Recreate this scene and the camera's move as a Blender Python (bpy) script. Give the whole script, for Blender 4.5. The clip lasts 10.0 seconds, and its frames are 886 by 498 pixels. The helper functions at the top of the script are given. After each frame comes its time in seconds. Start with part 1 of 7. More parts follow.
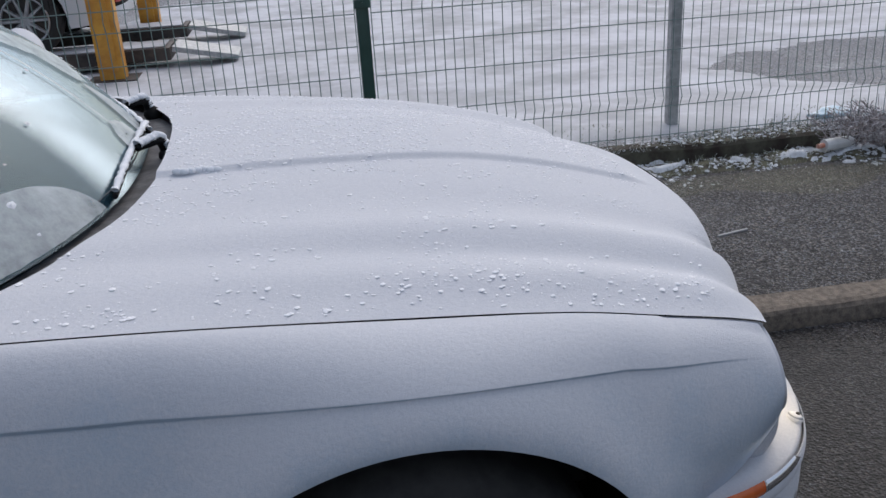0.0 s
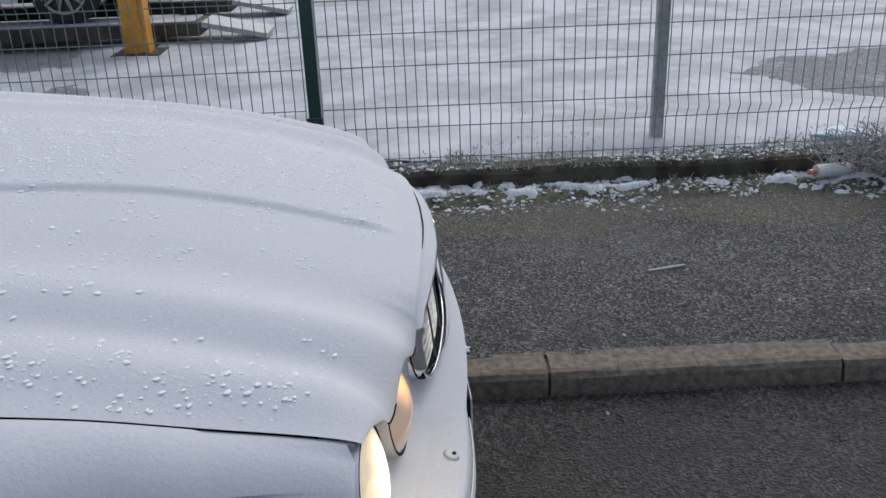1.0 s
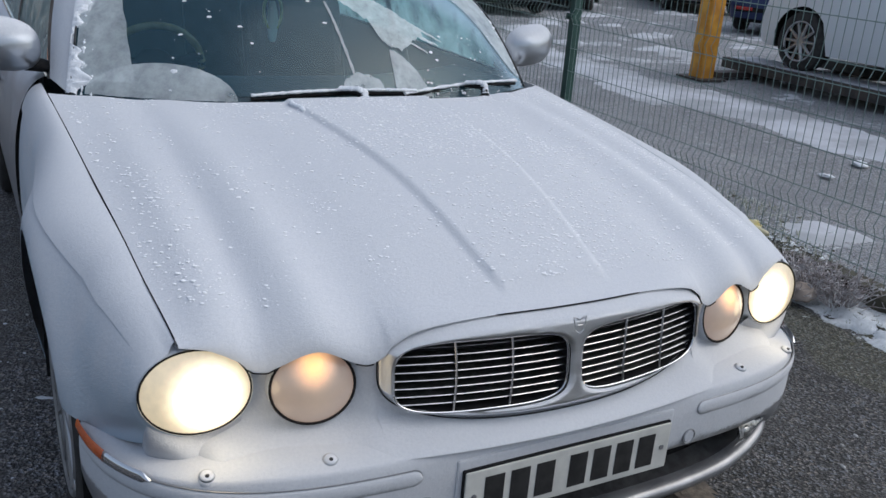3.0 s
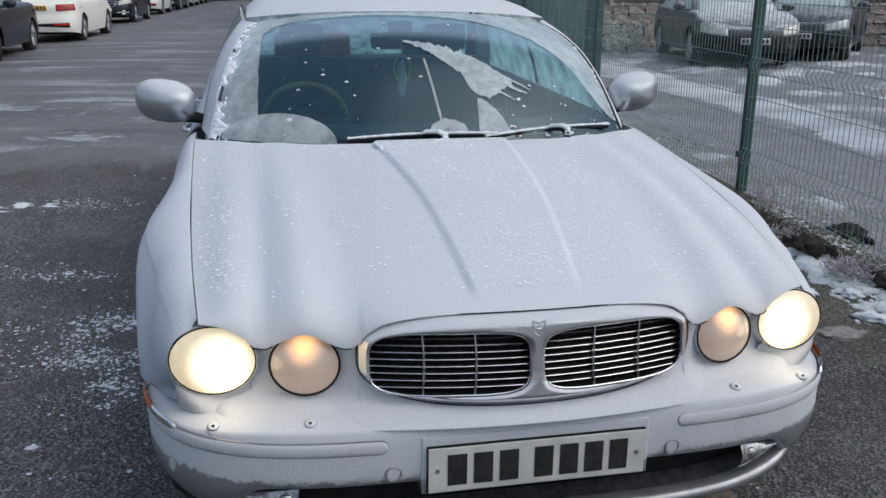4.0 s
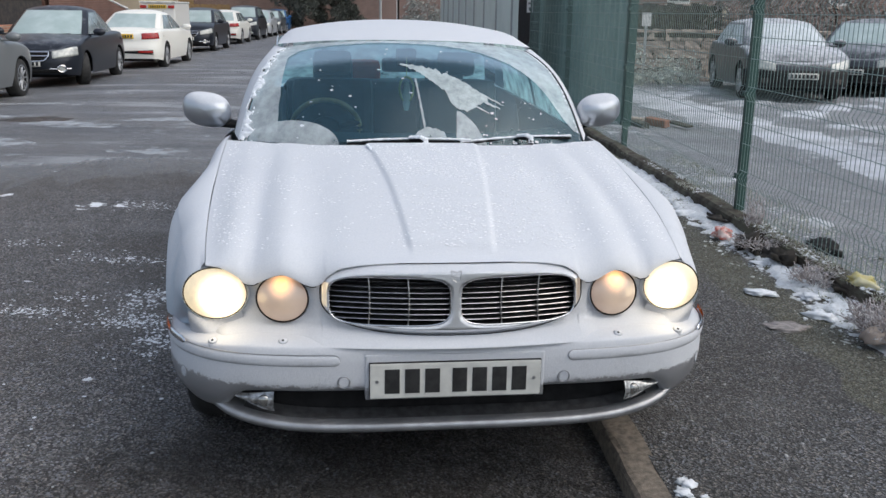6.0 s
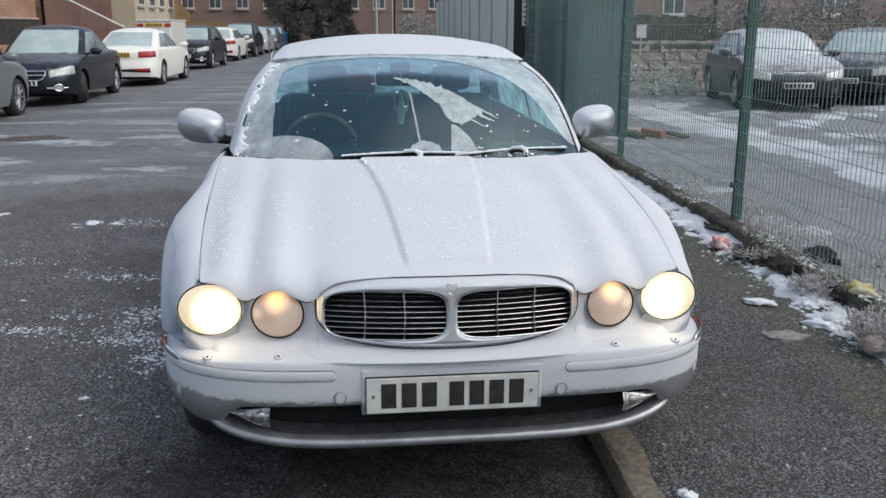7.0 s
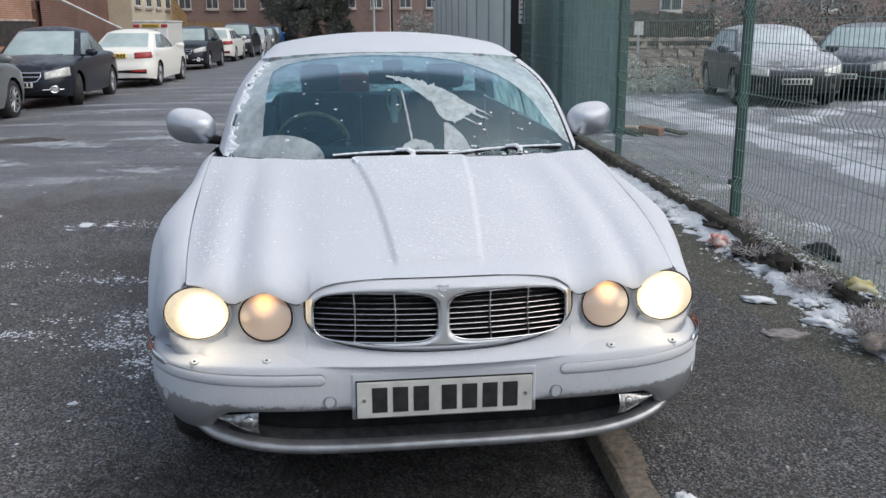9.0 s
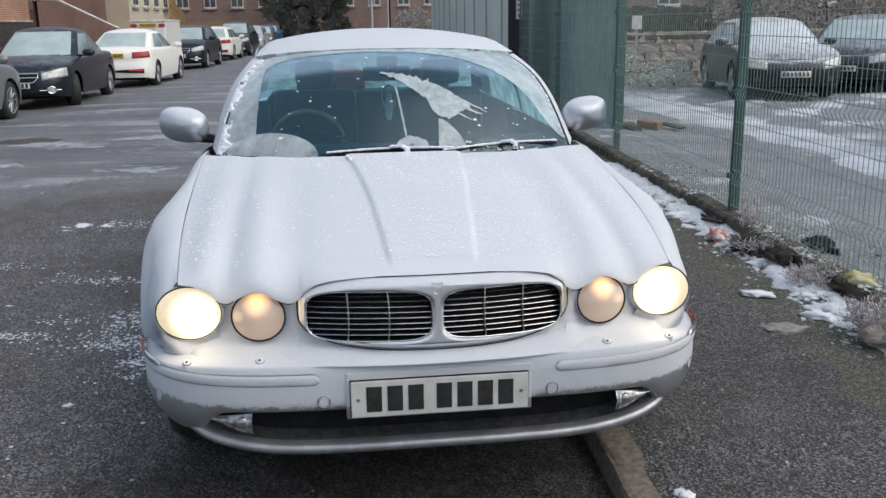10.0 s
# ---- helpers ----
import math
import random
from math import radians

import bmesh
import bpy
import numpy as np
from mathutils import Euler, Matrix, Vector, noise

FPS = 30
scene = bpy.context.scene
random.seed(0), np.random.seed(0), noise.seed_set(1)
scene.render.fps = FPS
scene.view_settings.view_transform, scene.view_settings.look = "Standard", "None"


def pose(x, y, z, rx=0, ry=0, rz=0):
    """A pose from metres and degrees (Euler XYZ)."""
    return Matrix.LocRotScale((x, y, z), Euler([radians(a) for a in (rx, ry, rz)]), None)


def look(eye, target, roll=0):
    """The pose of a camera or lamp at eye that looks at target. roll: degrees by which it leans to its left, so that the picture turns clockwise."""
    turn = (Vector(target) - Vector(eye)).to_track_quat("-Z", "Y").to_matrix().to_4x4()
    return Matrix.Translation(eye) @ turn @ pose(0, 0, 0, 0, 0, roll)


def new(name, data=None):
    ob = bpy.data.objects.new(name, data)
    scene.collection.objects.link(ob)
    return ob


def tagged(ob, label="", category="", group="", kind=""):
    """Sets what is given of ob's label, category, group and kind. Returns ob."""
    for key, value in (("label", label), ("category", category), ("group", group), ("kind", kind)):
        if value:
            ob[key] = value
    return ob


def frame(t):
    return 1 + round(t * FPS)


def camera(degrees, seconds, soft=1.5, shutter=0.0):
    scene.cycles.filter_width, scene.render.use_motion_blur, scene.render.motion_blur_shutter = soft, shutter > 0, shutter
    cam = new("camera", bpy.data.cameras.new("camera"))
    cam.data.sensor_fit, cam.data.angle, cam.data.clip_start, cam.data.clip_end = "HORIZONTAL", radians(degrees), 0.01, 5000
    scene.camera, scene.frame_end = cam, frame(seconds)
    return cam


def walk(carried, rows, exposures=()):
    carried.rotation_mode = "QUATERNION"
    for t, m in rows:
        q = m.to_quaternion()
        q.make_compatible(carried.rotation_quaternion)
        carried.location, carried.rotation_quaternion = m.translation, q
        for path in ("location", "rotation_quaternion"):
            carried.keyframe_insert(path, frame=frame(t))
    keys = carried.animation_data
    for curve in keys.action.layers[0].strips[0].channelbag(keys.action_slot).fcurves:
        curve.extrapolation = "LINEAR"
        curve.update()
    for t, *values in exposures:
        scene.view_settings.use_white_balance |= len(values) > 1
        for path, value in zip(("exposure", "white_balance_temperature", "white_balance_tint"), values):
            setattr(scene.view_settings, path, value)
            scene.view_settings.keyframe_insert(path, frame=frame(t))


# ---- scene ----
cam = camera(53.3, 10.0)
PATH = [
    (0, (0.098, -0.069, 1.434), (0.358, 1.765, 0.681), -3.6),
    (0.5, (0.516, 0.009, 1.43), (0.74, 1.836, 0.648), -1.7),
    (1, (0.906, 0.173, 1.425), (0.941, 2.012, 0.64), -2.2),
    (1.5, (1.356, 0.233, 1.42), (0.919, 2.003, 0.598), -3.7),
    (2, (1.661, 0.475, 1.4), (0.933, 2.102, 0.492), -1.2),
    (2.5, (1.931, 0.698, 1.447), (0.6, 1.983, 0.686), 3.0),
    (3, (2.237, 0.928, 1.46), (0.56, 1.773, 0.772), 4.3),
    (3.2, (2.319, 1.02, 1.453), (0.569, 1.751, 0.815), 5.0),
    (4.3, (2.869, 1.485, 1.491), (0.969, 1.7, 0.908), -0.6),
    (4.5, (2.958, 1.493, 1.493), (1.053, 1.696, 0.918), 0.0),
    (5, (3.249, 1.529, 1.512), (1.332, 1.684, 0.963), 0.9),
    (5.5, (3.376, 1.617, 1.49), (1.453, 1.762, 0.958), 1.1),
    (6, (3.441, 1.689, 1.492), (1.514, 1.825, 0.973), 0.8),
    (7.5, (3.424, 1.704, 1.486), (1.487, 1.844, 1.004), -0.1),
    (8, (3.412, 1.712, 1.488), (1.476, 1.851, 1.007), -0.1),
    (8.5, (3.394, 1.727, 1.479), (1.459, 1.865, 0.996), -0.3),
    (9, (3.38, 1.731, 1.478), (1.446, 1.87, 0.987), -0.4),
    (9.5, (3.369, 1.741, 1.475), (1.436, 1.88, 0.981), -0.7),
    (10, (3.358, 1.754, 1.473), (1.426, 1.891, 0.975), -1.0),
]
EXPOSURES = [(0.0, -0.08, 6180, 11), (1.0, -0.11, 6150, 9), (2.5, -0.10, 5960, 8), (3.2, -0.07, 5920, 7), (4.5, 0.03, 6130, 7), (5.5, 0.20, 6190, 7), (6.1, 0.29, 6220, 7), (7.4, 0.26, 6240, 7), (10.0, 0.28, 6260, 7)]
walk(cam, [(t, look(eye, target, roll)) for t, eye, target, roll in PATH], EXPOSURES)

# ---------------------------------------------------------------- light
world = bpy.data.worlds.new("overcast_sky")
scene.world = world
world.use_nodes = True
_wn = world.node_tree
sky = _wn.nodes.new("ShaderNodeTexSky")
sky.sky_type, sky.sun_disc = "NISHITA", False
sky.sun_elevation, sky.sun_rotation = radians(48), radians(27)
sky.air_density, sky.dust_density, sky.ozone_density = 1.0, 4.0, 1.0
# thin cloud evens the sky out
veil = _wn.nodes.new("ShaderNodeMix")
veil.data_type = "RGBA"
veil.inputs["Factor"].default_value = 0.28
veil.inputs[7].default_value = (5.8, 5.8, 6.0, 1)
_wn.links.new(sky.outputs[0], veil.inputs[6])
_wn.links.new(veil.outputs[2], _wn.nodes["Background"].inputs[0])
_wn.nodes["Background"].inputs[1].default_value = 0.14
sun = new("sun", bpy.data.lights.new("sun", "SUN"))
sun.data.energy, sun.data.angle, sun.data.color = 0.85, radians(75), (1.0, 0.98, 0.95)
sun.matrix_world = look((8, 16, 20), (0, 0, 0))


# ---------------------------------------------------------------- materials


def nodes_of(name):
    m = bpy.data.materials.new(name)
    m.use_nodes = True
    return m, m.node_tree, m.node_tree.nodes["Principled BSDF"]


def noise_node(nt, scale, detail=5, rough=0.6, vec=None):
    n = nt.nodes.new("ShaderNodeTexNoise")
    n.inputs["Scale"].default_value = scale
    n.inputs["Detail"].default_value = detail
    n.inputs["Roughness"].default_value = rough
    if vec:
        nt.links.new(vec, n.inputs["Vector"])
    return n


def ramp(nt, src, lo, hi):
    r = nt.nodes.new("ShaderNodeMapRange")
    r.interpolation_type = "SMOOTHSTEP"
    nt.links.new(src, r.inputs["Value"])
    r.inputs["From Min"].default_value, r.inputs["From Max"].default_value = lo, hi
    return r.outputs["Result"]


def mixc(nt, fac, a, b):
    m = nt.nodes.new("ShaderNodeMix")
    m.data_type = "RGBA"
    if fac is not None:
        nt.links.new(fac, m.inputs["Factor"])
    for v, i in ((a, 6), (b, 7)):
        if isinstance(v, tuple):
            m.inputs[i].default_value = (*v, 1)
        else:
            nt.links.new(v, m.inputs[i])
    return m.outputs[2]


def math_node(nt, op, a, b=0.0):
    m = nt.nodes.new("ShaderNodeMath")
    m.operation = op
    for v, i in ((a, 0), (b, 1)):
        if isinstance(v, (int, float)):
            m.inputs[i].default_value = v
        else:
            nt.links.new(v, m.inputs[i])
    return m.outputs[0]


def bump_to(nt, bsdf, src, strength, dist=0.01):
    b = nt.nodes.new("ShaderNodeBump")
    b.inputs["Strength"].default_value, b.inputs["Distance"].default_value = strength, dist
    nt.links.new(src, b.inputs["Height"])
    nt.links.new(b.outputs[0], bsdf.inputs["Normal"])


def plain(name, col, rough=0.6, metal=0.0, col2=None, scale=6.0, bump=0.0, bscale=80.0, lo=0.35, hi=0.65, coat=0.0, spec=0.5):
    """A surface with two colours mixed by noise, fine relief and a slightly uneven gloss."""
    m, nt, b = nodes_of(name)
    tc = nt.nodes.new("ShaderNodeTexCoord").outputs["Object"]
    n = noise_node(nt, scale, vec=tc)
    col2 = col2 or tuple(c * 0.75 for c in col)
    nt.links.new(mixc(nt, ramp(nt, n.outputs[0], lo, hi), col, col2), b.inputs["Base Color"])
    b.inputs["Roughness"].default_value, b.inputs["Metallic"].default_value = rough, metal
    b.inputs["Coat Weight"].default_value = coat
    b.inputs["Specular IOR Level"].default_value = spec
    if bump:
        bump_to(nt, b, noise_node(nt, bscale, vec=tc).outputs[0], bump, 0.004)
    return m


def frosted_paint(name, paint, metal=0.7, cover=0.3, low=None, tone=1.0):
    """Metallic paint under hoar frost: the frost lies thick on faces that look up and thins on the sides; below 'low' the paint is bare."""
    m, nt, b = nodes_of(name)
    tc = nt.nodes.new("ShaderNodeTexCoord").outputs["Object"]
    geo = nt.nodes.new("ShaderNodeNewGeometry")
    sep = nt.nodes.new("ShaderNodeSeparateXYZ")
    nt.links.new(geo.outputs["Normal"], sep.inputs[0])
    patch = noise_node(nt, 7, 8, 0.62, tc)
    fine = noise_node(nt, 160, 4, 0.7, tc)
    grain = noise_node(nt, 700, 2, 0.6, tc)
    f = math_node(nt, "ADD", math_node(nt, "MULTIPLY", sep.outputs[2], 0.75), cover)
    f = math_node(nt, "ADD", f, math_node(nt, "MULTIPLY", math_node(nt, "SUBTRACT", patch.outputs[0], 0.5), 0.9))
    f = math_node(nt, "ADD", f, math_node(nt, "MULTIPLY", math_node(nt, "SUBTRACT", fine.outputs[0], 0.5), 0.35))
    fac = ramp(nt, f, 0.1, 0.75)
    if low is not None:
        so = nt.nodes.new("ShaderNodeSeparateXYZ")
        nt.links.new(tc, so.inputs[0])
        edge, rag = noise_node(nt, 26, 5, 0.6, tc), noise_node(nt, 110, 6, 0.75, tc)
        h = math_node(nt, "ADD", so.outputs[2], math_node(nt, "MULTIPLY", math_node(nt, "SUBTRACT", edge.outputs[0], 0.5), 0.045))
        h = math_node(nt, "ADD", h, math_node(nt, "MULTIPLY", math_node(nt, "SUBTRACT", rag.outputs[0], 0.5), 0.055))
        h = math_node(nt, "ADD", h, math_node(nt, "MULTIPLY", math_node(nt, "MULTIPLY", so.outputs[1], so.outputs[1]), -0.03))
        fac = math_node(nt, "MULTIPLY", fac, ramp(nt, h, low - 0.003, low + 0.003))
    frostc = mixc(nt, fine.outputs[0], tuple(tone * v for v in (0.525, 0.550, 0.595)), tuple(tone * v for v in (0.69, 0.70, 0.725)))
    nt.links.new(mixc(nt, fac, paint, frostc), b.inputs["Base Color"])
    mr = nt.nodes.new("ShaderNodeMapRange")
    nt.links.new(fac, mr.inputs["Value"])
    mr.inputs["To Min"].default_value, mr.inputs["To Max"].default_value = 0.28, 0.85
    nt.links.new(mr.outputs[0], b.inputs["Roughness"])
    mm = nt.nodes.new("ShaderNodeMapRange")
    nt.links.new(fac, mm.inputs["Value"])
    mm.inputs["To Min"].default_value, mm.inputs["To Max"].default_value = metal, 0.0
    nt.links.new(mm.outputs[0], b.inputs["Metallic"])
    h = math_node(nt, "ADD", fine.outputs[0], math_node(nt, "MULTIPLY", grain.outputs[0], 0.5))
    h = math_node(nt, "MULTIPLY", h, fac)
    bump_to(nt, b, h, 0.35, 0.004)
    return m


def asphalt(name, base, stone, frost, frost_amount, wet=0.75, stain=0.35, streak=0.0):
    """Old asphalt: chippings, worn patches, and thin frost or snow in patches."""
    m, nt, b = nodes_of(name)
    tc = nt.nodes.new("ShaderNodeTexCoord").outputs["Object"]
    vor = nt.nodes.new("ShaderNodeTexVoronoi")
    vor.inputs["Scale"].default_value = 105
    vor.inputs["Randomness"].default_value = 1.0
    wob = nt.nodes.new("ShaderNodeVectorMath")
    wob.operation = "ADD"
    wn = noise_node(nt, 40, 3, 0.6, tc)
    ws_ = nt.nodes.new("ShaderNodeVectorMath")
    ws_.operation = "SCALE"
    ws_.inputs["Scale"].default_value = 0.02
    nt.links.new(wn.outputs["Color"], ws_.inputs[0])
    nt.links.new(tc, wob.inputs[0])
    nt.links.new(ws_.outputs[0], wob.inputs[1])
    nt.links.new(wob.outputs[0], vor.inputs["Vector"])
    big = noise_node(nt, 0.9, 6, 0.6, tc)
    mid = noise_node(nt, 9, 6, 0.7, tc)
    fine = noise_node(nt, 70, 4, 0.7, tc)
    speck = noise_node(nt, 130, 2, 0.5, tc)
    sepc = nt.nodes.new("ShaderNodeSeparateColor")
    nt.links.new(vor.outputs["Color"], sepc.inputs[0])
    chip = mixc(nt, sepc.outputs[1], (stone[0] * 1.12, stone[1] * 1.0, stone[2] * 0.88), (stone[0] * 0.88, stone[1] * 0.95, stone[2] * 1.1))
    c = mixc(nt, math_node(nt, "POWER", ramp(nt, sepc.outputs[0], 0.05, 1.0), 1.4), base, chip)
    c = mixc(nt, ramp(nt, vor.outputs["Distance"], 0.45, 0.75), c, tuple(x * 0.3 for x in base))
    c = mixc(nt, ramp(nt, fine.outputs[0], 0.52, 0.66), c, tuple(x * 0.35 for x in base))
    c = mixc(nt, math_node(nt, "MULTIPLY", ramp(nt, mid.outputs[0], 0.45, 0.72), 0.65), c, tuple(x * 0.5 for x in base))
    c = mixc(nt, math_node(nt, "MULTIPLY", ramp(nt, big.outputs[0], 0.5, 0.75), 0.25), c, stone)
    grime = noise_node(nt, 0.55, 8, 0.68, tc)
    c = mixc(nt, math_node(nt, "MULTIPLY", ramp(nt, grime.outputs[0], 0.42, 0.68), stain), c, (base[0] * 0.75, base[1] * 0.66, base[2] * 0.56))
    if streak:
        mp = nt.nodes.new("ShaderNodeMapping")
        mp.inputs["Scale"].default_value = (1.5, 0.32, 1.0)
        nt.links.new(tc, mp.inputs["Vector"])
        band = noise_node(nt, 1.0, 7, 0.62, mp.outputs[0])
        c = mixc(nt, math_node(nt, "MULTIPLY", ramp(nt, band.outputs[0], 0.50, 0.66), streak), c, (base[0] * 0.50, base[1] * 0.51, base[2] * 0.53))
        c = mixc(nt, math_node(nt, "MULTIPLY", ramp(nt, band.outputs[0], 0.46, 0.34), streak * 0.7), c, (frost[0] * 0.85, frost[1] * 0.85, frost[2] * 0.85))
    f = math_node(nt, "ADD", math_node(nt, "MULTIPLY", big.outputs[0], 0.45), math_node(nt, "MULTIPLY", mid.outputs[0], 0.55))
    ff = ramp(nt, f, 0.63 - frost_amount, 0.70 - frost_amount)
    ff = math_node(nt, "MULTIPLY", ff, ramp(nt, fine.outputs[0], 0.36, 0.56))
    white = math_node(nt, "MULTIPLY", ramp(nt, speck.outputs[0], 0.70, 0.73), 0.6)
    c = mixc(nt, math_node(nt, "MAXIMUM", ff, white), c, frost)
    nt.links.new(c, b.inputs["Base Color"])
    b.inputs["Roughness"].default_value = wet
    bump_to(nt, b, math_node(nt, "ADD", vor.outputs["Distance"], fine.outputs[0]), 0.9, 0.012)
    return m


def brickwork(name, c1, c2, mortar):
    """Courses of weathered brick with pale joints."""
    m, nt, b = nodes_of(name)
    tc = nt.nodes.new("ShaderNodeTexCoord").outputs["Object"]
    sep, com = nt.nodes.new("ShaderNodeSeparateXYZ"), nt.nodes.new("ShaderNodeCombineXYZ")
    nt.links.new(tc, sep.inputs[0])
    nt.links.new(math_node(nt, "ADD", sep.outputs[0], sep.outputs[1]), com.inputs[0])
    nt.links.new(sep.outputs[2], com.inputs[1])
    br = nt.nodes.new("ShaderNodeTexBrick")
    nt.links.new(com.outputs[0], br.inputs["Vector"])
    br.inputs["Color1"].default_value, br.inputs["Color2"].default_value, br.inputs["Mortar"].default_value = (*c1, 1), (*c2, 1), (*mortar, 1)
    br.inputs["Scale"].default_value, br.inputs["Mortar Size"].default_value = 1.0, 0.012
    br.inputs["Brick Width"].default_value, br.inputs["Row Height"].default_value = 0.225, 0.075
    n = noise_node(nt, 0.7, 6, 0.65, tc)
    nt.links.new(mixc(nt, math_node(nt, "MULTIPLY", ramp(nt, n.outputs[0], 0.4, 0.7), 0.45), br.outputs["Color"], tuple(v * 0.5 for v in c2)), b.inputs["Base Color"])
    b.inputs["Roughness"].default_value = 0.88
    bump_to(nt, b, br.outputs["Fac"], -0.5, 0.01)
    return m


SILVER = (0.50, 0.53, 0.57)
MAT = {
    "frost": frosted_paint("frosted_silver_paint", SILVER, 0.8, 0.62),
    # wing silver tinted blue for the sky it would mirror
    "wing": frosted_paint("frosted_sky_tinted_paint", (0.45, 0.55, 0.65), 0.5, 0.36),
    # bumper and nose silver and frost darkened for shade on the car's front
    "bumper": frosted_paint("frosted_shaded_bumper_paint", (0.33, 0.336, 0.35), 0.5, 0.80, 0.418, 0.92),
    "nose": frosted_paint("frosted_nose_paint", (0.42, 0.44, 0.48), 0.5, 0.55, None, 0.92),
    "door": frosted_paint("door_paint", (0.40, 0.43, 0.47), 0.8, 0.05),
    # bare silver darkened for shade low on the bumper
    "lower": plain("bare_shaded_silver", (0.37, 0.376, 0.392), 0.36, 0.65, (0.28, 0.285, 0.297), 14, 0.1),
    "chrome": plain("chrome", (0.72, 0.73, 0.75), 0.1, 1.0, (0.7, 0.71, 0.73), 30),
    "frchrome": frosted_paint("frosted_chrome", (0.74, 0.75, 0.77), 1.0, 0.12),
    "rimewhite": plain("rime_crust", (0.82, 0.84, 0.87), 0.75, 0, (0.70, 0.73, 0.77), 60, 0.5, 250),
    "mirror": frosted_paint("part_frosted_mirror_paint", (0.50, 0.53, 0.57), 0.85, 0.04),
    "black": plain("black_plastic", (0.012, 0.012, 0.013), 0.75, 0, (0.02, 0.02, 0.021), 20, 0.15, spec=0.12),
    "rubber": plain("tyre_rubber", (0.018, 0.018, 0.018), 0.8, 0, (0.035, 0.034, 0.033), 16, 0.3),
    "road": asphalt("road_asphalt", (0.118, 0.114, 0.113), (0.37, 0.365, 0.362), (0.58, 0.60, 0.63), 0.015, 0.75, 0.6),
    "pave": asphalt("pavement_asphalt", (0.091, 0.089, 0.086), (0.30, 0.298, 0.292), (0.55, 0.57, 0.60), -0.03, 0.85, 0.55),
    "scuffed": plain("scuffed_plastic", (0.018, 0.018, 0.019), 0.8, 0, (0.045, 0.045, 0.047), 30, 0.3),
    # older smooth asphalt; its pale colour also carries grazing wet sheen
    "roadfar": asphalt("worn_sheen_asphalt", (0.205, 0.21, 0.222), (0.38, 0.385, 0.40), (0.56, 0.58, 0.61), 0.05, 0.5, 0.45, 0.75),
    "yard": asphalt("yard_asphalt", (0.335, 0.35, 0.37), (0.51, 0.525, 0.545), (0.62, 0.65, 0.69), 0.08, 0.75, 0.12, 0.35),
    "snow": plain("trodden_snow", (0.55, 0.57, 0.61), 0.7, 0, (0.34, 0.352, 0.375), 1.4, 0.5, 30),
    "kerb": plain("kerb_concrete", (0.25, 0.21, 0.165), 0.9, 0, (0.10, 0.084, 0.07), 38, 0.9, 160, 0.30, 0.75),
    "fence": plain("green_fence_coating", (0.020, 0.062, 0.050), 0.4, 0.0, (0.028, 0.078, 0.064), 9, 0.1),
    # paler than the posts: frost, and sky glint put into the colour
    "wire": plain("frosted_glint_wire", (0.16, 0.23, 0.21), 0.35, 0.0, (0.22, 0.29, 0.27), 9, 0.1),
    "galv": plain("galvanised_steel", (0.48, 0.49, 0.49), 0.5, 0.35, (0.34, 0.35, 0.35), 25, 0.1),
    "yellow": plain("yellow_lift_paint", (0.66, 0.33, 0.04), 0.5, 0, (0.5, 0.22, 0.03), 6, 0.2),
    "steel": plain("dark_steel", (0.045, 0.042, 0.042), 0.6, 0.4, (0.09, 0.075, 0.065), 6, 0.3),
    "brick": brickwork("red_brick", (0.44, 0.19, 0.105), (0.32, 0.145, 0.085), (0.40, 0.34, 0.28)),
    "vane": plain("grille_vane_metal", (0.66, 0.66, 0.67), 0.28, 1.0, (0.5, 0.5, 0.51), 30),
    "brownbrick": brickwork("brown_brick", (0.17, 0.075, 0.055), (0.13, 0.06, 0.045), (0.22, 0.15, 0.12)),
    "stone": plain("rough_stone", (0.50, 0.42, 0.35), 0.9, 0, (0.30, 0.25, 0.22), 2.2, 0.6, 20),
}

# ---------------------------------------------------------------- mesh helpers


def mesh_ob(name, bm, material, parent=None, label="", smooth=False):
    me = bpy.data.meshes.new(name)
    bm.to_mesh(me)
    bm.free()
    ob = new(name, me)
    for mm in material if isinstance(material, (list, tuple)) else [material]:
        me.materials.append(mm)
    if smooth:
        me.polygons.foreach_set("use_smooth", [True] * len(me.polygons))
    if parent:
        ob.parent = parent
    if label:
        ob["label"] = label
    return ob


def part(name, bm, material, parent, label="", smooth=False):
    return mesh_ob(name, bm, material, parent, label, smooth)


def empty(name, m, label, category, group="", kind=""):
    ob = new(name)
    ob.matrix_world = m
    return tagged(ob, label, category, group, kind)


def box(bm, x0, x1, y0, y1, z0, z1, bevel=0.0, m=None):
    g = bmesh.ops.create_cube(bm, size=1)
    vs = g["verts"]
    for v in vs:
        v.co = Vector(((x0 + x1) / 2 + v.co.x * (x1 - x0), (y0 + y1) / 2 + v.co.y * (y1 - y0), (z0 + z1) / 2 + v.co.z * (z1 - z0)))
        if m:
            v.co = m @ v.co
    if bevel:
        es = list({e for v in vs for e in v.link_edges})
        bmesh.ops.bevel(bm, geom=es, offset=bevel, segments=2, affect="EDGES", profile=0.6)
    return bm


def boxbm(*a, **k):
    return box(bmesh.new(), *a, **k)


def cyl(bm, p, q, r, seg=12, r2=None, caps=True):
    p, q = Vector(p), Vector(q)
    d = q - p
    m = Matrix.Translation((p + q) / 2) @ d.to_track_quat("Z", "Y").to_matrix().to_4x4()
    bmesh.ops.create_cone(bm, cap_ends=caps, segments=seg, radius1=r, radius2=r if r2 is None else r2, depth=d.length, matrix=m)
    return bm


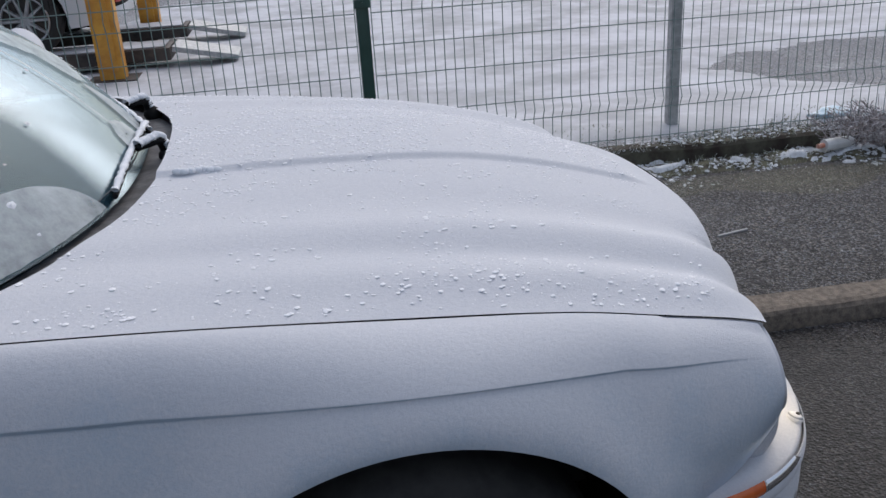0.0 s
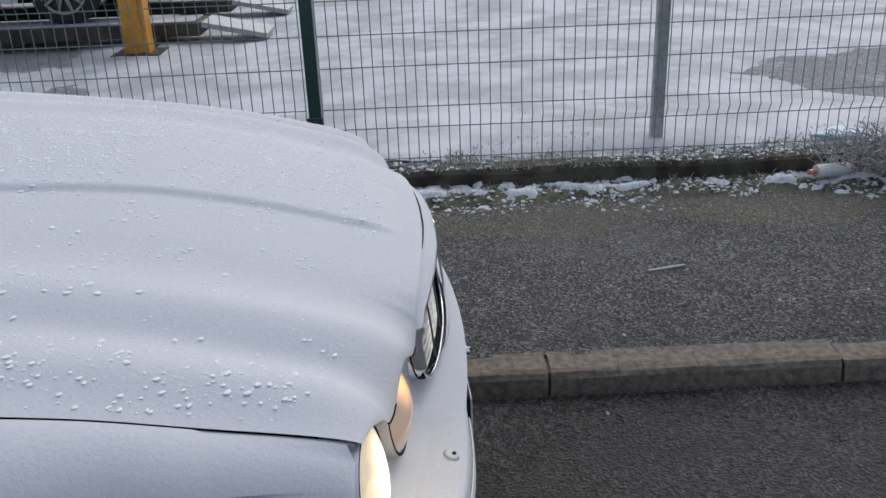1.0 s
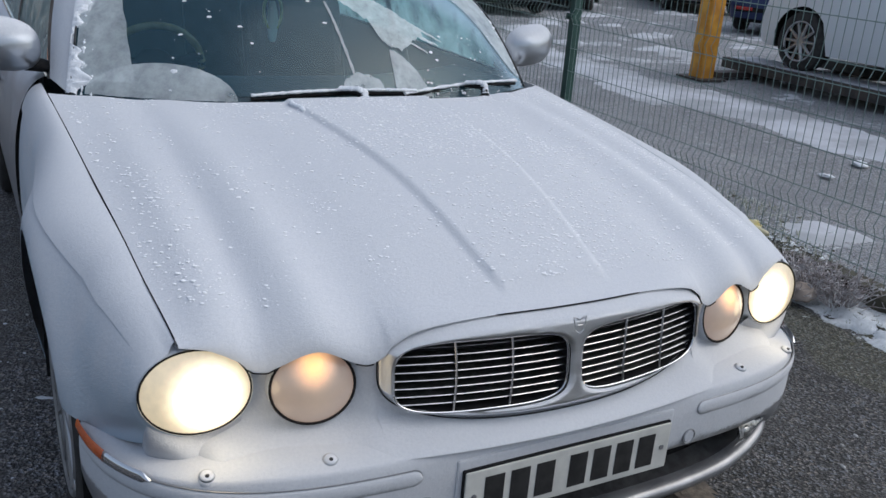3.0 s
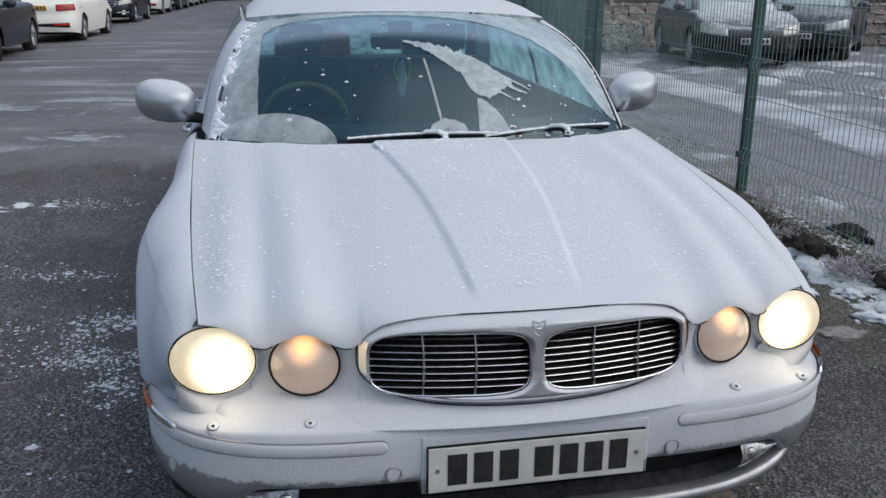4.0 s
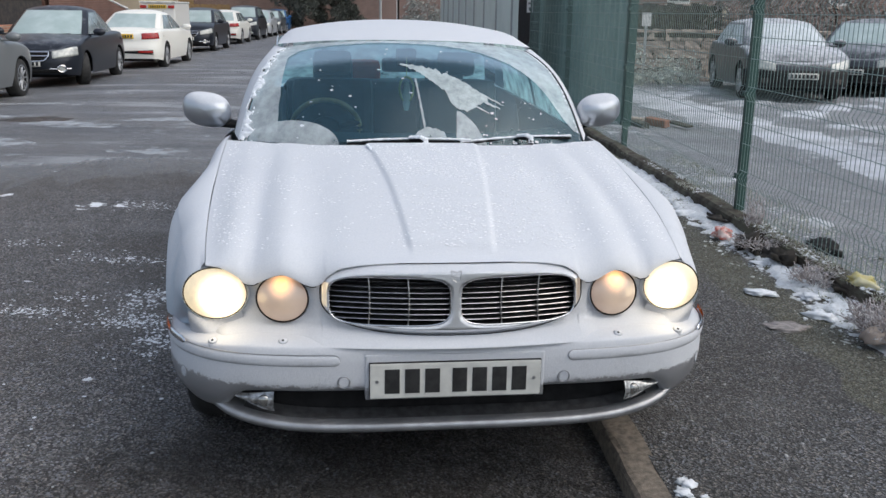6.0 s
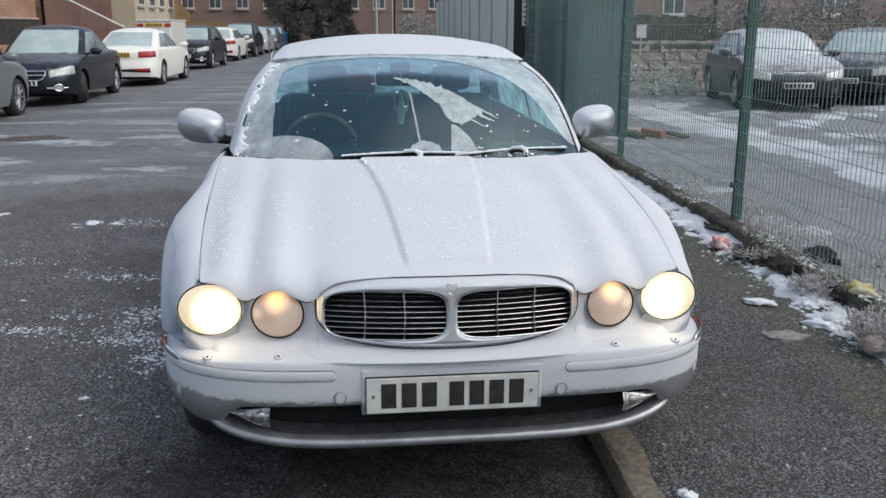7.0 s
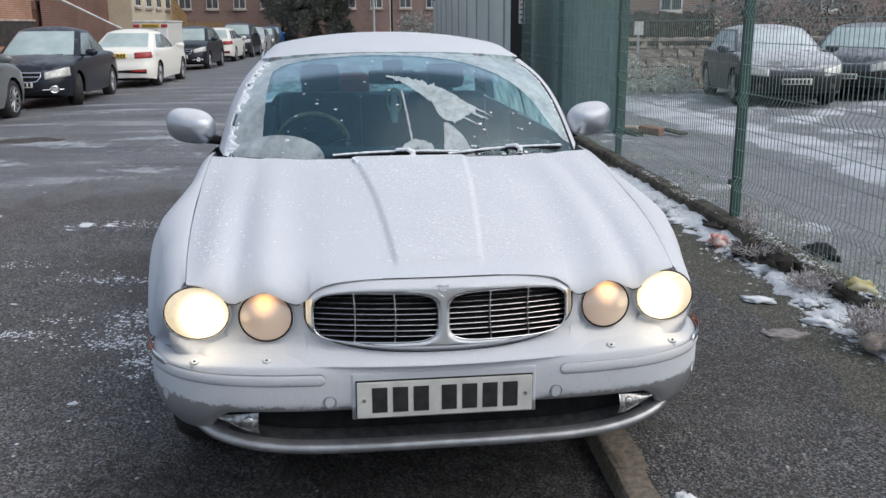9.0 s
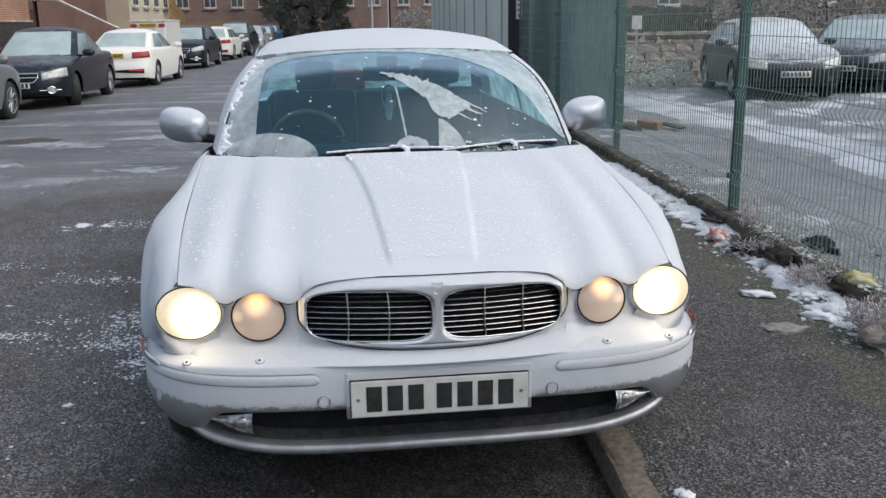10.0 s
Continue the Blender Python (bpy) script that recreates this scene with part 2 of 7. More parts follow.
def ball(bm, c, rx, ry, rz, seg=12, rings=8):
    bmesh.ops.create_uvsphere(bm, u_segments=seg, v_segments=rings, radius=1, matrix=Matrix.Translation(c) @ Matrix.Diagonal((rx, ry, rz, 1)))
    return bm


def grid(fn, us, vs, bm=None, flip=False, closed=False):
    """A sheet of quads over the parameters us x vs."""
    bm = bm or bmesh.new()
    rows = [[bm.verts.new(fn(u, v)) for v in vs] for u in us]
    nv = len(vs)
    for i in range(len(us) - 1):
        for j in range(nv if closed else nv - 1):
            k = (j + 1) % nv
            f = [rows[i][j], rows[i + 1][j], rows[i + 1][k], rows[i][k]]
            try:
                bm.faces.new(f[::-1] if flip else f)
            except ValueError:
                pass
    return bm


def thick(bm, t):
    """Gives a sheet a thickness, inwards."""
    bmesh.ops.recalc_face_normals(bm, faces=bm.faces)
    bmesh.ops.solidify(bm, geom=list(bm.faces), thickness=t)
    return bm


def tube(bm, pts, r, seg=8, closed=False):
    """A round bar along points; r may be a number or a function of the share of the way."""
    pts = [Vector(p) for p in pts]
    n = len(pts)
    rings = []
    for i, p in enumerate(pts):
        a = pts[(i - 1) % n] if closed or i else p
        b = pts[(i + 1) % n] if closed or i < n - 1 else p
        t = (b - a).normalized()
        up = Vector((0, 0, 1)) if abs(t.z) < 0.9 else Vector((1, 0, 0))
        s = t.cross(up).normalized()
        u = s.cross(t)
        rr = r(i / max(1, n - 1)) if callable(r) else r
        rings.append([bm.verts.new(p + rr * (math.cos(k * 2 * math.pi / seg) * s + math.sin(k * 2 * math.pi / seg) * u)) for k in range(seg)])
    for i in range(n if closed else n - 1):
        A, B = rings[i], rings[(i + 1) % n]
        for k in range(seg):
            bm.faces.new([A[k], A[(k + 1) % seg], B[(k + 1) % seg], B[k]])
    if not closed:
        bm.faces.new(rings[0][::-1])
        bm.faces.new(rings[-1])
    return bm


def spl(xs, ys):
    """A smooth curve through a few control values."""
    xs, ys = np.array(xs, float), np.array(ys, float)
    h, d = np.diff(xs), np.diff(ys) / np.diff(xs)
    m = np.r_[d[0], np.where(d[:-1] * d[1:] > 0, 2 * d[:-1] * d[1:] / (d[:-1] + d[1:] + 1e-12), 0), d[-1]]

    def f(x):
        i = int(np.clip(np.searchsorted(xs, x) - 1, 0, len(xs) - 2))
        x = min(max(x, xs[0]), xs[-1])
        t = (x - xs[i]) / h[i]
        return float((1 + 2 * t) * (1 - t) ** 2 * ys[i] + t * (1 - t) ** 2 * h[i] * m[i] + t * t * (3 - 2 * t) * ys[i + 1] + t * t * (t - 1) * h[i] * m[i + 1])

    return f


def sstep(a, b, x):
    t = min(1.0, max(0.0, (x - a) / (b - a)))
    return t * t * (3 - 2 * t)


def lin(a, b, n):
    return [a + (b - a) * i / (n - 1) for i in range(n)]

# ---------------------------------------------------------------- ground, road, pavement, yard
KERB_Y, FENCE_Y = 2.50, 4.34


def road_z(y):
    """Cambered road: the gutter lies 9 cm under the kerb, the crown a little above it."""
    return -0.088 + 0.13 * (1 - ((y + 1.9) / 4.4) ** 2)


bm = bmesh.new()
bmesh.ops.create_grid(bm, x_segments=8, y_segments=8, size=700)
ground = tagged(mesh_ob("ground", bm, MAT["yard"]), "dull frosty ground stretching to the horizon", "ground", kind="structure")
ground.location.z = -0.2
JOINT = lambda y: -5.42 + 0.45 * sstep(-0.95, -1.5, y) + 0.25 * max(0.0, -1.5 - y) - 0.22 * noise.noise((y * 0.9, 0.0, 6.0)) - 0.10 * noise.noise((y * 5, 0.0, 2.0)) - 0.14 * noise.noise((y * 23, 0.0, 4.0))
road = mesh_ob("road", grid(lambda k, y: (JOINT(y) + (30 - JOINT(y)) * k, y, road_z(y) + 0.005 * (k > 0.0005)), [0, 0.001] + lin(0.02, 1, 40), lin(-6.3, KERB_Y + 0.02, 360)), MAT["road"], smooth=True)
tagged(road, "coarse dark asphalt road with flecks of frost", "road", kind="structure")
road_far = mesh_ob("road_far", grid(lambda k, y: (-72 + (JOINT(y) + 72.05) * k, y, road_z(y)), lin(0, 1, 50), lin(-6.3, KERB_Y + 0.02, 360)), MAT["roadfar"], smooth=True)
tagged(road_far, "smooth worn grey asphalt with icy streaks and sheen in its colour", "road", kind="structure")


def pave_z(x, y):
    return 0.0 + 0.012 * noise.noise((x * 0.8, y * 0.8, 3.0))


pavement = mesh_ob("pavement", grid(lambda x, y: (x, y, pave_z(x, y)), lin(-60, 30, 400), lin(KERB_Y + 0.11, 4.24, 14)), MAT["pave"], smooth=True)
tagged(pavement, "grey speckled asphalt pavement between kerb and fence", "pavement", kind="structure")
far_pave = mesh_ob("pavement_far", boxbm(-72, 30, -9.2, -6.42, -0.3, 0.02), MAT["pave"])
tagged(far_pave, "far pavement in front of the terraced houses", "pavement", kind="structure")
bank = lambda y: 0.10 * sstep(6.0, 4.6, y)
yard = mesh_ob("yard", grid(lambda x, y: (x, y, 0.012 * noise.noise((x * 0.5, y * 0.5, 9.0)) - 0.01 + bank(y)), lin(-40, 20, 120), lin(4.3, 6.5, 24)[:-1] + lin(6.5, 34, 60)), MAT["yard"], smooth=True)
tagged(yard, "asphalt yard behind the mesh fence, partly under snow", "yard", kind="structure")

# kerb of single stones, each with a rounded front edge
kerb = empty("kerb", pose(0, 0, 0), "worn concrete kerb stones edging the pavement", "kerb", kind="structure")
STONE = 0.914


def kerb_mesh(seed):
    r = random.Random(seed)
    prof = [(0.012, -0.16), (0.0, -0.07), (0.002, -0.022), (0.012, -0.006), (0.03, 0.001), (0.128, 0.003), (0.128, -0.16)]
    bm = grid(lambda x, k: (x + (r.uniform(-0.004, 0.004) if 0 < k < 6 else 0), prof[k][0] + r.uniform(-0.003, 0.003), prof[k][1] + r.uniform(-0.004, 0.003)), lin(0.006, STONE - 0.006, 9), list(range(7)))
    bm.verts.ensure_lookup_table()
    n = 7
    bm.faces.new([bm.verts[i] for i in range(n)])
    bm.faces.new([bm.verts[8 * n + i] for i in reversed(range(n))])
    bmesh.ops.recalc_face_normals(bm, faces=bm.faces)
    me = bpy.data.meshes.new("kerb_stone")
    bm.to_mesh(me)
    bm.free()
    me.materials.append(MAT["kerb"])
    return me


kerb_meshes = [kerb_mesh(i) for i in range(4)]
for i in range(-34, 12):
    o = new("kerb_stone", kerb_meshes[i % 4])
    o.parent = kerb
    o.location = (1.262 + STONE * i, KERB_Y, random.uniform(-0.004, 0.003))
mesh_ob("kerb_joint", boxbm(-30, 12, KERB_Y + 0.02, KERB_Y + 0.12, -0.2, -0.008), MAT["kerb"], kerb)
tagged(mesh_ob("kerb_far", boxbm(-72, 30, -6.42, -6.28, -0.3, 0.03, 0.01), MAT["kerb"]), "far concrete kerb behind the parked cars", "kerb", kind="structure")

# low concrete edging under the fence
edging = empty("fence_edging", pose(0, 0, 0), "dark mossy concrete edging under the fence", "edging", kind="structure")
def edging_fn(x, k):
    p = ((0.0, -0.1), (0.0, 0.085), (0.02, 0.105), (0.13, 0.105), (0.15, 0.09), (0.15, -0.1))[k]
    return (x, 4.20 + p[0] + 0.012 * noise.noise((x * 2, k, 1)), p[1] + 0.02 * noise.noise((x * 1.7, k * 0.3, 5)))
MAT["mossy"] = plain("mossy_dark_concrete", (0.036, 0.026, 0.020), 0.9, 0, (0.095, 0.092, 0.066), 9, 0.6, 60)
mesh_ob("edging_block", grid(edging_fn, lin(-24, 14, 320), list(range(6)), flip=True), MAT["mossy"], edging)

# snow lying in the yard: a sheet that sinks below the ground where the asphalt is bare


def snow_h(x, y):
    n = noise.fractal((x * 0.9, y * 0.9, 2.0), 1.0, 2.2, 5)
    n2 = noise.fractal((x * 3.1, y * 3.1, 7.0), 1.0, 2.2, 4)
    edge = max(-2.2, -0.02 - 0.60 * (y - 4.56))
    a = sstep(-0.30, 0.30, x - edge + 0.25 * n) * sstep(4.38, 4.55, y + 0.1 * n2) * (1 - sstep(13, 16, y))
    hole = sstep(1.25, 0.6, math.hypot((x - 4.55) / 1.5, (y - 6.35) / 0.95) + 0.35 * n)
    a *= 1 - hole
    band = 7.35 + 0.07 * (x + 2)
    b = sstep(0.72, 0.2, abs(y - band) + 0.35 * n) * sstep(-1.6, -2.2, x)
    c = sstep(0.42, 0.95, n + 0.45 * n2 + 0.25 * sstep(-5, -9, x)) * sstep(-4, -6, x) * sstep(6.2, 7.0, y)
    d = 0.62 * sstep(0.12, 0.7, n + 0.9 * n2) * sstep(4.4, 4.5, y) * sstep(5.1, 4.7, y)
    n3 = noise.fractal((x * 8.0, y * 8.0, 3.0), 1.0, 2.2, 4)
    m = max(a, b, c, d)
    return bank(y) - 0.022 + 0.034 * m + 0.008 * n2 * (0.4 + m) + 0.008 * n3 * (1 - 0.5 * m) + 0.006 * n


snow = mesh_ob("snow_sheet", grid(lambda x, y: (x, y, snow_h(x, y)), lin(-16, 9, 640), lin(4.42, 15, 250)), MAT["snow"], smooth=True)
tagged(snow, "thin trodden white snow lying on the yard", "snow", kind="stuff")

# ---------------------------------------------------------------- fence of welded mesh panels
fence = empty("mesh_fence", pose(0, FENCE_Y, 0), "dark green welded mesh fence with square posts", "fence")
PITCH, POST0, TOP = 3.24, 0.40, 2.42


def post_mesh():
    bm = boxbm(-0.03, 0.03, -0.03, 0.03, -0.1, TOP + 0.05, 0.006)
    for z in (0.35, 0.95, 1.55, 2.15):
        box(bm, -0.04, 0.04, -0.048, -0.028, z - 0.02, z + 0.02, 0.003)
        cyl(bm, (0, -0.06, z), (0, -0.04, z), 0.009, 8)
    me = bpy.data.meshes.new("post")
    bm.to_mesh(me)
    bm.free()
    me.materials.append(MAT["fence"])
    return me


def panel_mesh(width):
    """Vertical wires every 5 cm with pressed folds, and level wires every 20 cm."""
    bm = bmesh.new()
    zs = [0.05, 0.245, 0.295, 0.345, 0.845, 0.895, 0.945, 1.445, 1.495, 1.545, 2.045, 2.095, 2.145, TOP]
    ys = [0, 0, -0.026, 0, 0, -0.026, 0, 0, -0.026, 0, 0, -0.026, 0, 0]
    n = round(width / 0.05)
    for i in range(n + 1):
        x = i * width / n
        tube(bm, [(x, y, z) for y, z in zip(ys, zs)], 0.0024, 4)
    for z in (0.09, 0.245, 0.345, 0.54, 0.69, 0.845, 0.945, 1.14, 1.29, 1.445, 1.545, 1.74, 1.89, 2.045, 2.145, 2.34):
        tube(bm, [(0, -0.005, z), (width, -0.005, z)], 0.0025, 4)
    me = bpy.data.meshes.new("mesh_panel")
    bm.to_mesh(me)
    bm.free()
    me.materials.append(MAT["wire"])
    return me


pm, fm, fm2 = post_mesh(), panel_mesh(PITCH - 0.08), panel_mesh(PITCH - 0.35)
for i in range(-4, 4):
    x = POST0 + PITCH * i
    x -= 0.27 * (i > 0)
    o = new("post", pm)
    o.parent, o.location = fence, (x, 0, 0)
    if i < 3:
        o = new("mesh_panel", fm2 if i == 0 else fm)
        o.parent, o.location = fence, (x + 0.04, -0.035, 0.06)

bm = boxbm(-0.03, 0.03, -0.03, 0.03, 0, 2.3, 0.005)
box(bm, -0.07, 0.07, -0.07, 0.07, 0, 0.012)
gpost = mesh_ob("steel_post", bm, MAT["galv"])
gpost.location = (2.13, 4.63, 0.09)
tagged(gpost, "weathered galvanised square post standing behind the fence", "post")

# ---------------------------------------------------------------- the silver saloon
CAR = pose(0.950, 1.906, -0.032, -0.3, 0, 2.9)
car = empty("saloon_car", CAR, "frost-covered silver saloon car with lit round headlamps", "car")
LY, LZ, LX = 0.728, 0.675, -0.174      # outer lamp
IY, IZ, IX = 0.522, 0.667, -0.135      # inner lamp
hood_rear = lambda v: -1.16 - 0.30 * abs(v) ** 2.6
hood_front = lambda v: -0.056 - 0.125 * abs(v) ** 2.0
hood_w = spl([0, 0.2, 0.6, 1], [0.754, 0.778, 0.806, 0.826])
hood_zc = spl([0, 0.055, 0.12, 0.2, 0.314, 0.467, 0.6, 0.8, 1], [0.800, 0.814, 0.838, 0.868, 0.906, 0.944, 0.962, 0.978, 0.988])
hood_zs = spl([0, 0.12, 0.28, 0.5, 0.75, 1], [0.768, 0.807, 0.855, 0.896, 0.936, 0.966])
GZ, GH, GW = 0.689, 0.104, 0.406      # grille: middle height, half height, half width
lip_out = spl([0.386, 0.40, 0.43, 0.445, 0.52, 0.595, 0.61, 0.63, 0.66, 0.715, 0.752], [0.742, 0.722, 0.714, 0.717, 0.746, 0.717, 0.710, 0.711, 0.735, 0.758, 0.762])
def hood_lip(ay):
    over = GZ + 0.002 + GH * max(0.0, 1 - (min(ay, GW) / GW) ** 3.4) ** (1 / 3.4)
    k = sstep(0.345, 0.425, ay)
    return max(over, 0.742) * (1 - k) + lip_out(max(ay, 0.386)) * k



def hood_z(s, v, y):
    ay = abs(y)
    z = hood_zc(s) - (hood_zc(s) - hood_zs(s)) * abs(v) ** 1.8
    fade = 0.18 + 0.82 * (1 - s) ** 1.3
    g = lambda c, w: math.exp(-((ay - c) / w) ** 2)
    z += fade * (0.017 * g(0.685 + 0.02 * s, 0.05) + 0.018 * g(0.525 + 0.02 * s, 0.055) - 0.008 * g(0.41, 0.06) - 0.006 * g(0.61, 0.03))
    yb = 0.120 + 0.104 * s
    z += 0.010 * sstep(yb + 0.014, yb - 0.008, ay) * sstep(0.03, 0.10, s)
    return z


def bonnet_pt(s, v):
    y = v * hood_w(s)
    xr, xf = hood_rear(v), hood_front(v)
    x = xf + (xr - xf) * s
    z = hood_z(s, v, y)
    roll = 0.14
    d = (xf - x) / roll
    if d < 1:
        drop = hood_z(0.0, v, y) - hood_lip(abs(y))
        z -= drop * (1 - math.sqrt(max(0.0, 1 - (1 - d) ** 2.5)))
    return (x, y, z)


SS = [0.16 * (i / 26) ** 2 for i in range(26)] + lin(0.16, 1, 60)
VV = lin(-1, 1, 321)
bm = grid(bonnet_pt, SS, VV)
for sgn in (-1, 1):
    for y0, y1 in ((0.418, 0.452), (0.592, 0.642)):
        lip = bmesh.new()
        tube(lip, [Vector(bonnet_pt(0.0, sgn * y / hood_w(0.0))) + Vector((0.001, 0, -0.0015)) for y in lin(y0, y1, 12)], 0.0015, 5)
        part("bonnet_gap", lip, MAT["black"], car)
bonnet = part("bonnet", bm, MAT["frost"], car, "fluted bonnet white with hoar frost", True)

# wings: from the bonnet seam out over the shoulder and down to arch and sill
WX, WR, WZ = -0.82, 0.345, 0.352
ARCH = 0.412
wing_out = spl([-1.72, -1.2, -0.77, -0.45, -0.3, -0.2], [0.910, 0.915, 0.920, 0.902, 0.872, 0.845])


def seam(x):
    s = min(1.0, max(0.0, (x - hood_front(1)) / (hood_rear(1) - hood_front(1))))
    p = bonnet_pt(s, 1)
    return hood_w(s) + 0.0024, p[2] - 0.0012


def wing_low(x):
    if x > WX + 0.345:
        return 0.535
    d = abs(x - WX)
    if d < ARCH:
        return WZ + math.sqrt(ARCH**2 - d * d)
    return 0.21


LAMP_M = Matrix.Translation((LX, LY, LZ)) @ Matrix.Rotation(radians(7), 4, "Z") @ Matrix.Rotation(radians(-8), 4, "Y")


def rim(a):
    """Edge of the outer lamp, from its top round the outside to its foot."""
    th = radians(71 - 149 * a)
    return LAMP_M @ Vector((-0.001, 0.102 * math.cos(th), 0.082 * math.sin(th)))


def wing_pt(x, a):
    ys, zs = seam(x)
    yo, zl = wing_out(x), wing_low(x)
    zm = max(0.60, zl + 0.015)
    # the crease runs along a fixed row of the sheet
    zc = 0.742 + 0.105 * (-0.2 - x) + 0.03 * math.exp(-((x + 0.72) / 0.33) ** 2)
    ac = 0.6 / (math.pi / 2) * math.acos(min(0.98, max(0.05, (zc - zm) / max(0.02, zs - zm))) ** (1 / 0.9))
    row = a
    a = row / 0.34 * ac if row < 0.34 else ac + (row - 0.34) / 0.66 * (1 - ac)
    if a < 0.6:
        t = a / 0.6 * math.pi / 2
        y = ys + (yo - ys) * math.sin(t) ** 0.95
        z = zm + (zs - zm) * math.cos(t) ** 0.9
        y += 0.006 * sstep(0.349, 0.336, row) * sstep(0.0, 0.28, row) * sstep(-0.22, -0.42, x)
    else:
        t = (a - 0.6) / 0.4
        z = zm + (zl - zm) * t
        y = yo - 0.05 * max(0.0, (zm - z) / 0.4) ** 1.6
    d = math.hypot(x - WX, z - WZ)
    y += 0.030 * math.exp(-((d - ARCH) / 0.075) ** 2)
    p = Vector((x, y, z))
    q = min(1.0, max(0.0, (-0.190 - x) / 0.20))
    if q < 1:
        w = 1 - (1 - q) ** 2.6
        w += (1 - w) * sstep(0.10, 0.0, row)
        r = rim(a)
        p = Vector((r.x * (1 - w) + (x - 0.01) * w if x > r.x - 0.3 else x, r.y + (p.y - r.y) * w, r.z + (p.z - r.z) * w))
    return p


xs = [-0.190 - 0.2 * (i / 14) ** 1.6 for i in range(14)] + lin(-0.390, WX + 0.345, 4)[:-1]
xs += [WX + 0.345 - 1e-4] + [WX + ARCH * math.cos(math.radians(k)) for k in range(32, 181, 4)]
xs = sorted({round(x, 5) for x in xs + [WX - ARCH - 0.001, -1.25, -1.35, -1.45, -1.55, -1.62]}, reverse=True)
AA = lin(0, 0.32, 22)[:-1] + lin(0.32, 0.36, 12)[:-1] + lin(0.36, 1, 30)
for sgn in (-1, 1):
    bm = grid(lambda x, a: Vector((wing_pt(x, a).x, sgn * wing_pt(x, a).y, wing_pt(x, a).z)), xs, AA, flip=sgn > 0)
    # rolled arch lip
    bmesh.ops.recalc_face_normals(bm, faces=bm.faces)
    wing = part("front_wing", bm, MAT["wing"], car, "frosted silver front wing with the sky's blue in its paint", True)
    bm = grid(lambda k, t: (WX + (ARCH - 0.0 * t) * math.cos(k), sgn * (0.935 - 0.50 * t), WZ + (ARCH - 0.002) * math.sin(k)), lin(-0.05, math.pi + 0.35, 44), [0.06, 0.16, 1])
    part("wheel_arch", bm, MAT["black"], car, "", True)

    # flange that closes the bonnet seam
    def flange(x, k):
        ys, zs = seam(x)
        return (x, sgn * (ys - 0.006 * k), zs - 0.03 * k - 0.001)
    part("seam_flange", grid(flange, xs, [0, 1]), MAT["nose"], car)
for sgn in (-1, 1):
    part("arch_liner", boxbm(-0.374, -0.362, min(sgn * 0.43, sgn * 0.85), max(sgn * 0.43, sgn * 0.85), 0.36, 0.58, 0.004), MAT["black"], car)
part("undertray", boxbm(-1.3, -0.30, -0.50, 0.50, 0.22, 0.24, 0.005), MAT["black"], car)
part("engine_bay", boxbm(-1.28, -0.20, -0.44, 0.44, 0.26, 0.70, 0.02), MAT["black"], car)

# ---- nose panel behind lamps and grille


def nose_pt(y, t):
    ay = abs(y)
    top = hood_lip(min(ay, 0.752)) - 0.004 if ay > GW - 0.006 else GZ + 0.004 - 1.08 * GH * (1 - (ay / GW) ** 2.7) ** (1 / 2.7)
    z = top + (0.55 - top) * t
    x = hood_front(ay / 0.752) - 0.004 - 0.022 * sstep(0.40, 0.47, ay) - 0.012 * math.sin(math.pi * min(1.0, max(0.0, (0.76 - z) / 0.21)))
    x += 0.085 * sstep(0.607, 0.546, z) ** 1.4 * sstep(0.775, 0.69, ay)
    return (x, y, z)


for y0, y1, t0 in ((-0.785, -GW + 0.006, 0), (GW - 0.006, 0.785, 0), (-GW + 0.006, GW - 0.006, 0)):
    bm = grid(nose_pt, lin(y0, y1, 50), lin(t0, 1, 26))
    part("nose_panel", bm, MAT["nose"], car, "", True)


def bump_plan(th):
    s = 1 if th >= 0 else -1
    u = min(1.0, abs(th))
    return Vector((-0.40 * (1 - math.sqrt(max(0.0, 1 - u**5.0))), s * 0.905 * u, 0))


def bump_at(th, inset, z):
    e = 1e-3
    a = max(-0.998, min(0.998, th))
    t = (bump_plan(a + e) - bump_plan(a - e)).normalized()
    n = Vector((t.y, -t.x, 0))
    p = bump_plan(th) + n * inset
    return Vector((p.x, p.y, z))


TH = [math.sin(k) for k in lin(-math.pi / 2, math.pi / 2, 161)]
lowz = spl([0, 0.58, 0.64, 0.68, 0.71, 0.75, 0.80, 0.85, 0.90], [0.402, 0.402, 0.397, 0.376, 0.345, 0.318, 0.308, 0.312, 0.325])
prof = spl([0, 0.10, 0.18, 0.26, 0.36, 0.5, 0.8, 0.95, 1], [-0.14, -0.05, -0.020, -0.006, 0.0, 0.002, 0.0, -0.008, -0.03])


def bumper_pt(th, k):
    ay = abs(bump_plan(th).y)
    zt = 0.572 - 0.02 * sstep(0.6, 0.9, ay)
    zl = lowz(ay)
    zz = zt - 0.022 * (k / 0.26) if k < 0.26 else zt - 0.022 + (zl - zt + 0.022) * (k - 0.26) / 0.74
    tuck = 0.045 * sstep(0.55, 0.8, ay) * max(0.0, (0.42 - zz) / 0.12) ** 1.6
    return bump_at(th, prof(k) - tuck, zz)


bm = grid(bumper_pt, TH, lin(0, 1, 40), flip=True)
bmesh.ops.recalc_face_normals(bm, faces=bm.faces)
bumper = part("bumper", bm, MAT["bumper"], car, "silver bumper, frosted above and bare below, greyed for shade", True)


def chin_z(ay):
    return 0.272 + 0.085 * (ay / 0.8) ** 4.6


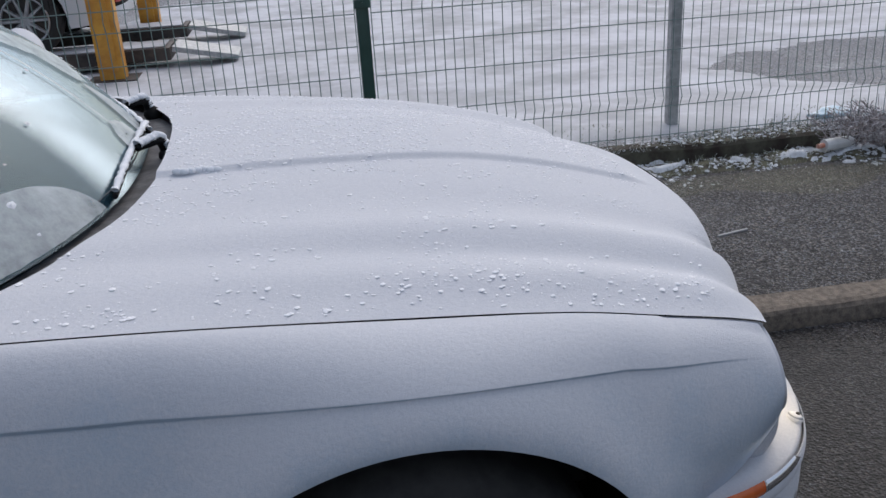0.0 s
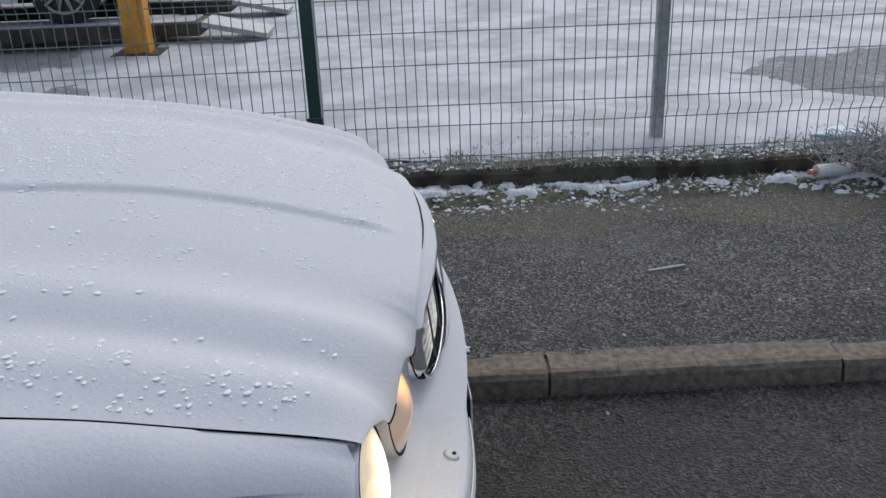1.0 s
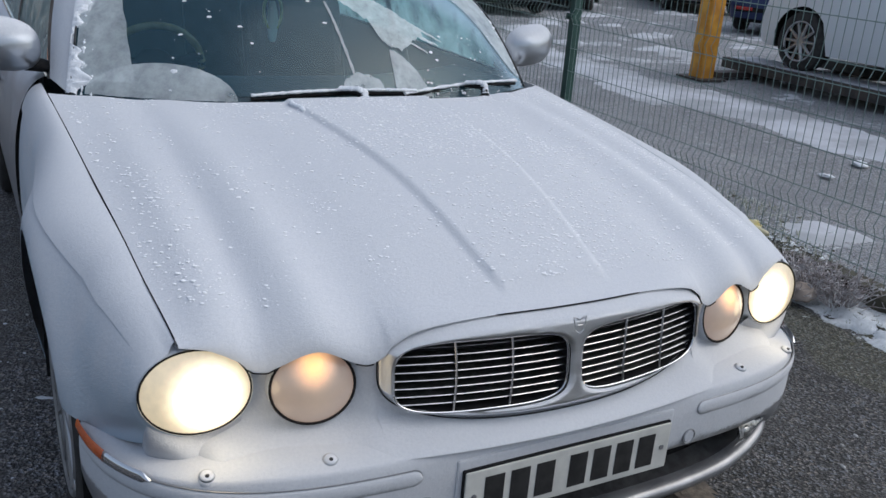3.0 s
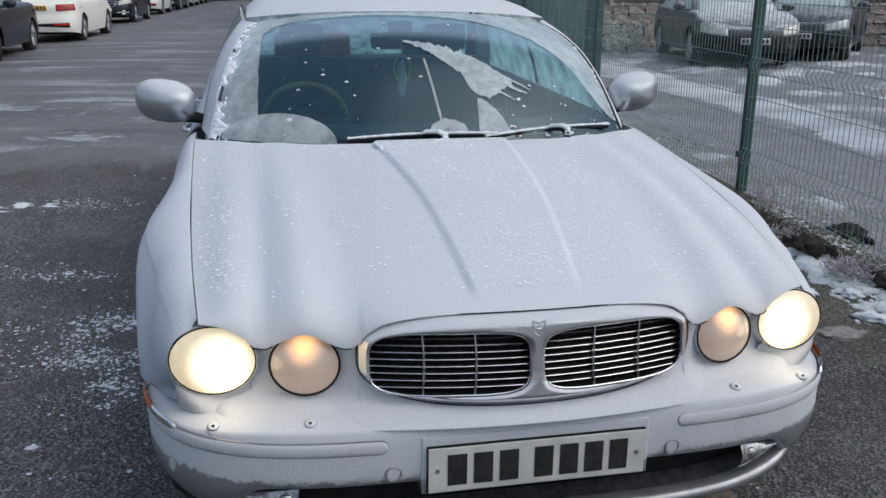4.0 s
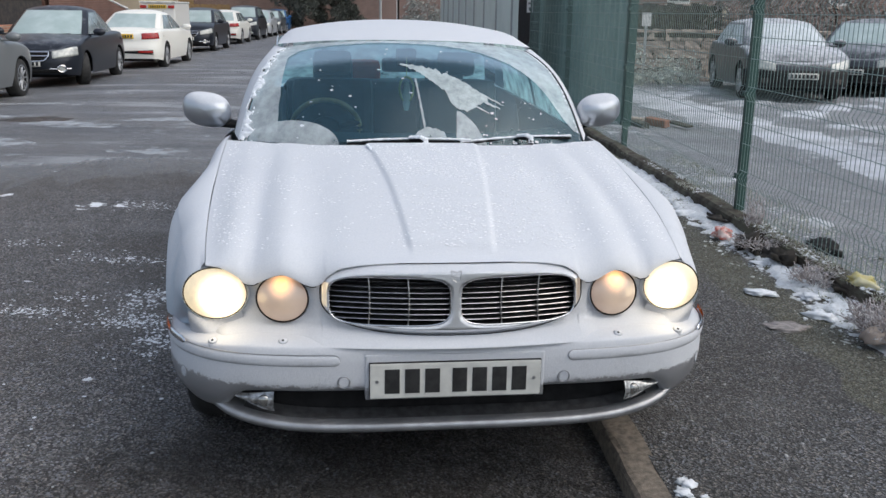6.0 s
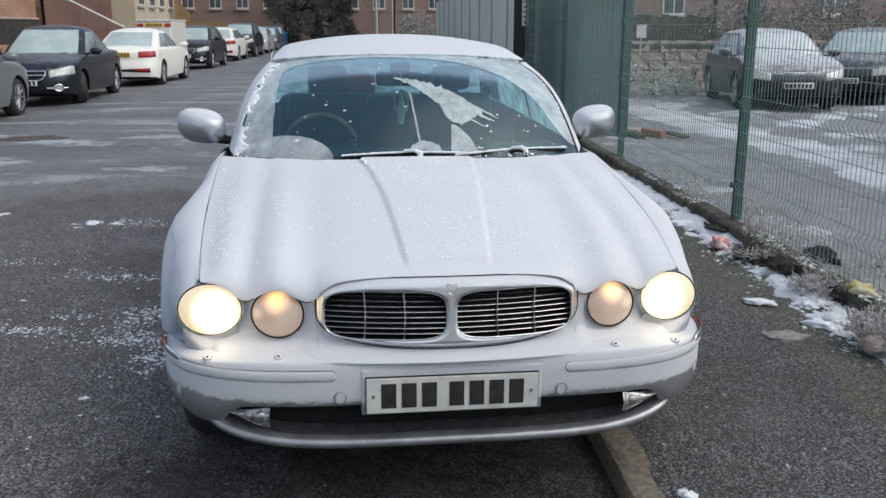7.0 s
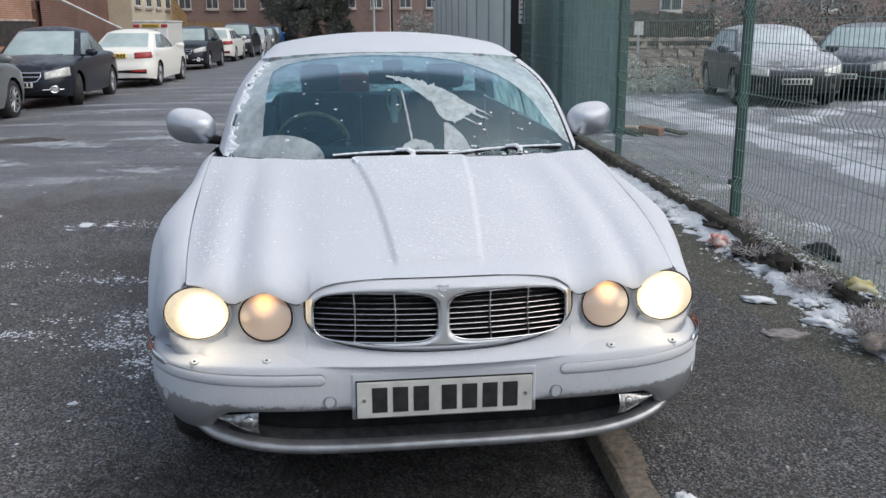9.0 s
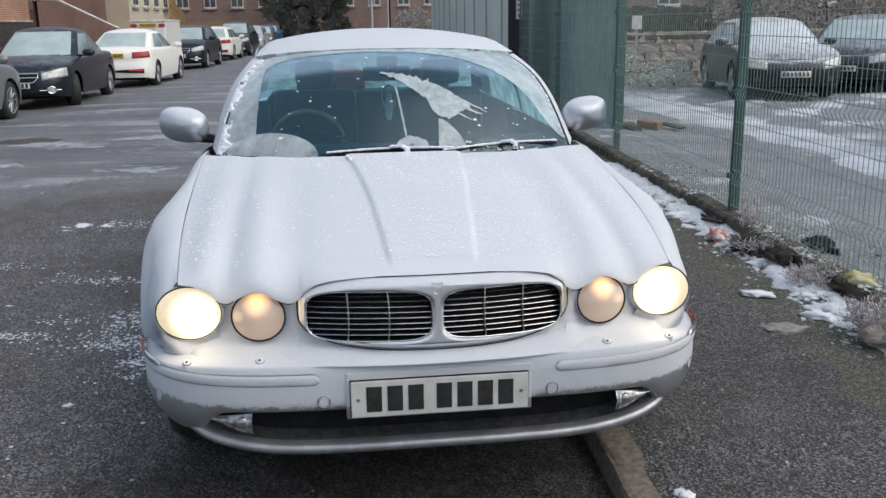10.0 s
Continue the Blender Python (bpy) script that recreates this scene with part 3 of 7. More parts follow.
def chin_pt(th, k):
    ay = abs(bump_plan(th).y)
    pts = ((-0.06, 0.020), (-0.022, 0.019), (-0.006, 0.016), (0.003, 0.009), (0.005, 0.000), (0.001, -0.011), (-0.03, -0.020), (-0.12, -0.026))
    i, z = pts[k]
    return bump_at(th, i - 0.026 - 0.012 * sstep(0.69, 0.80, ay), chin_z(ay) + z)


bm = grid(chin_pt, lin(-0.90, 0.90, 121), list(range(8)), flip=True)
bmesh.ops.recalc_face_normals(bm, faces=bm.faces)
part("chin_spoiler", bm, MAT["lower"], car, "bare silver lower lip, greyed for shade", True)
bm = grid(lambda th, k: bump_at(th, -0.11, 0.24 + 0.2 * k), lin(-0.78, 0.78, 41), [0, 1])
part("air_intake", bm, MAT["black"], car, "black lower air intake")
bm = grid(lambda th, k: bump_at(th, -0.02 - 0.09 * k, 0.404), lin(-0.76, 0.76, 41), [0, 1])
part("intake_shelf", bm, MAT["black"], car)
bm = grid(lambda th, k: bump_at(th, -0.045 - 0.058 * k, chin_z(abs(bump_plan(th).y)) + 0.014 + 0.022 * k), lin(-0.74, 0.74, 41), [0, 0.5, 1])
part("intake_floor", bm, MAT["scuffed"], car)

# bumper rubbing strips and chrome corner blades
for sgn in (-1, 1):
    def pad(t, k):
        th = sgn * (0.385 + t * (0.997 - 0.385))
        w = 0.0175 * math.sqrt(max(0.0, 1 - (1 - min(1, t / 0.035)) ** 2)) if t < 0.035 else 0.0175
        a = math.pi * k / 8
        return bump_at(th, 0.0005 + 0.006 * math.sin(a), 0.509 + 0.004 * t + w * math.cos(a))
    bm = grid(pad, [0.035 * i / 8 for i in range(8)] + lin(0.035, 1, 50), list(range(9)), flip=sgn > 0)
    bmesh.ops.recalc_face_normals(bm, faces=bm.faces)
    part("rubbing_strip", bm, MAT["bumper"], car, "", True)
    bm = bmesh.new()
    tube(bm, [bump_at(sgn * (0.385 + t * 0.611), 0.002, 0.509 + 0.004 * t + 0.019 * math.sqrt(max(0.0, 1 - (1 - min(1, t / 0.035)) ** 2))) for t in [0.035 * i / 6 for i in range(6)] + lin(0.035, 1, 40)], 0.0014, 5)
    part("strip_joint", bm, MAT["lower"], car)
    bm = grid(lambda t, k: bump_at(sgn * (0.90 + t * 0.066), 0.003 + 0.006 * math.sin(math.pi * k / 6), 0.533 + 0.012 * math.cos(math.pi * k / 6) * min(1, t * 5)), lin(0, 1, 24), list(range(7)), flip=sgn > 0)
    bmesh.ops.recalc_face_normals(bm, faces=bm.faces)
    part("chrome_blade", bm, MAT["chrome"], car, "", True)

# ---- lamps


def lamp_glass(name, col, hot, cx, cz, r0, r1, lo, hi):
    """A lit lens: brightest round the bulb at (cx, cz) of the lens, fading to its rim."""
    m, nt, b = nodes_of(name)
    tc = nt.nodes.new("ShaderNodeTexCoord").outputs["Object"]
    mp = nt.nodes.new("ShaderNodeMapping")
    mp.inputs["Location"].default_value = (0, -cx, -cz)
    mp.inputs["Scale"].default_value = (0, 1, 1)
    nt.links.new(tc, mp.inputs[0])
    ln = nt.nodes.new("ShaderNodeVectorMath")
    ln.operation = "LENGTH"
    nt.links.new(mp.outputs[0], ln.inputs[0])
    f = ramp(nt, ln.outputs["Value"], r1, r0)
    g = noise_node(nt, 60, 3, 0.5, tc)
    st = math_node(nt, "ADD", math_node(nt, "MULTIPLY", math_node(nt, "POWER", f, 1.6), hi), lo)
    st = math_node(nt, "MULTIPLY", st, math_node(nt, "ADD", math_node(nt, "MULTIPLY", g.outputs[0], 0.5), 0.75))
    nt.links.new(st, b.inputs["Emission Strength"])
    nt.links.new(mixc(nt, f, col, hot), b.inputs["Emission Color"])
    b.inputs["Base Color"].default_value = (0.42, 0.38, 0.33, 1)
    b.inputs["Roughness"].default_value = 0.18
    b.inputs["Coat Weight"].default_value = 0.4
    return m


for sgn in (-1, 1):
    MAT["lamp_on", sgn] = lamp_glass("headlamp_lens", (1.0, 0.78, 0.46), (1.0, 0.88, 0.66), -0.020 * sgn, -0.010, 0.0, 0.098, 0.50, 5.5)
MAT["lamp_side"] = lamp_glass("side_lamp_lens", (1.0, 0.52, 0.32), (1.0, 0.48, 0.12), 0.0, 0.044, 0.0, 0.062, 0.13, 1.6)
MAT["amber"] = plain("amber_lens", (0.62, 0.13, 0.02), 0.25, 0, (0.5, 0.09, 0.015), 30, coat=0.5)


def lamp(y, x, z, ry, rz, yaw, lens, sgn, name, label):
    m = Matrix.Translation((x, sgn * y, z)) @ Matrix.Rotation(radians(sgn * yaw), 4, "Z") @ Matrix.Rotation(radians(-8), 4, "Y")
    e = new(name)
    e.parent = car
    e["label"] = label
    dome = lambda r, k: Vector((0.002 + (0.021 if ry > 0.09 else 0.026) * (1 - r * r), ry * r * math.cos(k), rz * r * math.sin(k)))
    part("lens", grid(dome, [0.001] + lin(0.1, 1, 10), lin(0, 2 * math.pi, 37)[:-1], closed=True), lens, e, "", True).matrix_local = m
    bm = bmesh.new()
    tube(bm, [m @ Vector((0.003, (ry + 0.001) * math.cos(k), (rz + 0.001) * math.sin(k))) for k in lin(0, 2 * math.pi, 49)[:-1]], 0.0018 if ry > 0.09 else 0.0026, 8, True)
    part("bezel", bm, MAT["black"], e, "", True)
    sleeve = lambda r, k: m @ Vector((0.004 - 0.06 * r, (ry + 0.004 + 0.004 * r) * math.cos(k), (rz + 0.004 + 0.004 * r) * math.sin(k)))
    part("lamp_sleeve", grid(sleeve, [0, 1], lin(0, 2 * math.pi, 37)[:-1], closed=True), MAT["frost"], e, "", True)
    return e, m


for sgn in (-1, 1):
    lamp(LY, LX, LZ, 0.097, 0.078, 7, MAT["lamp_on", sgn], sgn, "headlamp", "large round headlamp glowing warm white")
    lamp(IY, IX, IZ, 0.079, 0.072, 9, MAT["lamp_side"], sgn, "side_lamp", "smaller round lamp with a cloudy lens and amber bulb")

# aprons under the outer lamps, down to the bumper
for sgn in (-1, 1):
    def apron(a, k):
        th = radians(-8 - 132 * a)
        p = LAMP_M @ Vector((-0.004, 0.103 * math.cos(th), 0.083 * math.sin(th)))
        ty = LY + 0.015 + 0.125 * math.cos(th)
        q = bump_at(ty / 0.905, -0.035 - 0.055 * a, 0.530)
        p = p.lerp(q, k) + Vector((0.010 - 0.045 * sstep(0.35, 1.0, a), 0.004, 0)) * math.sin(math.pi * k)
        p -= Vector((0.020, 0.020, 0)) * sstep(0.22, 0.0, a)
        return Vector((p.x, sgn * p.y, p.z))
    bm = grid(apron, lin(0, 1, 40), lin(0, 1, 10))
    bmesh.ops.recalc_face_normals(bm, faces=bm.faces)
    part("lamp_apron", bm, MAT["nose"], car, "", True)

# brows that close the corner of bonnet, wing and lamp
for sgn in (-1, 1):
    c = LAMP_M @ Vector((-0.034, 0.030, 0.068))
    part("lamp_brow", ball(bmesh.new(), (c.x, sgn * c.y, c.z), 0.034, 0.055, 0.017, 20, 12), MAT["nose"], car, "", True)

# ---- the lit bulbs
for sgn in (-1, 1):
    for nm, x, y, z, w in (("headlamp_bulb", LX + 0.085, LY, LZ - 0.02, 0.32), ("side_lamp_bulb", IX + 0.07, IY, IZ - 0.03, 0.03)):
        bulb = new(nm, bpy.data.lights.new(nm, "POINT"))
        bulb.data.energy, bulb.data.color, bulb.data.shadow_soft_size = w, (1.0, 0.74, 0.40), 0.05
        bulb.data.specular_factor = 0.1
        bulb.matrix_world = CAR @ Matrix.Translation((x, sgn * y, z))

# ---- grille
def grille_x(y, z):
    return -0.044 - 0.062 * (y / GW) ** 2 - 0.12 * (z - GZ) 


OY, OZ, OW, OH = 0.198, GZ - 0.010, 0.183, 0.073      # each opening: middle and half sizes


def opening(k, sgn, grow=0.0):
    c, s = math.cos(k), math.sin(k)
    y = OY + (OW + grow) * math.copysign(abs(c) ** (0.42 if c < 0 else 0.52), c)
    z = OZ + (OH + grow) * math.copysign(abs(s) ** 0.46, s)
    return sgn * y, z


def reach(y, z):
    """How far the opening's edge lies, as a multiple of the way from its middle to (|y|, z)."""
    dy, dz = abs(y) - OY, z - OZ
    e1 = 2 / 0.42 if dy < 0 else 2 / 0.52
    lo, hi = 0.02, 60.0
    for _ in range(26):
        m = math.sqrt(lo * hi)
        if (abs(dy) * m / OW) ** e1 + (abs(dz) * m / OH) ** (2 / 0.46) < 1:
            lo = m
        else:
            hi = m
    return lo


grille = new("grille")
grille.parent = car
grille["label"] = "chrome grille with thin level vanes and frost"
RK = lin(0, 2 * math.pi, 145)[:-1]
ROWS_G = [-1, 0, 0.008, 0.02, 0.04, 0.06] + lin(0.085, 0.915, 46) + [0.94, 0.96, 0.98, 0.992, 1, 2]
top_z = lambda y: GZ + GH * (1 - min(1.0, abs(y) / GW) ** 3.4) ** (1 / 3.4)
low_z = lambda y: GZ - 1.08 * GH * (1 - min(1.0, abs(y) / GW) ** 2.7) ** (1 / 2.7)
bm = bmesh.new()
rows = []
for a in lin(0.03, math.pi - 0.03, 221):
    y = -GW * math.cos(a)
    col = []
    for t in ROWS_G:
        z = low_z(y) + (top_z(y) - low_z(y)) * min(1.0, max(0.0, t))
        m = reach(y, z)
        inside = m > 1
        yy, zz = y, z
        if inside:
            yy, zz = math.copysign(OY + (abs(y) - OY) * m, y), OZ + (z - OZ) * m
        # a band that leans out from its edge to the opening, with a rounded inner lip
        d = max(0.0, min(zz - low_z(yy), top_z(yy) - zz, (GW - abs(yy)) * 0.8))
        e = 0.0 if inside else (1 - m) * math.hypot(abs(y) - OY, z - OZ)
        out = -0.03 if t in (-1, 2) else -0.002 + 0.008 * math.sqrt(min(1.0, d / 0.004)) + 0.021 * sstep(0.0, 0.024, d) - 0.005 * (1 - sstep(0.0, 0.006, e))
        col.append((bm.verts.new((grille_x(yy, zz) + out, yy, zz)), m > 1.0))
    rows.append(col)
for a, b in zip(rows, rows[1:]):
    for k in range(len(ROWS_G) - 1):
        q = (a[k], b[k], b[k + 1], a[k + 1])
        if not all(p[1] for p in q):
            bm.faces.new([p[0] for p in q])
bmesh.ops.delete(bm, geom=[v for v in bm.verts if not v.link_faces], context="VERTS")
bmesh.ops.recalc_face_normals(bm, faces=bm.faces)
part("surround", bm, MAT["frchrome"], grille, "frosted chrome surround", True)
for sgn in (-1, 1):
    bm = grid(lambda t, k: (grille_x(*opening(k, sgn, 0.0)) + 0.012 - 0.07 * t, *opening(k, sgn, 0.001)), [0, 1], RK, closed=True)
    bm2 = grid(lambda r_, k: (grille_x(sgn * OY + (opening(k, sgn, 0.0)[0] - sgn * OY) * r_, OZ) - 0.055, sgn * OY + (opening(k, sgn, 0.006)[0] - sgn * OY) * r_, OZ + (opening(k, sgn, 0.006)[1] - OZ) * r_), [0.01, 0.3, 0.6, 0.85, 1], RK, closed=True)
    part("backing", bm2, MAT["black"], grille)
    part("opening_wall", bm, MAT["black"], grille)
    bm = bmesh.new()
    tube(bm, [(grille_x(*opening(k, sgn)) + 0.014, *opening(k, sgn)) for k in RK], 0.003, 6, True)
    part("opening_trim", bm, MAT["chrome"], grille, "", True)
    for i in range(8):
        z = OZ - 0.0575 + i * 0.0163
        ys = [opening(k, 1)[0] for k in lin(0, 2 * math.pi, 721) if abs(opening(k, 1)[1] - z) < 0.004]
        # a thin blade with a rounded front edge, tipped down a little
        blade = ((0.002, -0.0012), (0.0032, 0.0), (0.002, 0.0012), (-0.014, 0.0034), (-0.014, 0.0012))
        bm = grid(lambda y, k: (grille_x(y, z) + 0.002 + blade[k][0], sgn * y, z + blade[k][1]), lin(min(ys), max(ys), 12), list(range(5)), closed=True)
        bmesh.ops.recalc_face_normals(bm, faces=bm.faces)
        part("vane", bm, MAT["vane"], grille)
    for y in (0.140, 0.258):
        bm = bmesh.new()
        tube(bm, [(grille_x(y, z) + 0.007 + 0.003 * math.cos((z - OZ) / OH * 1.5), sgn * (y + 0.004 * ((z - OZ) / OH) ** 2), z) for z in lin(OZ - OH, OZ + OH, 9)], 0.0024, 6)
        part("upright_vane", bm, MAT["vane"], grille)
bm = bmesh.new()
rim_pts = []
for k in lin(0.12, math.pi - 0.12, 70):
    c, s = math.cos(k), math.sin(k)
    y, z = (GW + 0.001) * math.copysign(abs(c) ** (2 / 3.4), c), GZ + (GH + 0.0015) * abs(s) ** (2 / 3.4)
    rim_pts.append((grille_x(y, z) + 0.004, y, z))
for k in lin(math.pi - 0.12, 2 * math.pi + 0.12, 80)[1:-1]:
    c, s = math.cos(k), math.sin(k)
    q = 3.4 if s > 0 else 2.7
    y, z = (GW + 0.001) * math.copysign(abs(c) ** (2 / q), c), GZ + (GH + 0.0015) * (1 if s > 0 else 1.08) * math.copysign(abs(s) ** (2 / q), s)
    rim_pts.append((grille_x(y, z) + 0.004, y, z))
tube(bm, rim_pts, 0.0015, 6, True)
part("shut_line", bm, MAT["black"], grille)
bm = bmesh.new()
shield = [(0.0, -0.022), (0.011, -0.014), (0.014, 0.004), (0.016, 0.014), (0.007, 0.011), (0.0, 0.006), (-0.007, 0.011), (-0.016, 0.014), (-0.014, 0.004), (-0.011, -0.014)]
bx = lambda z: grille_x(0, z) + 0.0265
tube(bm, [(bx(GZ + 0.076 + z), y, GZ + 0.076 + z) for y, z in shield], 0.0012, 5, True)
tube(bm, [(bx(GZ + 0.070), -0.006, GZ + 0.072), (bx(GZ + 0.070), 0.006, GZ + 0.072)], 0.0012, 5)
part("badge", bm, MAT["vane"], grille, "faint shield outline under the frost")

# ---- number plate: plain bars stand in for the characters
MAT["plate"] = plain("white_plate", (0.62, 0.62, 0.58), 0.45, 0, (0.52, 0.52, 0.49), 12)
MAT["ink"] = plain("black_plate_ink", (0.015, 0.015, 0.016), 0.5, 0, (0.03, 0.03, 0.03), 30)
plate = new("number_plate")
plate.parent = car
plate["label"] = "white number plate with black bars in a grey holder"
PX, PZ = 0.0, 0.447
part("holder", boxbm(-0.06, PX + 0.005, -0.275, 0.275, PZ - 0.064, PZ + 0.080, 0.005), MAT["bumper"], plate)
part("backing", boxbm(PX + 0.004, PX + 0.012, -0.2635, 0.2635, PZ - 0.0595, PZ + 0.0588, 0.003), MAT["black"], plate)
part("face", boxbm(PX + 0.013, PX + 0.017, -0.261, 0.261, PZ - 0.0555, PZ + 0.0565, 0.003), MAT["plate"], plate)
for i in range(7):
    y = -0.194 + i * 0.061 + (0.022 if i > 2 else 0)
    part("bar", boxbm(PX + 0.0175, PX + 0.0185, y - 0.0225, y + 0.0225, PZ - 0.039, PZ + 0.039), MAT["ink"], plate)
for y in (-0.24, 0.24):
    part("screw", cyl(bmesh.new(), (PX + 0.016, y, PZ), (PX + 0.0195, y, PZ), 0.0055, 10), MAT["lower"], plate)

# ---- washer jets, sensors, fog lamps
for sgn in (-1, 1):
    for y, x, z in ((0.518, -0.048, 0.556), (0.731, -0.095, 0.545)):
        c = Vector((x, sgn * y, z))
        up = Vector((0.35, 0, 0.94)).normalized()
        bm = bmesh.new()
        cyl(bm, c - up * 0.02, c + up * 0.006, 0.0155, 18, 0.0145)
        cyl(bm, c + up * 0.006, c + up * 0.010, 0.0145, 18, 0.009)
        jet = part("washer_jet", bm, MAT["frost"], car, "", True)
        bm = ball(bmesh.new(), c + up * 0.010 + Vector((0.003, 0, 0)), 0.0040, 0.0040, 0.0030, 10, 6)
        part("nozzle", bm, MAT["scuffed"], jet, "dark nozzle")
    for th, sz in ((0.374, 0.441), (0.92, 0.426)):
        p = bump_at(sgn * th, 0.0, sz)
        n = (bump_at(sgn * th, 0.01, sz) - p).normalized()
        bm = bmesh.new()
        tube(bm, [p + n * 0.001 + 0.018 * (math.cos(k) * n.cross(Vector((0, 0, 1))) + math.sin(k) * Vector((0, 0, 1))) for k in lin(0, 2 * math.pi, 25)[:-1]], 0.0022, 6, True)
        sensor = part("parking_sensor", bm, MAT["lower"], car, "round parking sensor in a bare ring")
        bm = bmesh.new()
        cyl(bm, p - n * 0.004, p + n * 0.003, 0.014, 16)
        part("face", bm, MAT["nose"], sensor)

# ---- wheels


def road_wheel(parent, x, y, sgn, r, w, rim_mat, rz=0.33, spokes=10):
    e = new("wheel")
    e.parent = parent
    e.location = (x, y, rz)
    tr = ((0.62, -0.5), (0.8, -0.52), (0.95, -0.46), (1.0, -0.3), (1.0, 0.3), (0.95, 0.46), (0.8, 0.52), (0.62, 0.5))
    bm = grid(lambda k, j: (r * tr[j][0] * math.cos(k), w * tr[j][1], r * tr[j][0] * math.sin(k)), lin(0, 2 * math.pi, 41), list(range(8)))
    bmesh.ops.recalc_face_normals(bm, faces=bm.faces)
    part("tyre", bm, MAT["rubber"], e, "", True)
    bm = bmesh.new()
    yo = sgn * w * 0.45
    tube(bm, [(r * 0.66 * math.cos(k), yo, r * 0.66 * math.sin(k)) for k in lin(0, 2 * math.pi, 33)[:-1]], r * 0.05, 6, True)
    for i in range(spokes):
        a = i * 2 * math.pi / spokes
        cyl(bm, (0.1 * r * math.cos(a), yo * 0.9, 0.1 * r * math.sin(a)), (0.66 * r * math.cos(a), yo, 0.66 * r * math.sin(a)), r * 0.07, 6, r * 0.045)
    cyl(bm, (0, yo * 0.7, 0), (0, yo * 1.02, 0), r * 0.16, 14)
    part("rim", bm, rim_mat, e)
    bm = bmesh.new()
    cyl(bm, (0, 0, 0), (0, yo * 0.6, 0), r * 0.63, 20)
    part("brake_disc", bm, MAT["steel"], e)
    return e


MAT["alloy"] = plain("alloy_wheel", (0.45, 0.46, 0.47), 0.35, 0.7, (0.33, 0.33, 0.34), 10)

MAT["clear_bulb"] = plain("fog_reflector", (0.45, 0.45, 0.43), 0.15, 0.8, (0.30, 0.30, 0.29), 60, coat=0.5)
# bright and dark patches in the lens colour stand for its reflections
MAT["fog"] = plain("fog_lamp_reflection_glass", (0.55, 0.56, 0.56), 0.14, 0.6, (0.16, 0.16, 0.16), 55, coat=0.6)

# side markers and fog lamps
for sgn in (-1, 1):
    def marker(t, k):
        th = sgn * (0.968 + 0.031 * t)
        return bump_at(th, 0.004 + 0.006 * math.sin(math.pi * k), 0.534 + 0.030 * (k - 0.5))
    bm = grid(marker, lin(0, 1, 14), lin(0, 1, 6))
    bmesh.ops.recalc_face_normals(bm, faces=bm.faces)
    part("side_marker", bm, MAT["amber"], car, "orange side marker lamp", True)
    fog = new("fog_lamp")
    fog.parent = car
    fog["label"] = "unlit fog lamp with a clear teardrop lens"
    bm = grid(lambda t, k: bump_at(sgn * (0.612 + 0.140 * t), -0.026 + 0.012 * math.sin(math.pi * k) - 0.006 * t, 0.400 - 0.016 * t - (0.064 * (1 - 0.85 * t ** 1.4)) * k), lin(0, 1, 14), lin(0, 1, 8))
    bmesh.ops.recalc_face_normals(bm, faces=bm.faces)
    part("lens", bm, MAT["fog"], fog, "", True)
    c = bump_at(sgn * 0.645, -0.022, 0.370)
    bm = bmesh.new()
    ball(bm, c, 0.011, 0.021, 0.020, 16, 8)
    part("reflector", bm, MAT["clear_bulb"], fog, "", True)
for x in (WX, -3.80):
    for sgn in (-1, 1):
        road_wheel(car, x, sgn * 0.79, sgn, WR, 0.22, MAT["alloy"], WR)


def thin_glass(name, tint, film=0.0):
    """A single pane: clear with a tint, mirror-like at grazing angles."""
    m = bpy.data.materials.new(name)
    m.use_nodes = True
    nt = m.node_tree
    nt.nodes.remove(nt.nodes["Principled BSDF"])
    tr, gl, mx, fr = (nt.nodes.new("ShaderNode" + k) for k in ("BsdfTransparent", "BsdfGlossy", "MixShader", "Fresnel"))
    tr.inputs[0].default_value = (*tint, 1)
    gl.inputs["Roughness"].default_value = 0.2
    gl.inputs[0].default_value = (0.84, 0.95, 0.98, 1)
    fr.inputs[0].default_value = 1.55
    lw = nt.nodes.new("ShaderNodeLayerWeight")
    lw.inputs[0].default_value = 0.5
    flat = math_node(nt, "MULTIPLY", ramp(nt, lw.outputs["Facing"], 0.50, 0.63), 0.6)
    nt.links.new(math_node(nt, "MAXIMUM", fr.outputs[0], flat), mx.inputs[0])
    nt.links.new(tr.outputs[0], mx.inputs[1])
    nt.links.new(gl.outputs[0], mx.inputs[2])
    last = mx.outputs[0]
    if film:
        # faint haze on the pane, its blue standing in for reflected sky
        df, m2 = nt.nodes.new("ShaderNodeBsdfDiffuse"), nt.nodes.new("ShaderNodeMixShader")
        df.inputs[0].default_value = (0.12, 0.40, 0.60, 1)
        m2.inputs[0].default_value = film
        nt.links.new(last, m2.inputs[1])
        nt.links.new(df.outputs[0], m2.inputs[2])
        last = m2.outputs[0]
    nt.links.new(last, nt.nodes["Material Output"].inputs[0])
    return m


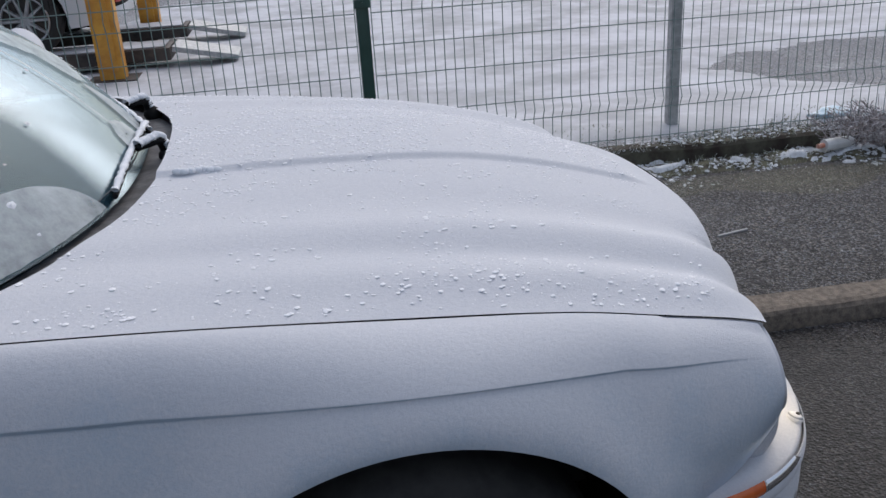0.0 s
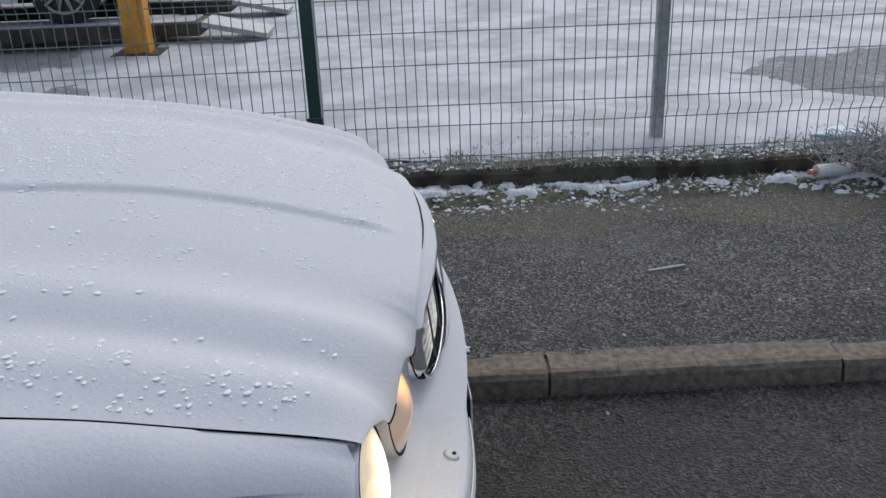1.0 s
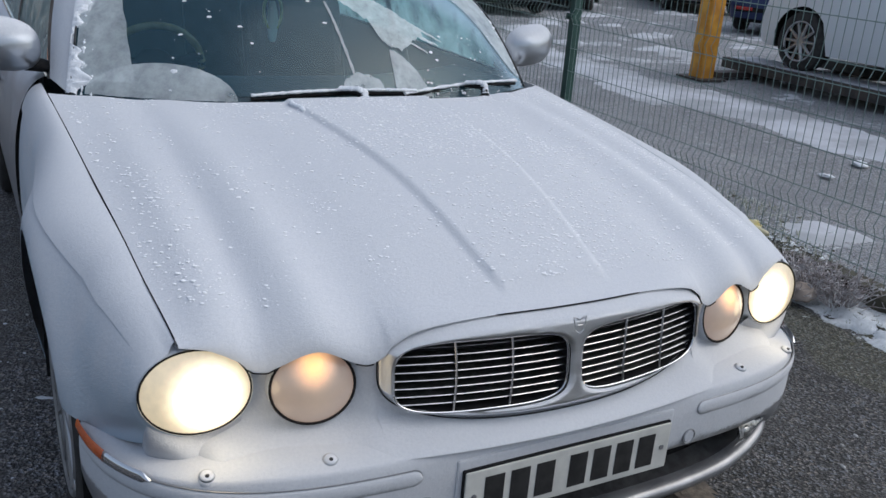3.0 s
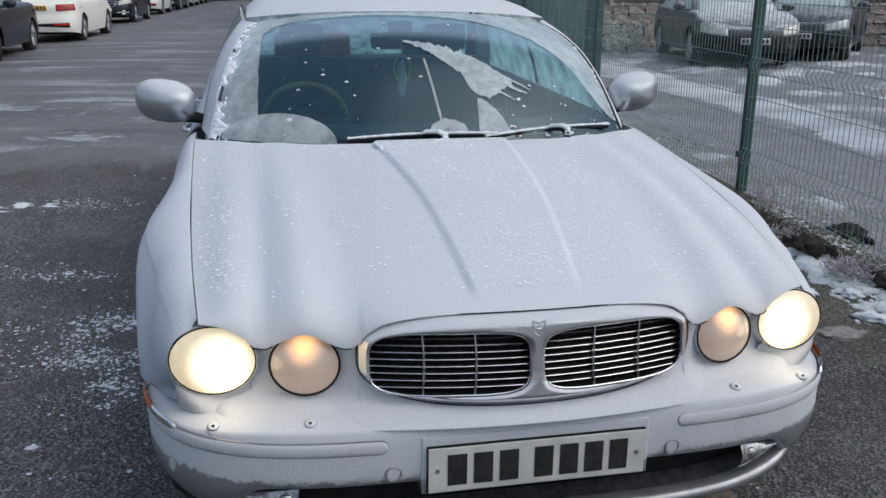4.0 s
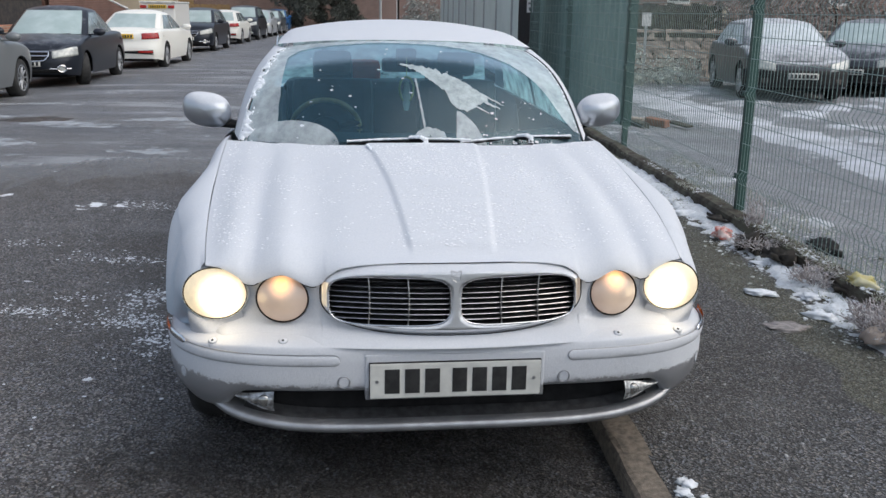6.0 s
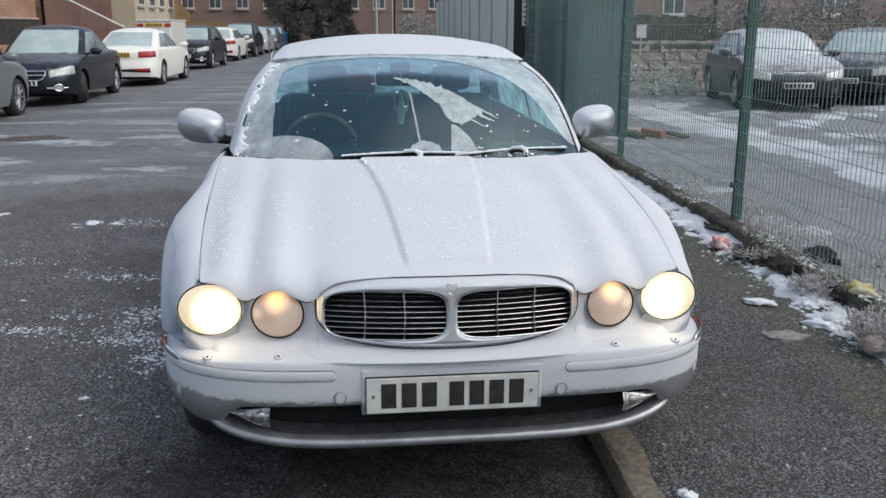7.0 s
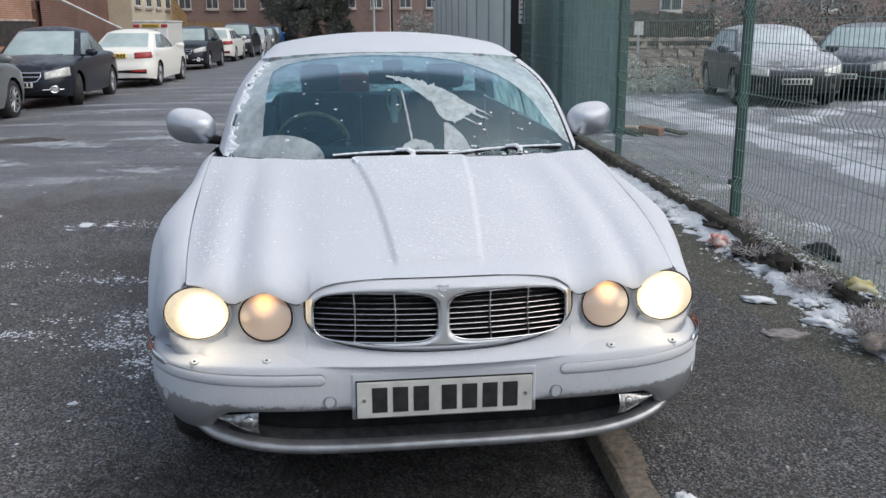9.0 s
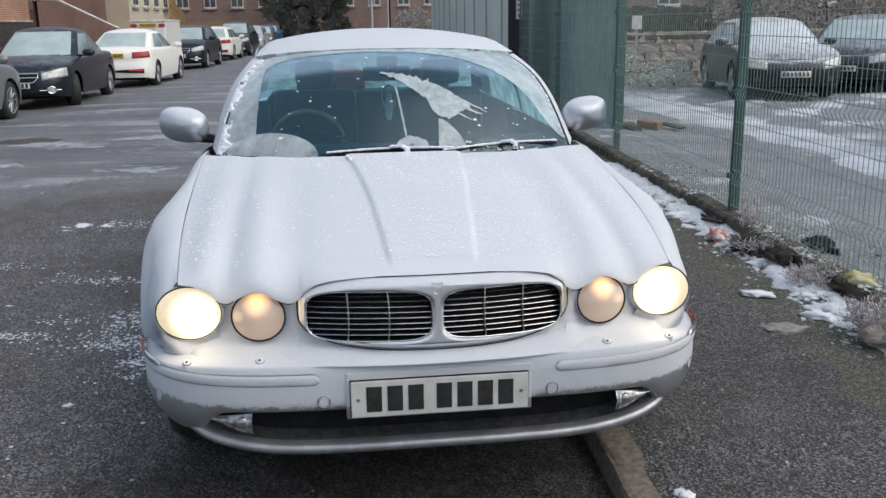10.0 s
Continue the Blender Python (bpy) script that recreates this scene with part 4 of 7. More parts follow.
def frosted_glass(name, col):
    """A window white with frost, through which daylight glows."""
    m = thin_glass(name, (0.35, 0.48, 0.48))
    nt = m.node_tree
    out = nt.nodes["Material Output"]
    old = out.inputs[0].links[0].from_socket
    tl, mx, df, m2 = (nt.nodes.new("ShaderNode" + k) for k in ("BsdfTranslucent", "MixShader", "BsdfDiffuse", "MixShader"))
    tl.inputs[0].default_value = (*col, 1)
    df.inputs[0].default_value = (*(c * 0.8 for c in col), 1)
    tc = nt.nodes.new("ShaderNodeTexCoord").outputs["Object"]
    n = noise_node(nt, 9, 5, 0.6, tc)
    nt.links.new(ramp(nt, n.outputs[0], 0.1, 0.75), m2.inputs[0])
    mx.inputs[0].default_value = 0.35
    nt.links.new(tl.outputs[0], mx.inputs[1])
    nt.links.new(df.outputs[0], mx.inputs[2])
    nt.links.new(old, m2.inputs[1])
    nt.links.new(mx.outputs[0], m2.inputs[2])
    nt.links.new(m2.outputs[0], out.inputs[0])
    return m


def frost_film(name, cover, col=(0.74, 0.78, 0.80), scale=40, top=1.0):
    """Ice film on glass: white crystals with gaps through which the glass shows."""
    m = bpy.data.materials.new(name)
    m.use_nodes = True
    nt = m.node_tree
    b = nt.nodes["Principled BSDF"]
    b.inputs["Base Color"].default_value = (*col, 1)
    b.inputs["Roughness"].default_value = 0.6
    tc = nt.nodes.new("ShaderNodeTexCoord").outputs["Object"]
    a, c = noise_node(nt, scale, 6, 0.7, tc), noise_node(nt, 6, 4, 0.6, tc)
    f = math_node(nt, "ADD", math_node(nt, "MULTIPLY", a.outputs[0], 0.6), math_node(nt, "MULTIPLY", c.outputs[0], 0.4))
    f = math_node(nt, "ADD", f, cover - 0.5)
    nt.links.new(math_node(nt, "MULTIPLY", ramp(nt, f, 0.0, 1.0), top), b.inputs["Alpha"])
    return m


MAT["glass"] = thin_glass("windscreen_glass", (0.50, 0.74, 0.79), 0.070)
MAT["side_glass"] = frosted_glass("frosted_side_window", (0.62, 0.76, 0.76))
MAT["film"] = frost_film("thin_ice_film", 0.56, (0.66, 0.72, 0.74), 18, 0.85)
MAT["scrape"] = frost_film("scraped_rime", 0.58, (0.66, 0.74, 0.75), 34, 0.9)
MAT["trim"] = plain("dark_window_trim", (0.02, 0.021, 0.023), 0.4, 0.2, (0.06, 0.065, 0.07), 30)
MAT["leather"] = plain("dark_leather", (0.045, 0.055, 0.066), 0.45, 0, (0.065, 0.075, 0.088), 12, 0.2)
MAT["dash"] = plain("dash_top", (0.025, 0.036, 0.05), 0.6, 0, (0.034, 0.046, 0.062), 10, 0.2)
MAT["walnut"] = plain("polished_walnut", (0.62, 0.44, 0.23), 0.3, 0, (0.42, 0.28, 0.13), 14, coat=0.6)

# ---- windscreen
ws_b = lambda v: Vector((-1.215 - 0.235 * abs(v) ** 2.4, 0.772 * v, 0.968 - 0.005 * abs(v)))
ws_t = lambda v: Vector((-1.86 - 0.18 * abs(v) ** 2.2, 0.602 * v, 1.384 - 0.045 * abs(v) ** 2.4))


def ws(v, t, off=0.0):
    p = ws_b(v).lerp(ws_t(v), t)
    n = Vector((0.47, 0.10 * v, 0.88))
    return p + n * (0.082 * math.sin(math.pi * t) + off)


part("windscreen", grid(lambda v, t: ws(v, t), lin(-1, 1, 40), lin(0, 1, 20)), MAT["glass"], car, "windscreen swept clear, with frost at its edges", True)


def on_glass(name, lo, hi, v0, v1, mat, label, nv=60, nt_=10, off=0.004, rough=0.012, spread=0.935):
    """A patch of ice between two curves of height over the width of the windscreen."""
    def f(v, k):
        a, b = lo(v), hi(v)
        j = rough * noise.noise((v * 30, k * 5, 1)) + 0.5 * rough * noise.noise((v * 80, k * 9, 4))
        return ws(v * spread, min(1, max(0, a + (b - a) * k + j)), off)
    return part(name, grid(f, lin(v0, v1, nv), lin(0, 1, nt_)), mat, car, label, True)


# unswept rim along the top and the passenger side, and the lens at the driver's foot of the glass
top_edge = spl([-1, -0.8, -0.55, -0.2, 0.1, 0.4, 0.65, 0.8, 0.92, 1], [0.35, 0.86, 0.93, 0.95, 0.93, 0.86, 0.68, 0.45, 0.12, 0.02])
on_glass("ice_rim", top_edge, lambda v: 0.995, -0.985, 0.985, MAT["film"], "grey ice film along the unswept edge", 120, spread=1.0)
on_glass("ice_lens", lambda v: 0.005, lambda v: 0.15 * math.sqrt(max(0.0, 1 - ((v + 0.71) / 0.26) ** 2)), -0.965, -0.452, MAT["film"], "grey ice lens at the foot of the glass", 60, rough=0.003, spread=0.985)
wedge_lo = spl([-0.10, 0.02, 0.10, 0.18, 0.25, 0.30, 0.37, 0.46], [0.605, 0.53, 0.45, 0.36, 0.235, 0.225, 0.25, 0.30])
wedge_hi = spl([-0.10, 0.06, 0.20, 0.32, 0.40, 0.46], [0.615, 0.585, 0.52, 0.445, 0.375, 0.315])
on_glass("ice_wedge", wedge_lo, wedge_hi, -0.10, 0.46, MAT["scrape"], "wedge of scraped rime left by the wipers", 170, 24, off=0.005, rough=0.022)
for v0, t0, v1, t1 in ((0.38, 0.375, 0.56, 0.255), (0.36, 0.335, 0.53, 0.235), (0.33, 0.285, 0.45, 0.205), (0.42, 0.30, 0.50, 0.245)):
    on_glass("ice_streak", spl([v0, v1], [t0 - 0.012, t1]), spl([v0, v1], [t0 + 0.010, t1 + 0.008]), v0, v1, MAT["scrape"], "scraped streak of rime", 40, 4, rough=0.006)
on_glass("ice_foot", lambda v: 0.012, spl([0.22, 0.245, 0.29, 0.35, 0.40], [0.06, 0.225, 0.20, 0.13, 0.02]), 0.22, 0.40, MAT["film"], "rime at the foot of the glass", 40)
on_glass("ice_blob", lambda v: 0.035, lambda v: 0.035 + 0.085 * math.sqrt(max(0.0, 1 - ((v - 0.065) / 0.10) ** 2)), -0.035, 0.165, MAT["film"], "small patch of rime", 40)


def side_film(t, k):
    """Unswept film by the driver's pillar; its inner edge stands nearly upright."""
    edge = 0.785 + 0.12 * t + 0.006 * noise.noise((t * 14, 0, 3)) + 0.003 * noise.noise((t * 60, 0, 7))
    return ws(-(0.985 + (edge - 0.985) * k), t, 0.0045)


part("ice_side", grid(side_film, lin(0.06, 0.93, 60), lin(0, 1, 12)), MAT["film"], car, "frost along the driver's edge", True)
part("ice_line", grid(lambda t, k: ws(-0.012 + 0.040 * (0.55 - t) / 0.4 + 0.012 * (k - 0.5) + 0.003 * noise.noise((t * 30, k, 2)), t, 0.0045), lin(0.11, 0.47, 40), [0, 1]), MAT["film"], car, "thin streak of rime left by a wiper", True)



def rime(bm, pts, size, seed, gap=0.0, amp=1.0):
    """A ragged crust of rime along a line, thick and thin with gaps."""
    pts = [Vector(p) for p in pts]
    rings, seg = [], 7
    for i, p in enumerate(pts):
        n = noise.noise((i * 0.21, seed, 0.3)) + 0.6 * noise.noise((i * 0.63, seed, 4.3))
        w = size * max(0.0, 0.35 + amp * n - gap)
        t = (pts[min(i + 1, len(pts) - 1)] - pts[max(i - 1, 0)]).normalized()
        s = t.cross(Vector((0.3, 0, 1))).normalized()
        u = s.cross(t)
        rings.append([bm.verts.new(p + (s * math.cos(k * 2 * math.pi / seg) * w * (1 + 0.7 * amp * noise.noise((i * 0.4, k * 1.3, seed))) + u * math.sin(k * 2 * math.pi / seg) * w * 0.55 * (1 + 0.5 * amp * noise.noise((i * 0.5, k, seed + 9))))) for k in range(seg)])
    for a, b in zip(rings, rings[1:]):
        for k in range(seg):
            bm.faces.new([a[k], a[(k + 1) % seg], b[(k + 1) % seg], b[k]])
    return bm


# flakes of broken ice left on the glass
r = random.Random(5)
vs, fs = [], []
for i in range(150):
    v, t = (r.uniform(0.35, 0.9), r.random() ** 2 * 0.3) if i < 80 else (r.uniform(-0.75, 0.6), r.uniform(0.03, 0.85))
    k = 0.0015 + 0.008 * r.random() ** 4
    a0 = r.uniform(0, 6.28)
    n = len(vs)
    vs += [ws(v + k * q * math.cos(a0 + a) / 0.7, t + k * q * 0.7 * math.sin(a0 + a) / 0.8, 0.004 + 0.3 * k * (q < 0.5)) for a, q in [(b * 1.047, r.uniform(0.6, 1.4)) for b in range(6)] + [(0, 0.0)]]
    fs += [(n + b, n + (b + 1) % 6, n + 6) for b in range(6)]
me = bpy.data.meshes.new("ice_flakes")
me.from_pydata(vs, [], fs)
me.materials.append(MAT["rimewhite"])
flakes = new("ice_flakes", me)
flakes.parent = car
flakes["label"], flakes["kind"] = "flakes of broken ice on the glass", "stuff"

# ---- pillars and roof
rear_t = lambda v: Vector((-3.32 - 0.1 * (1 - abs(v) ** 2), 0.60 * v, 1.415 - 0.055 * abs(v) ** 2.2))


def roof_pt(t, v):
    a, b = ws_t(v), rear_t(v)
    a, b = Vector((a.x - 0.012, a.y * 1.05, a.z + 0.006 + 0.012 * abs(v) ** 2)), Vector((b.x, b.y * 1.06, b.z))
    p = a.lerp(b, t)
    p.z += (0.078 * math.sin(math.pi * t ** 0.8)) * (1 - 0.35 * abs(v) ** 2) * (1 - sstep(0.93, 1.0, abs(v)) * 0.5)
    return p


part("roof", grid(roof_pt, lin(0, 1, 40), lin(-1, 1, 40), flip=True), MAT["frost"], car, "roof white with frost", True)
for sgn in (-1, 1):
    def pillar(t, k):
        inner = ws(sgn * 1.0, t, 0.002)
        outer = Vector((-1.62 + (-2.15 + 1.62) * t, sgn * (0.81 + (0.665 - 0.81) * t + 0.02 * math.sin(math.pi * t)), 0.985 + (1.335 - 0.985) * t + 0.03 * math.sin(math.pi * t)))
        p = inner.lerp(outer, k)
        return p + Vector((0.3, sgn * 0.6, 0.7)) * 0.014 * math.sin(math.pi * k)
    bm = grid(pillar, lin(0, 1, 24), lin(0, 0.80, 6))
    bmesh.ops.recalc_face_normals(bm, faces=bm.faces)
    part("windscreen_pillar", bm, MAT["frost"], car, "", True)
    bm = grid(pillar, lin(0, 1, 24), lin(0.80, 1, 5))
    bmesh.ops.recalc_face_normals(bm, faces=bm.faces)
    part("door_frame_edge", bm, MAT["trim"], car, "dark door frame edge", True)
    bm = bmesh.new()
    tube(bm, [ws(sgn * 0.995, t, 0.003) for t in lin(0, 1, 20)], 0.0035, 6)
    part("screen_seal", bm, MAT["trim"], car)
    bm = bmesh.new()
    for row, (v, size) in enumerate(((0.962, 0.008), (0.93, 0.005)) if sgn < 0 else ((0.975, 0.007),)):
        rime(bm, [ws(sgn * (v + 0.012 * noise.noise((t * 9, row, 2))), t, 0.003) for t in lin(0.0, 0.96, 260)], size, 3.3 + sgn + 2.7 * row, 0.16 + 0.10 * row)
    if sgn < 0:
        def band(t, k):
            w = max(0.004, 0.034 + 0.075 * noise.noise((t * 6, 1.0, 0)) + 0.06 * noise.noise((t * 24, 2.0, 0)))
            h = 0.003 + 0.007 * math.sin(math.pi * min(1, k * 1.1)) ** 0.5 * (0.7 + 0.8 * noise.noise((t * 60, k * 3, 5)))
            return ws(-(1.01 - w * k), t, h * (k < 0.99))
        part("ice_band", grid(band, lin(0.0, 0.97, 240), lin(0, 1, 9)), MAT["rimewhite"], car, "crust of white rime on the driver's pillar", True)["kind"] = "stuff"
    part("rime_crust", bm, MAT["rimewhite"], car, "ragged white rime along the screen edge", True)["kind"] = "stuff"
    # roof rail, side glass, chrome strip
    rail = lambda t: Vector((-2.15 + (-3.42 + 2.15) * t, sgn * (0.638 + 0.02 * math.sin(math.pi * t)), 1.340 + 0.045 * math.sin(math.pi * t) - 0.01 * t))
    belt = lambda t: Vector((-1.62 + (-3.95 + 1.62) * t, sgn * (0.80 + 0.012 * math.sin(math.pi * t)), 0.985 + 0.035 * t))

    def side(t, k):
        a, b = belt(t), rail(t)
        p = a.lerp(b, k)
        p.y += sgn * 0.02 * math.sin(math.pi * k)
        p.z += (1 - t) * 0.03 * math.sin(math.pi * k)
        return p
    part("side_window", grid(side, lin(0, 0.86, 30), lin(0, 1, 8)), MAT["side_glass"], car, "", True)
    bm = grid(side, lin(0.86, 1, 5), lin(0, 1, 8))
    part("rear_pillar", bm, MAT["frost"], car, "", True)
    bm = grid(lambda k, j: side(0.43 + 0.03 * j, k) + Vector((0, sgn * 0.004, 0)), lin(0, 1, 8), [0, 1])
    part("door_pillar", bm, MAT["trim"], car)
    bm = bmesh.new()
    tube(bm, [belt(t) + Vector((0, sgn * 0.006, 0)) for t in lin(0, 1, 20)], 0.008, 6)
    tube(bm, [side(0, t) + Vector((0, sgn * 0.006, 0)) for t in lin(0, 1, 12)] + [rail(t) + Vector((0, sgn * 0.006, 0)) for t in lin(0, 1, 20)], 0.007, 6)
    part("chrome_window_strip", bm, MAT["chrome"], car)

    # body side with doors and rear wing
    def flank(x, a):
        t = (x + 1.625) / (-4.98 + 1.625)
        yb, zb = 0.80 + 0.012 * math.sin(math.pi * t) - 0.10 * sstep(0.75, 1, t), 0.985 + 0.045 * t - 0.03 * sstep(0.8, 1, t)
        yo = 0.918 - 0.12 * sstep(0.7, 1.0, t)
        zl = 0.21 + 0.12 * sstep(0.8, 1, t)
        d = abs(x + 3.80)
        if d < 0.385:
            zl = 0.335 + math.sqrt(0.385**2 - d * d)
        zm = max(0.66, zl + 0.02)
        if a < 0.5:
            k = a / 0.5 * math.pi / 2
            return Vector((x, sgn * (yb + (yo - yb) * math.sin(k) ** 0.9), zm + (zb - zm) * math.cos(k) ** 0.9))
        k = (a - 0.5) / 0.5
        z = zm + (zl - zm) * k
        return Vector((x, sgn * (yo - 0.05 * ((zm - z) / 0.45) ** 1.6), z))
    cuts = (-1.628, -2.66, -3.62, -4.98)
    for i, nm in enumerate(("front_door", "rear_door", "rear_wing")):
        x0, x1 = cuts[i] - 0.003, cuts[i + 1] + 0.003
        bm = grid(flank, lin(x0, x1, 26 if i == 2 else 12), lin(0, 1, 26), flip=sgn > 0)
        bmesh.ops.recalc_face_normals(bm, faces=bm.faces)
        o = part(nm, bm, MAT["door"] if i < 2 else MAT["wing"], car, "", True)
        if i < 2:
            bm = bmesh.new()
            h = flank(x1 + 0.17, 0.33)
            tube(bm, [h + Vector((0.09, sgn * 0.006, 0)), h + Vector((0.06, sgn * 0.035, 0.004)), h + Vector((-0.06, sgn * 0.035, 0.004)), h + Vector((-0.09, sgn * 0.006, 0))], 0.011, 8)
            part("door_handle", bm, MAT["chrome"], o, "", True)

    # mirrors
    mir = new("door_mirror")
    mir.parent = car
    mir["label"] = "oval silver door mirror on a dark foot"
    C = Vector((-1.63, 0.885 if sgn > 0 else -0.930, 1.088 if sgn > 0 else 1.080))

    def shell(a, k):
        ca, sa = math.cos(a), math.sin(a)
        n = 0.8
        p = Vector((0.075 * math.cos(k) if math.cos(k) > 0 else 0.035 * math.cos(k), 0.108 * math.sin(k) * math.copysign(abs(ca) ** n, ca), 0.078 * math.sin(k) * math.copysign(abs(sa) ** n, sa)))
        p.z += 0.012 * sgn * p.y / 0.122
        p.x -= 0.25 * sgn * p.y * 0.5
        return C + p
    part("mirror_shell", grid(shell, lin(0, 2 * math.pi, 33)[:-1] + [2 * math.pi], [0.02] + lin(0.12, math.pi - 0.02, 18)), MAT["mirror"], mir, "", True)
    bm = grid(lambda t, k: Vector((-1.66, sgn * 0.79, 1.005)).lerp(C + Vector((-0.02, -sgn * 0.03, -0.05)), t) + Vector((0.05 * math.cos(k), 0, (0.016 + 0.012 * t) * math.sin(k))), lin(0, 1, 8), lin(0, 2 * math.pi, 15)[:-1], closed=True)
    part("mirror_foot", bm, MAT["black"], mir, "", True)

# boot and rear screen
part("boot_lid", grid(lambda x, v: (x, v * 0.80, 1.03 - 0.05 * v * v - 0.08 * sstep(-4.3, -5.0, x)), lin(-4.0, -4.98, 10), lin(-1, 1, 12)), MAT["frost"], car, "", True)
part("rear_panel", grid(lambda v, z: (-4.98 - 0.06 * (1 - v * v), v * 0.80, z), lin(-1, 1, 14), [0.32, 0.6, 0.95]), MAT["wing"], car)
part("rear_screen", grid(lambda v, t: rear_t(v).lerp(Vector((-4.05, 0.74 * v, 1.03)), t), lin(-1, 1, 14), lin(0, 1, 6)), MAT["side_glass"], car, "", True)

MAT["cowl"] = plain("grey_cowl_plastic", (0.055, 0.056, 0.06), 0.7, 0, (0.12, 0.122, 0.13), 22, 0.3)
# cowl and wipers
bm = grid(lambda v, k: Vector((hood_rear(v) + 0.01, 0.80 * v, 0.966 - 0.02 * abs(v))).lerp(ws_b(v * 0.99) + Vector((-0.02, 0, -0.012)), k), lin(-1, 1, 40), [0, 0.3, 1])
part("cowl_grille", bm, MAT["cowl"], car, "black slatted cowl with rime", True)


def wiper(v0, v1, vp):
    e = new("wiper")
    e.parent = car
    e["label"] = "black wiper caked in ice at rest along the cowl"
    a, b = ws(v0, 0.005, 0.014), ws(v1, 0.018, 0.013)
    bm = bmesh.new()
    blade = [a.lerp(b, t) + Vector((0, 0, 0.008 * math.sin(math.pi * t))) for t in lin(0, 1, 14)]
    tube(bm, blade, 0.006, 6)
    part("blade", bm, MAT["black"], e)
    pv = Vector((ws_b(vp).x + 0.05, ws_b(vp).y, 0.965))
    bm = bmesh.new()
    mid = a.lerp(b, 0.5) + Vector((0.012, 0, 0.018))
    tube(bm, [pv, pv + Vector((-0.01, 0.0, 0.03)), pv.lerp(mid, 0.3) + Vector((0, 0, 0.03)), mid], lambda t: 0.015 - 0.007 * t, 8)
    ball(bm, pv, 0.024, 0.024, 0.02)
    part("arm", bm, MAT["black"], e, "", True)
    bm = bmesh.new()
    rime(bm, [a.lerp(b, t) + Vector((0.002, 0, 0.012 + 0.008 * math.sin(math.pi * t))) for t in lin(0, 1, 110)], 0.0085, int(v0 * 10), -0.45, 0.45)
    arm = [pv + Vector((0, 0, 0.02)), pv + Vector((-0.01, 0.0, 0.045)), pv.lerp(mid, 0.3) + Vector((0, 0, 0.042)), mid + Vector((0, 0, 0.008))]
    rime(bm, [arm[k].lerp(arm[k + 1], t) for k in range(3) for t in lin(0, 0.97, 26)], 0.013, int(v0 * 10) + 5, -0.65, 0.35)
    part("ice_crust", bm, MAT["rimewhite"], e, "", True)["kind"] = "stuff"


wiper(-0.40, 0.28, 0.02)
wiper(0.22, 0.90, 0.62)

# ---- cabin
cab = new("cabin")
cab.parent = car
cab["label"] = "dark leather cabin seen through the glass"
part("cabin_floor", boxbm(-4.1, -1.3, -0.72, 0.72, 0.3, 0.36), MAT["black"], cab)
part("dashboard", grid(lambda v, k: Vector((ws_b(v).x - 0.01 - 0.48 * min(k, 1), 0.74 * v, 0.985 - 0.02 * k + (-0.3 * (k - 1) if k > 1 else 0))), lin(-1, 1, 30), [0, 0.3, 0.6, 0.9, 1.0, 1.15, 2.0]), MAT["dash"], cab, "", True)
part("cabin_wall", boxbm(-1.32, -1.28, -0.72, 0.72, 0.3, 0.95), MAT["black"], cab)
for y in (-0.37, 0.37):
    e = []
    bm = boxbm(-2.75, -2.22, y - 0.26, y + 0.26, 0.42, 0.62, 0.06)
    part("seat_cushion", bm, MAT["leather"], cab)
    m = Matrix.Translation((-2.75, y, 0.55)) @ Matrix.Rotation(radians(-14), 4, "Y")
    part("seat_back", boxbm(-0.07, 0.07, -0.24, 0.24, 0.0, 0.60, 0.06, m=m), MAT["leather"], cab)
    part("headrest", boxbm(-0.05, 0.05, -0.115, 0.115, 0.62, 0.765, 0.045, m=m), MAT["leather"], cab)
    part("rear_headrest", boxbm(-3.55, -3.47, y - 0.13, y + 0.13, 1.05, 1.22, 0.035), MAT["leather"], cab)
part("rear_seat", boxbm(-3.75, -3.50, -0.68, 0.68, 0.5, 1.08, 0.05), MAT["leather"], cab)
part("parcel_shelf", boxbm(-4.1, -3.6, -0.7, 0.7, 1.0, 1.03), MAT["black"], cab)
bm = bmesh.new()
sm = Matrix.Translation((-2.14, -0.405, 0.925)) @ Matrix.Rotation(radians(-65), 4, "Y")
tube(bm, [sm @ Vector((0.175 * math.cos(k), 0.175 * math.sin(k), 0)) for k in lin(0, 2 * math.pi, 41)[:-1]], 0.014, 8, True)
part("steering_wheel", bm, MAT["walnut"], cab, "wooden steering wheel rim", True)
bm = bmesh.new()
for a in (0.3, math.pi - 0.3, -math.pi / 2):
    cyl(bm, sm @ Vector((0, 0, -0.01)), sm @ Vector((0.18 * math.sin(a), 0.18 * math.cos(a), 0)), 0.018, 8)
ball(bm, sm @ Vector((0, 0, 0)), 0.07, 0.08, 0.07)
part("steering_boss", bm, MAT["black"], cab, "", True)
bm = boxbm(-2.12, -2.07, -0.12, 0.12, 1.225, 1.295, 0.02)
box(bm, -2.08, -2.02, -0.05, 0.05, 1.25, 1.345, 0.015)
part("inside_mirror", bm, MAT["black"], cab)
MAT["leaf"] = plain("yellow_pendant", (0.55, 0.52, 0.18), 0.6, 0, (0.35, 0.38, 0.12), 30)
bm = bmesh.new()
oval = [(-2.0, 0.034 * math.sin(k) * (1 + 0.12 * math.cos(k)), 1.145 + 0.062 * math.cos(k)) for k in lin(0, 2 * math.pi, 29)[:-1]]
tube(bm, oval, 0.006, 6, True)
cyl(bm, (-2.0, 0, 1.205), (-2.0, 0, 1.30), 0.002, 5)
pendant = part("pendant", bm, MAT["leaf"], cab, "yellow oval pendant hanging from the mirror", True)
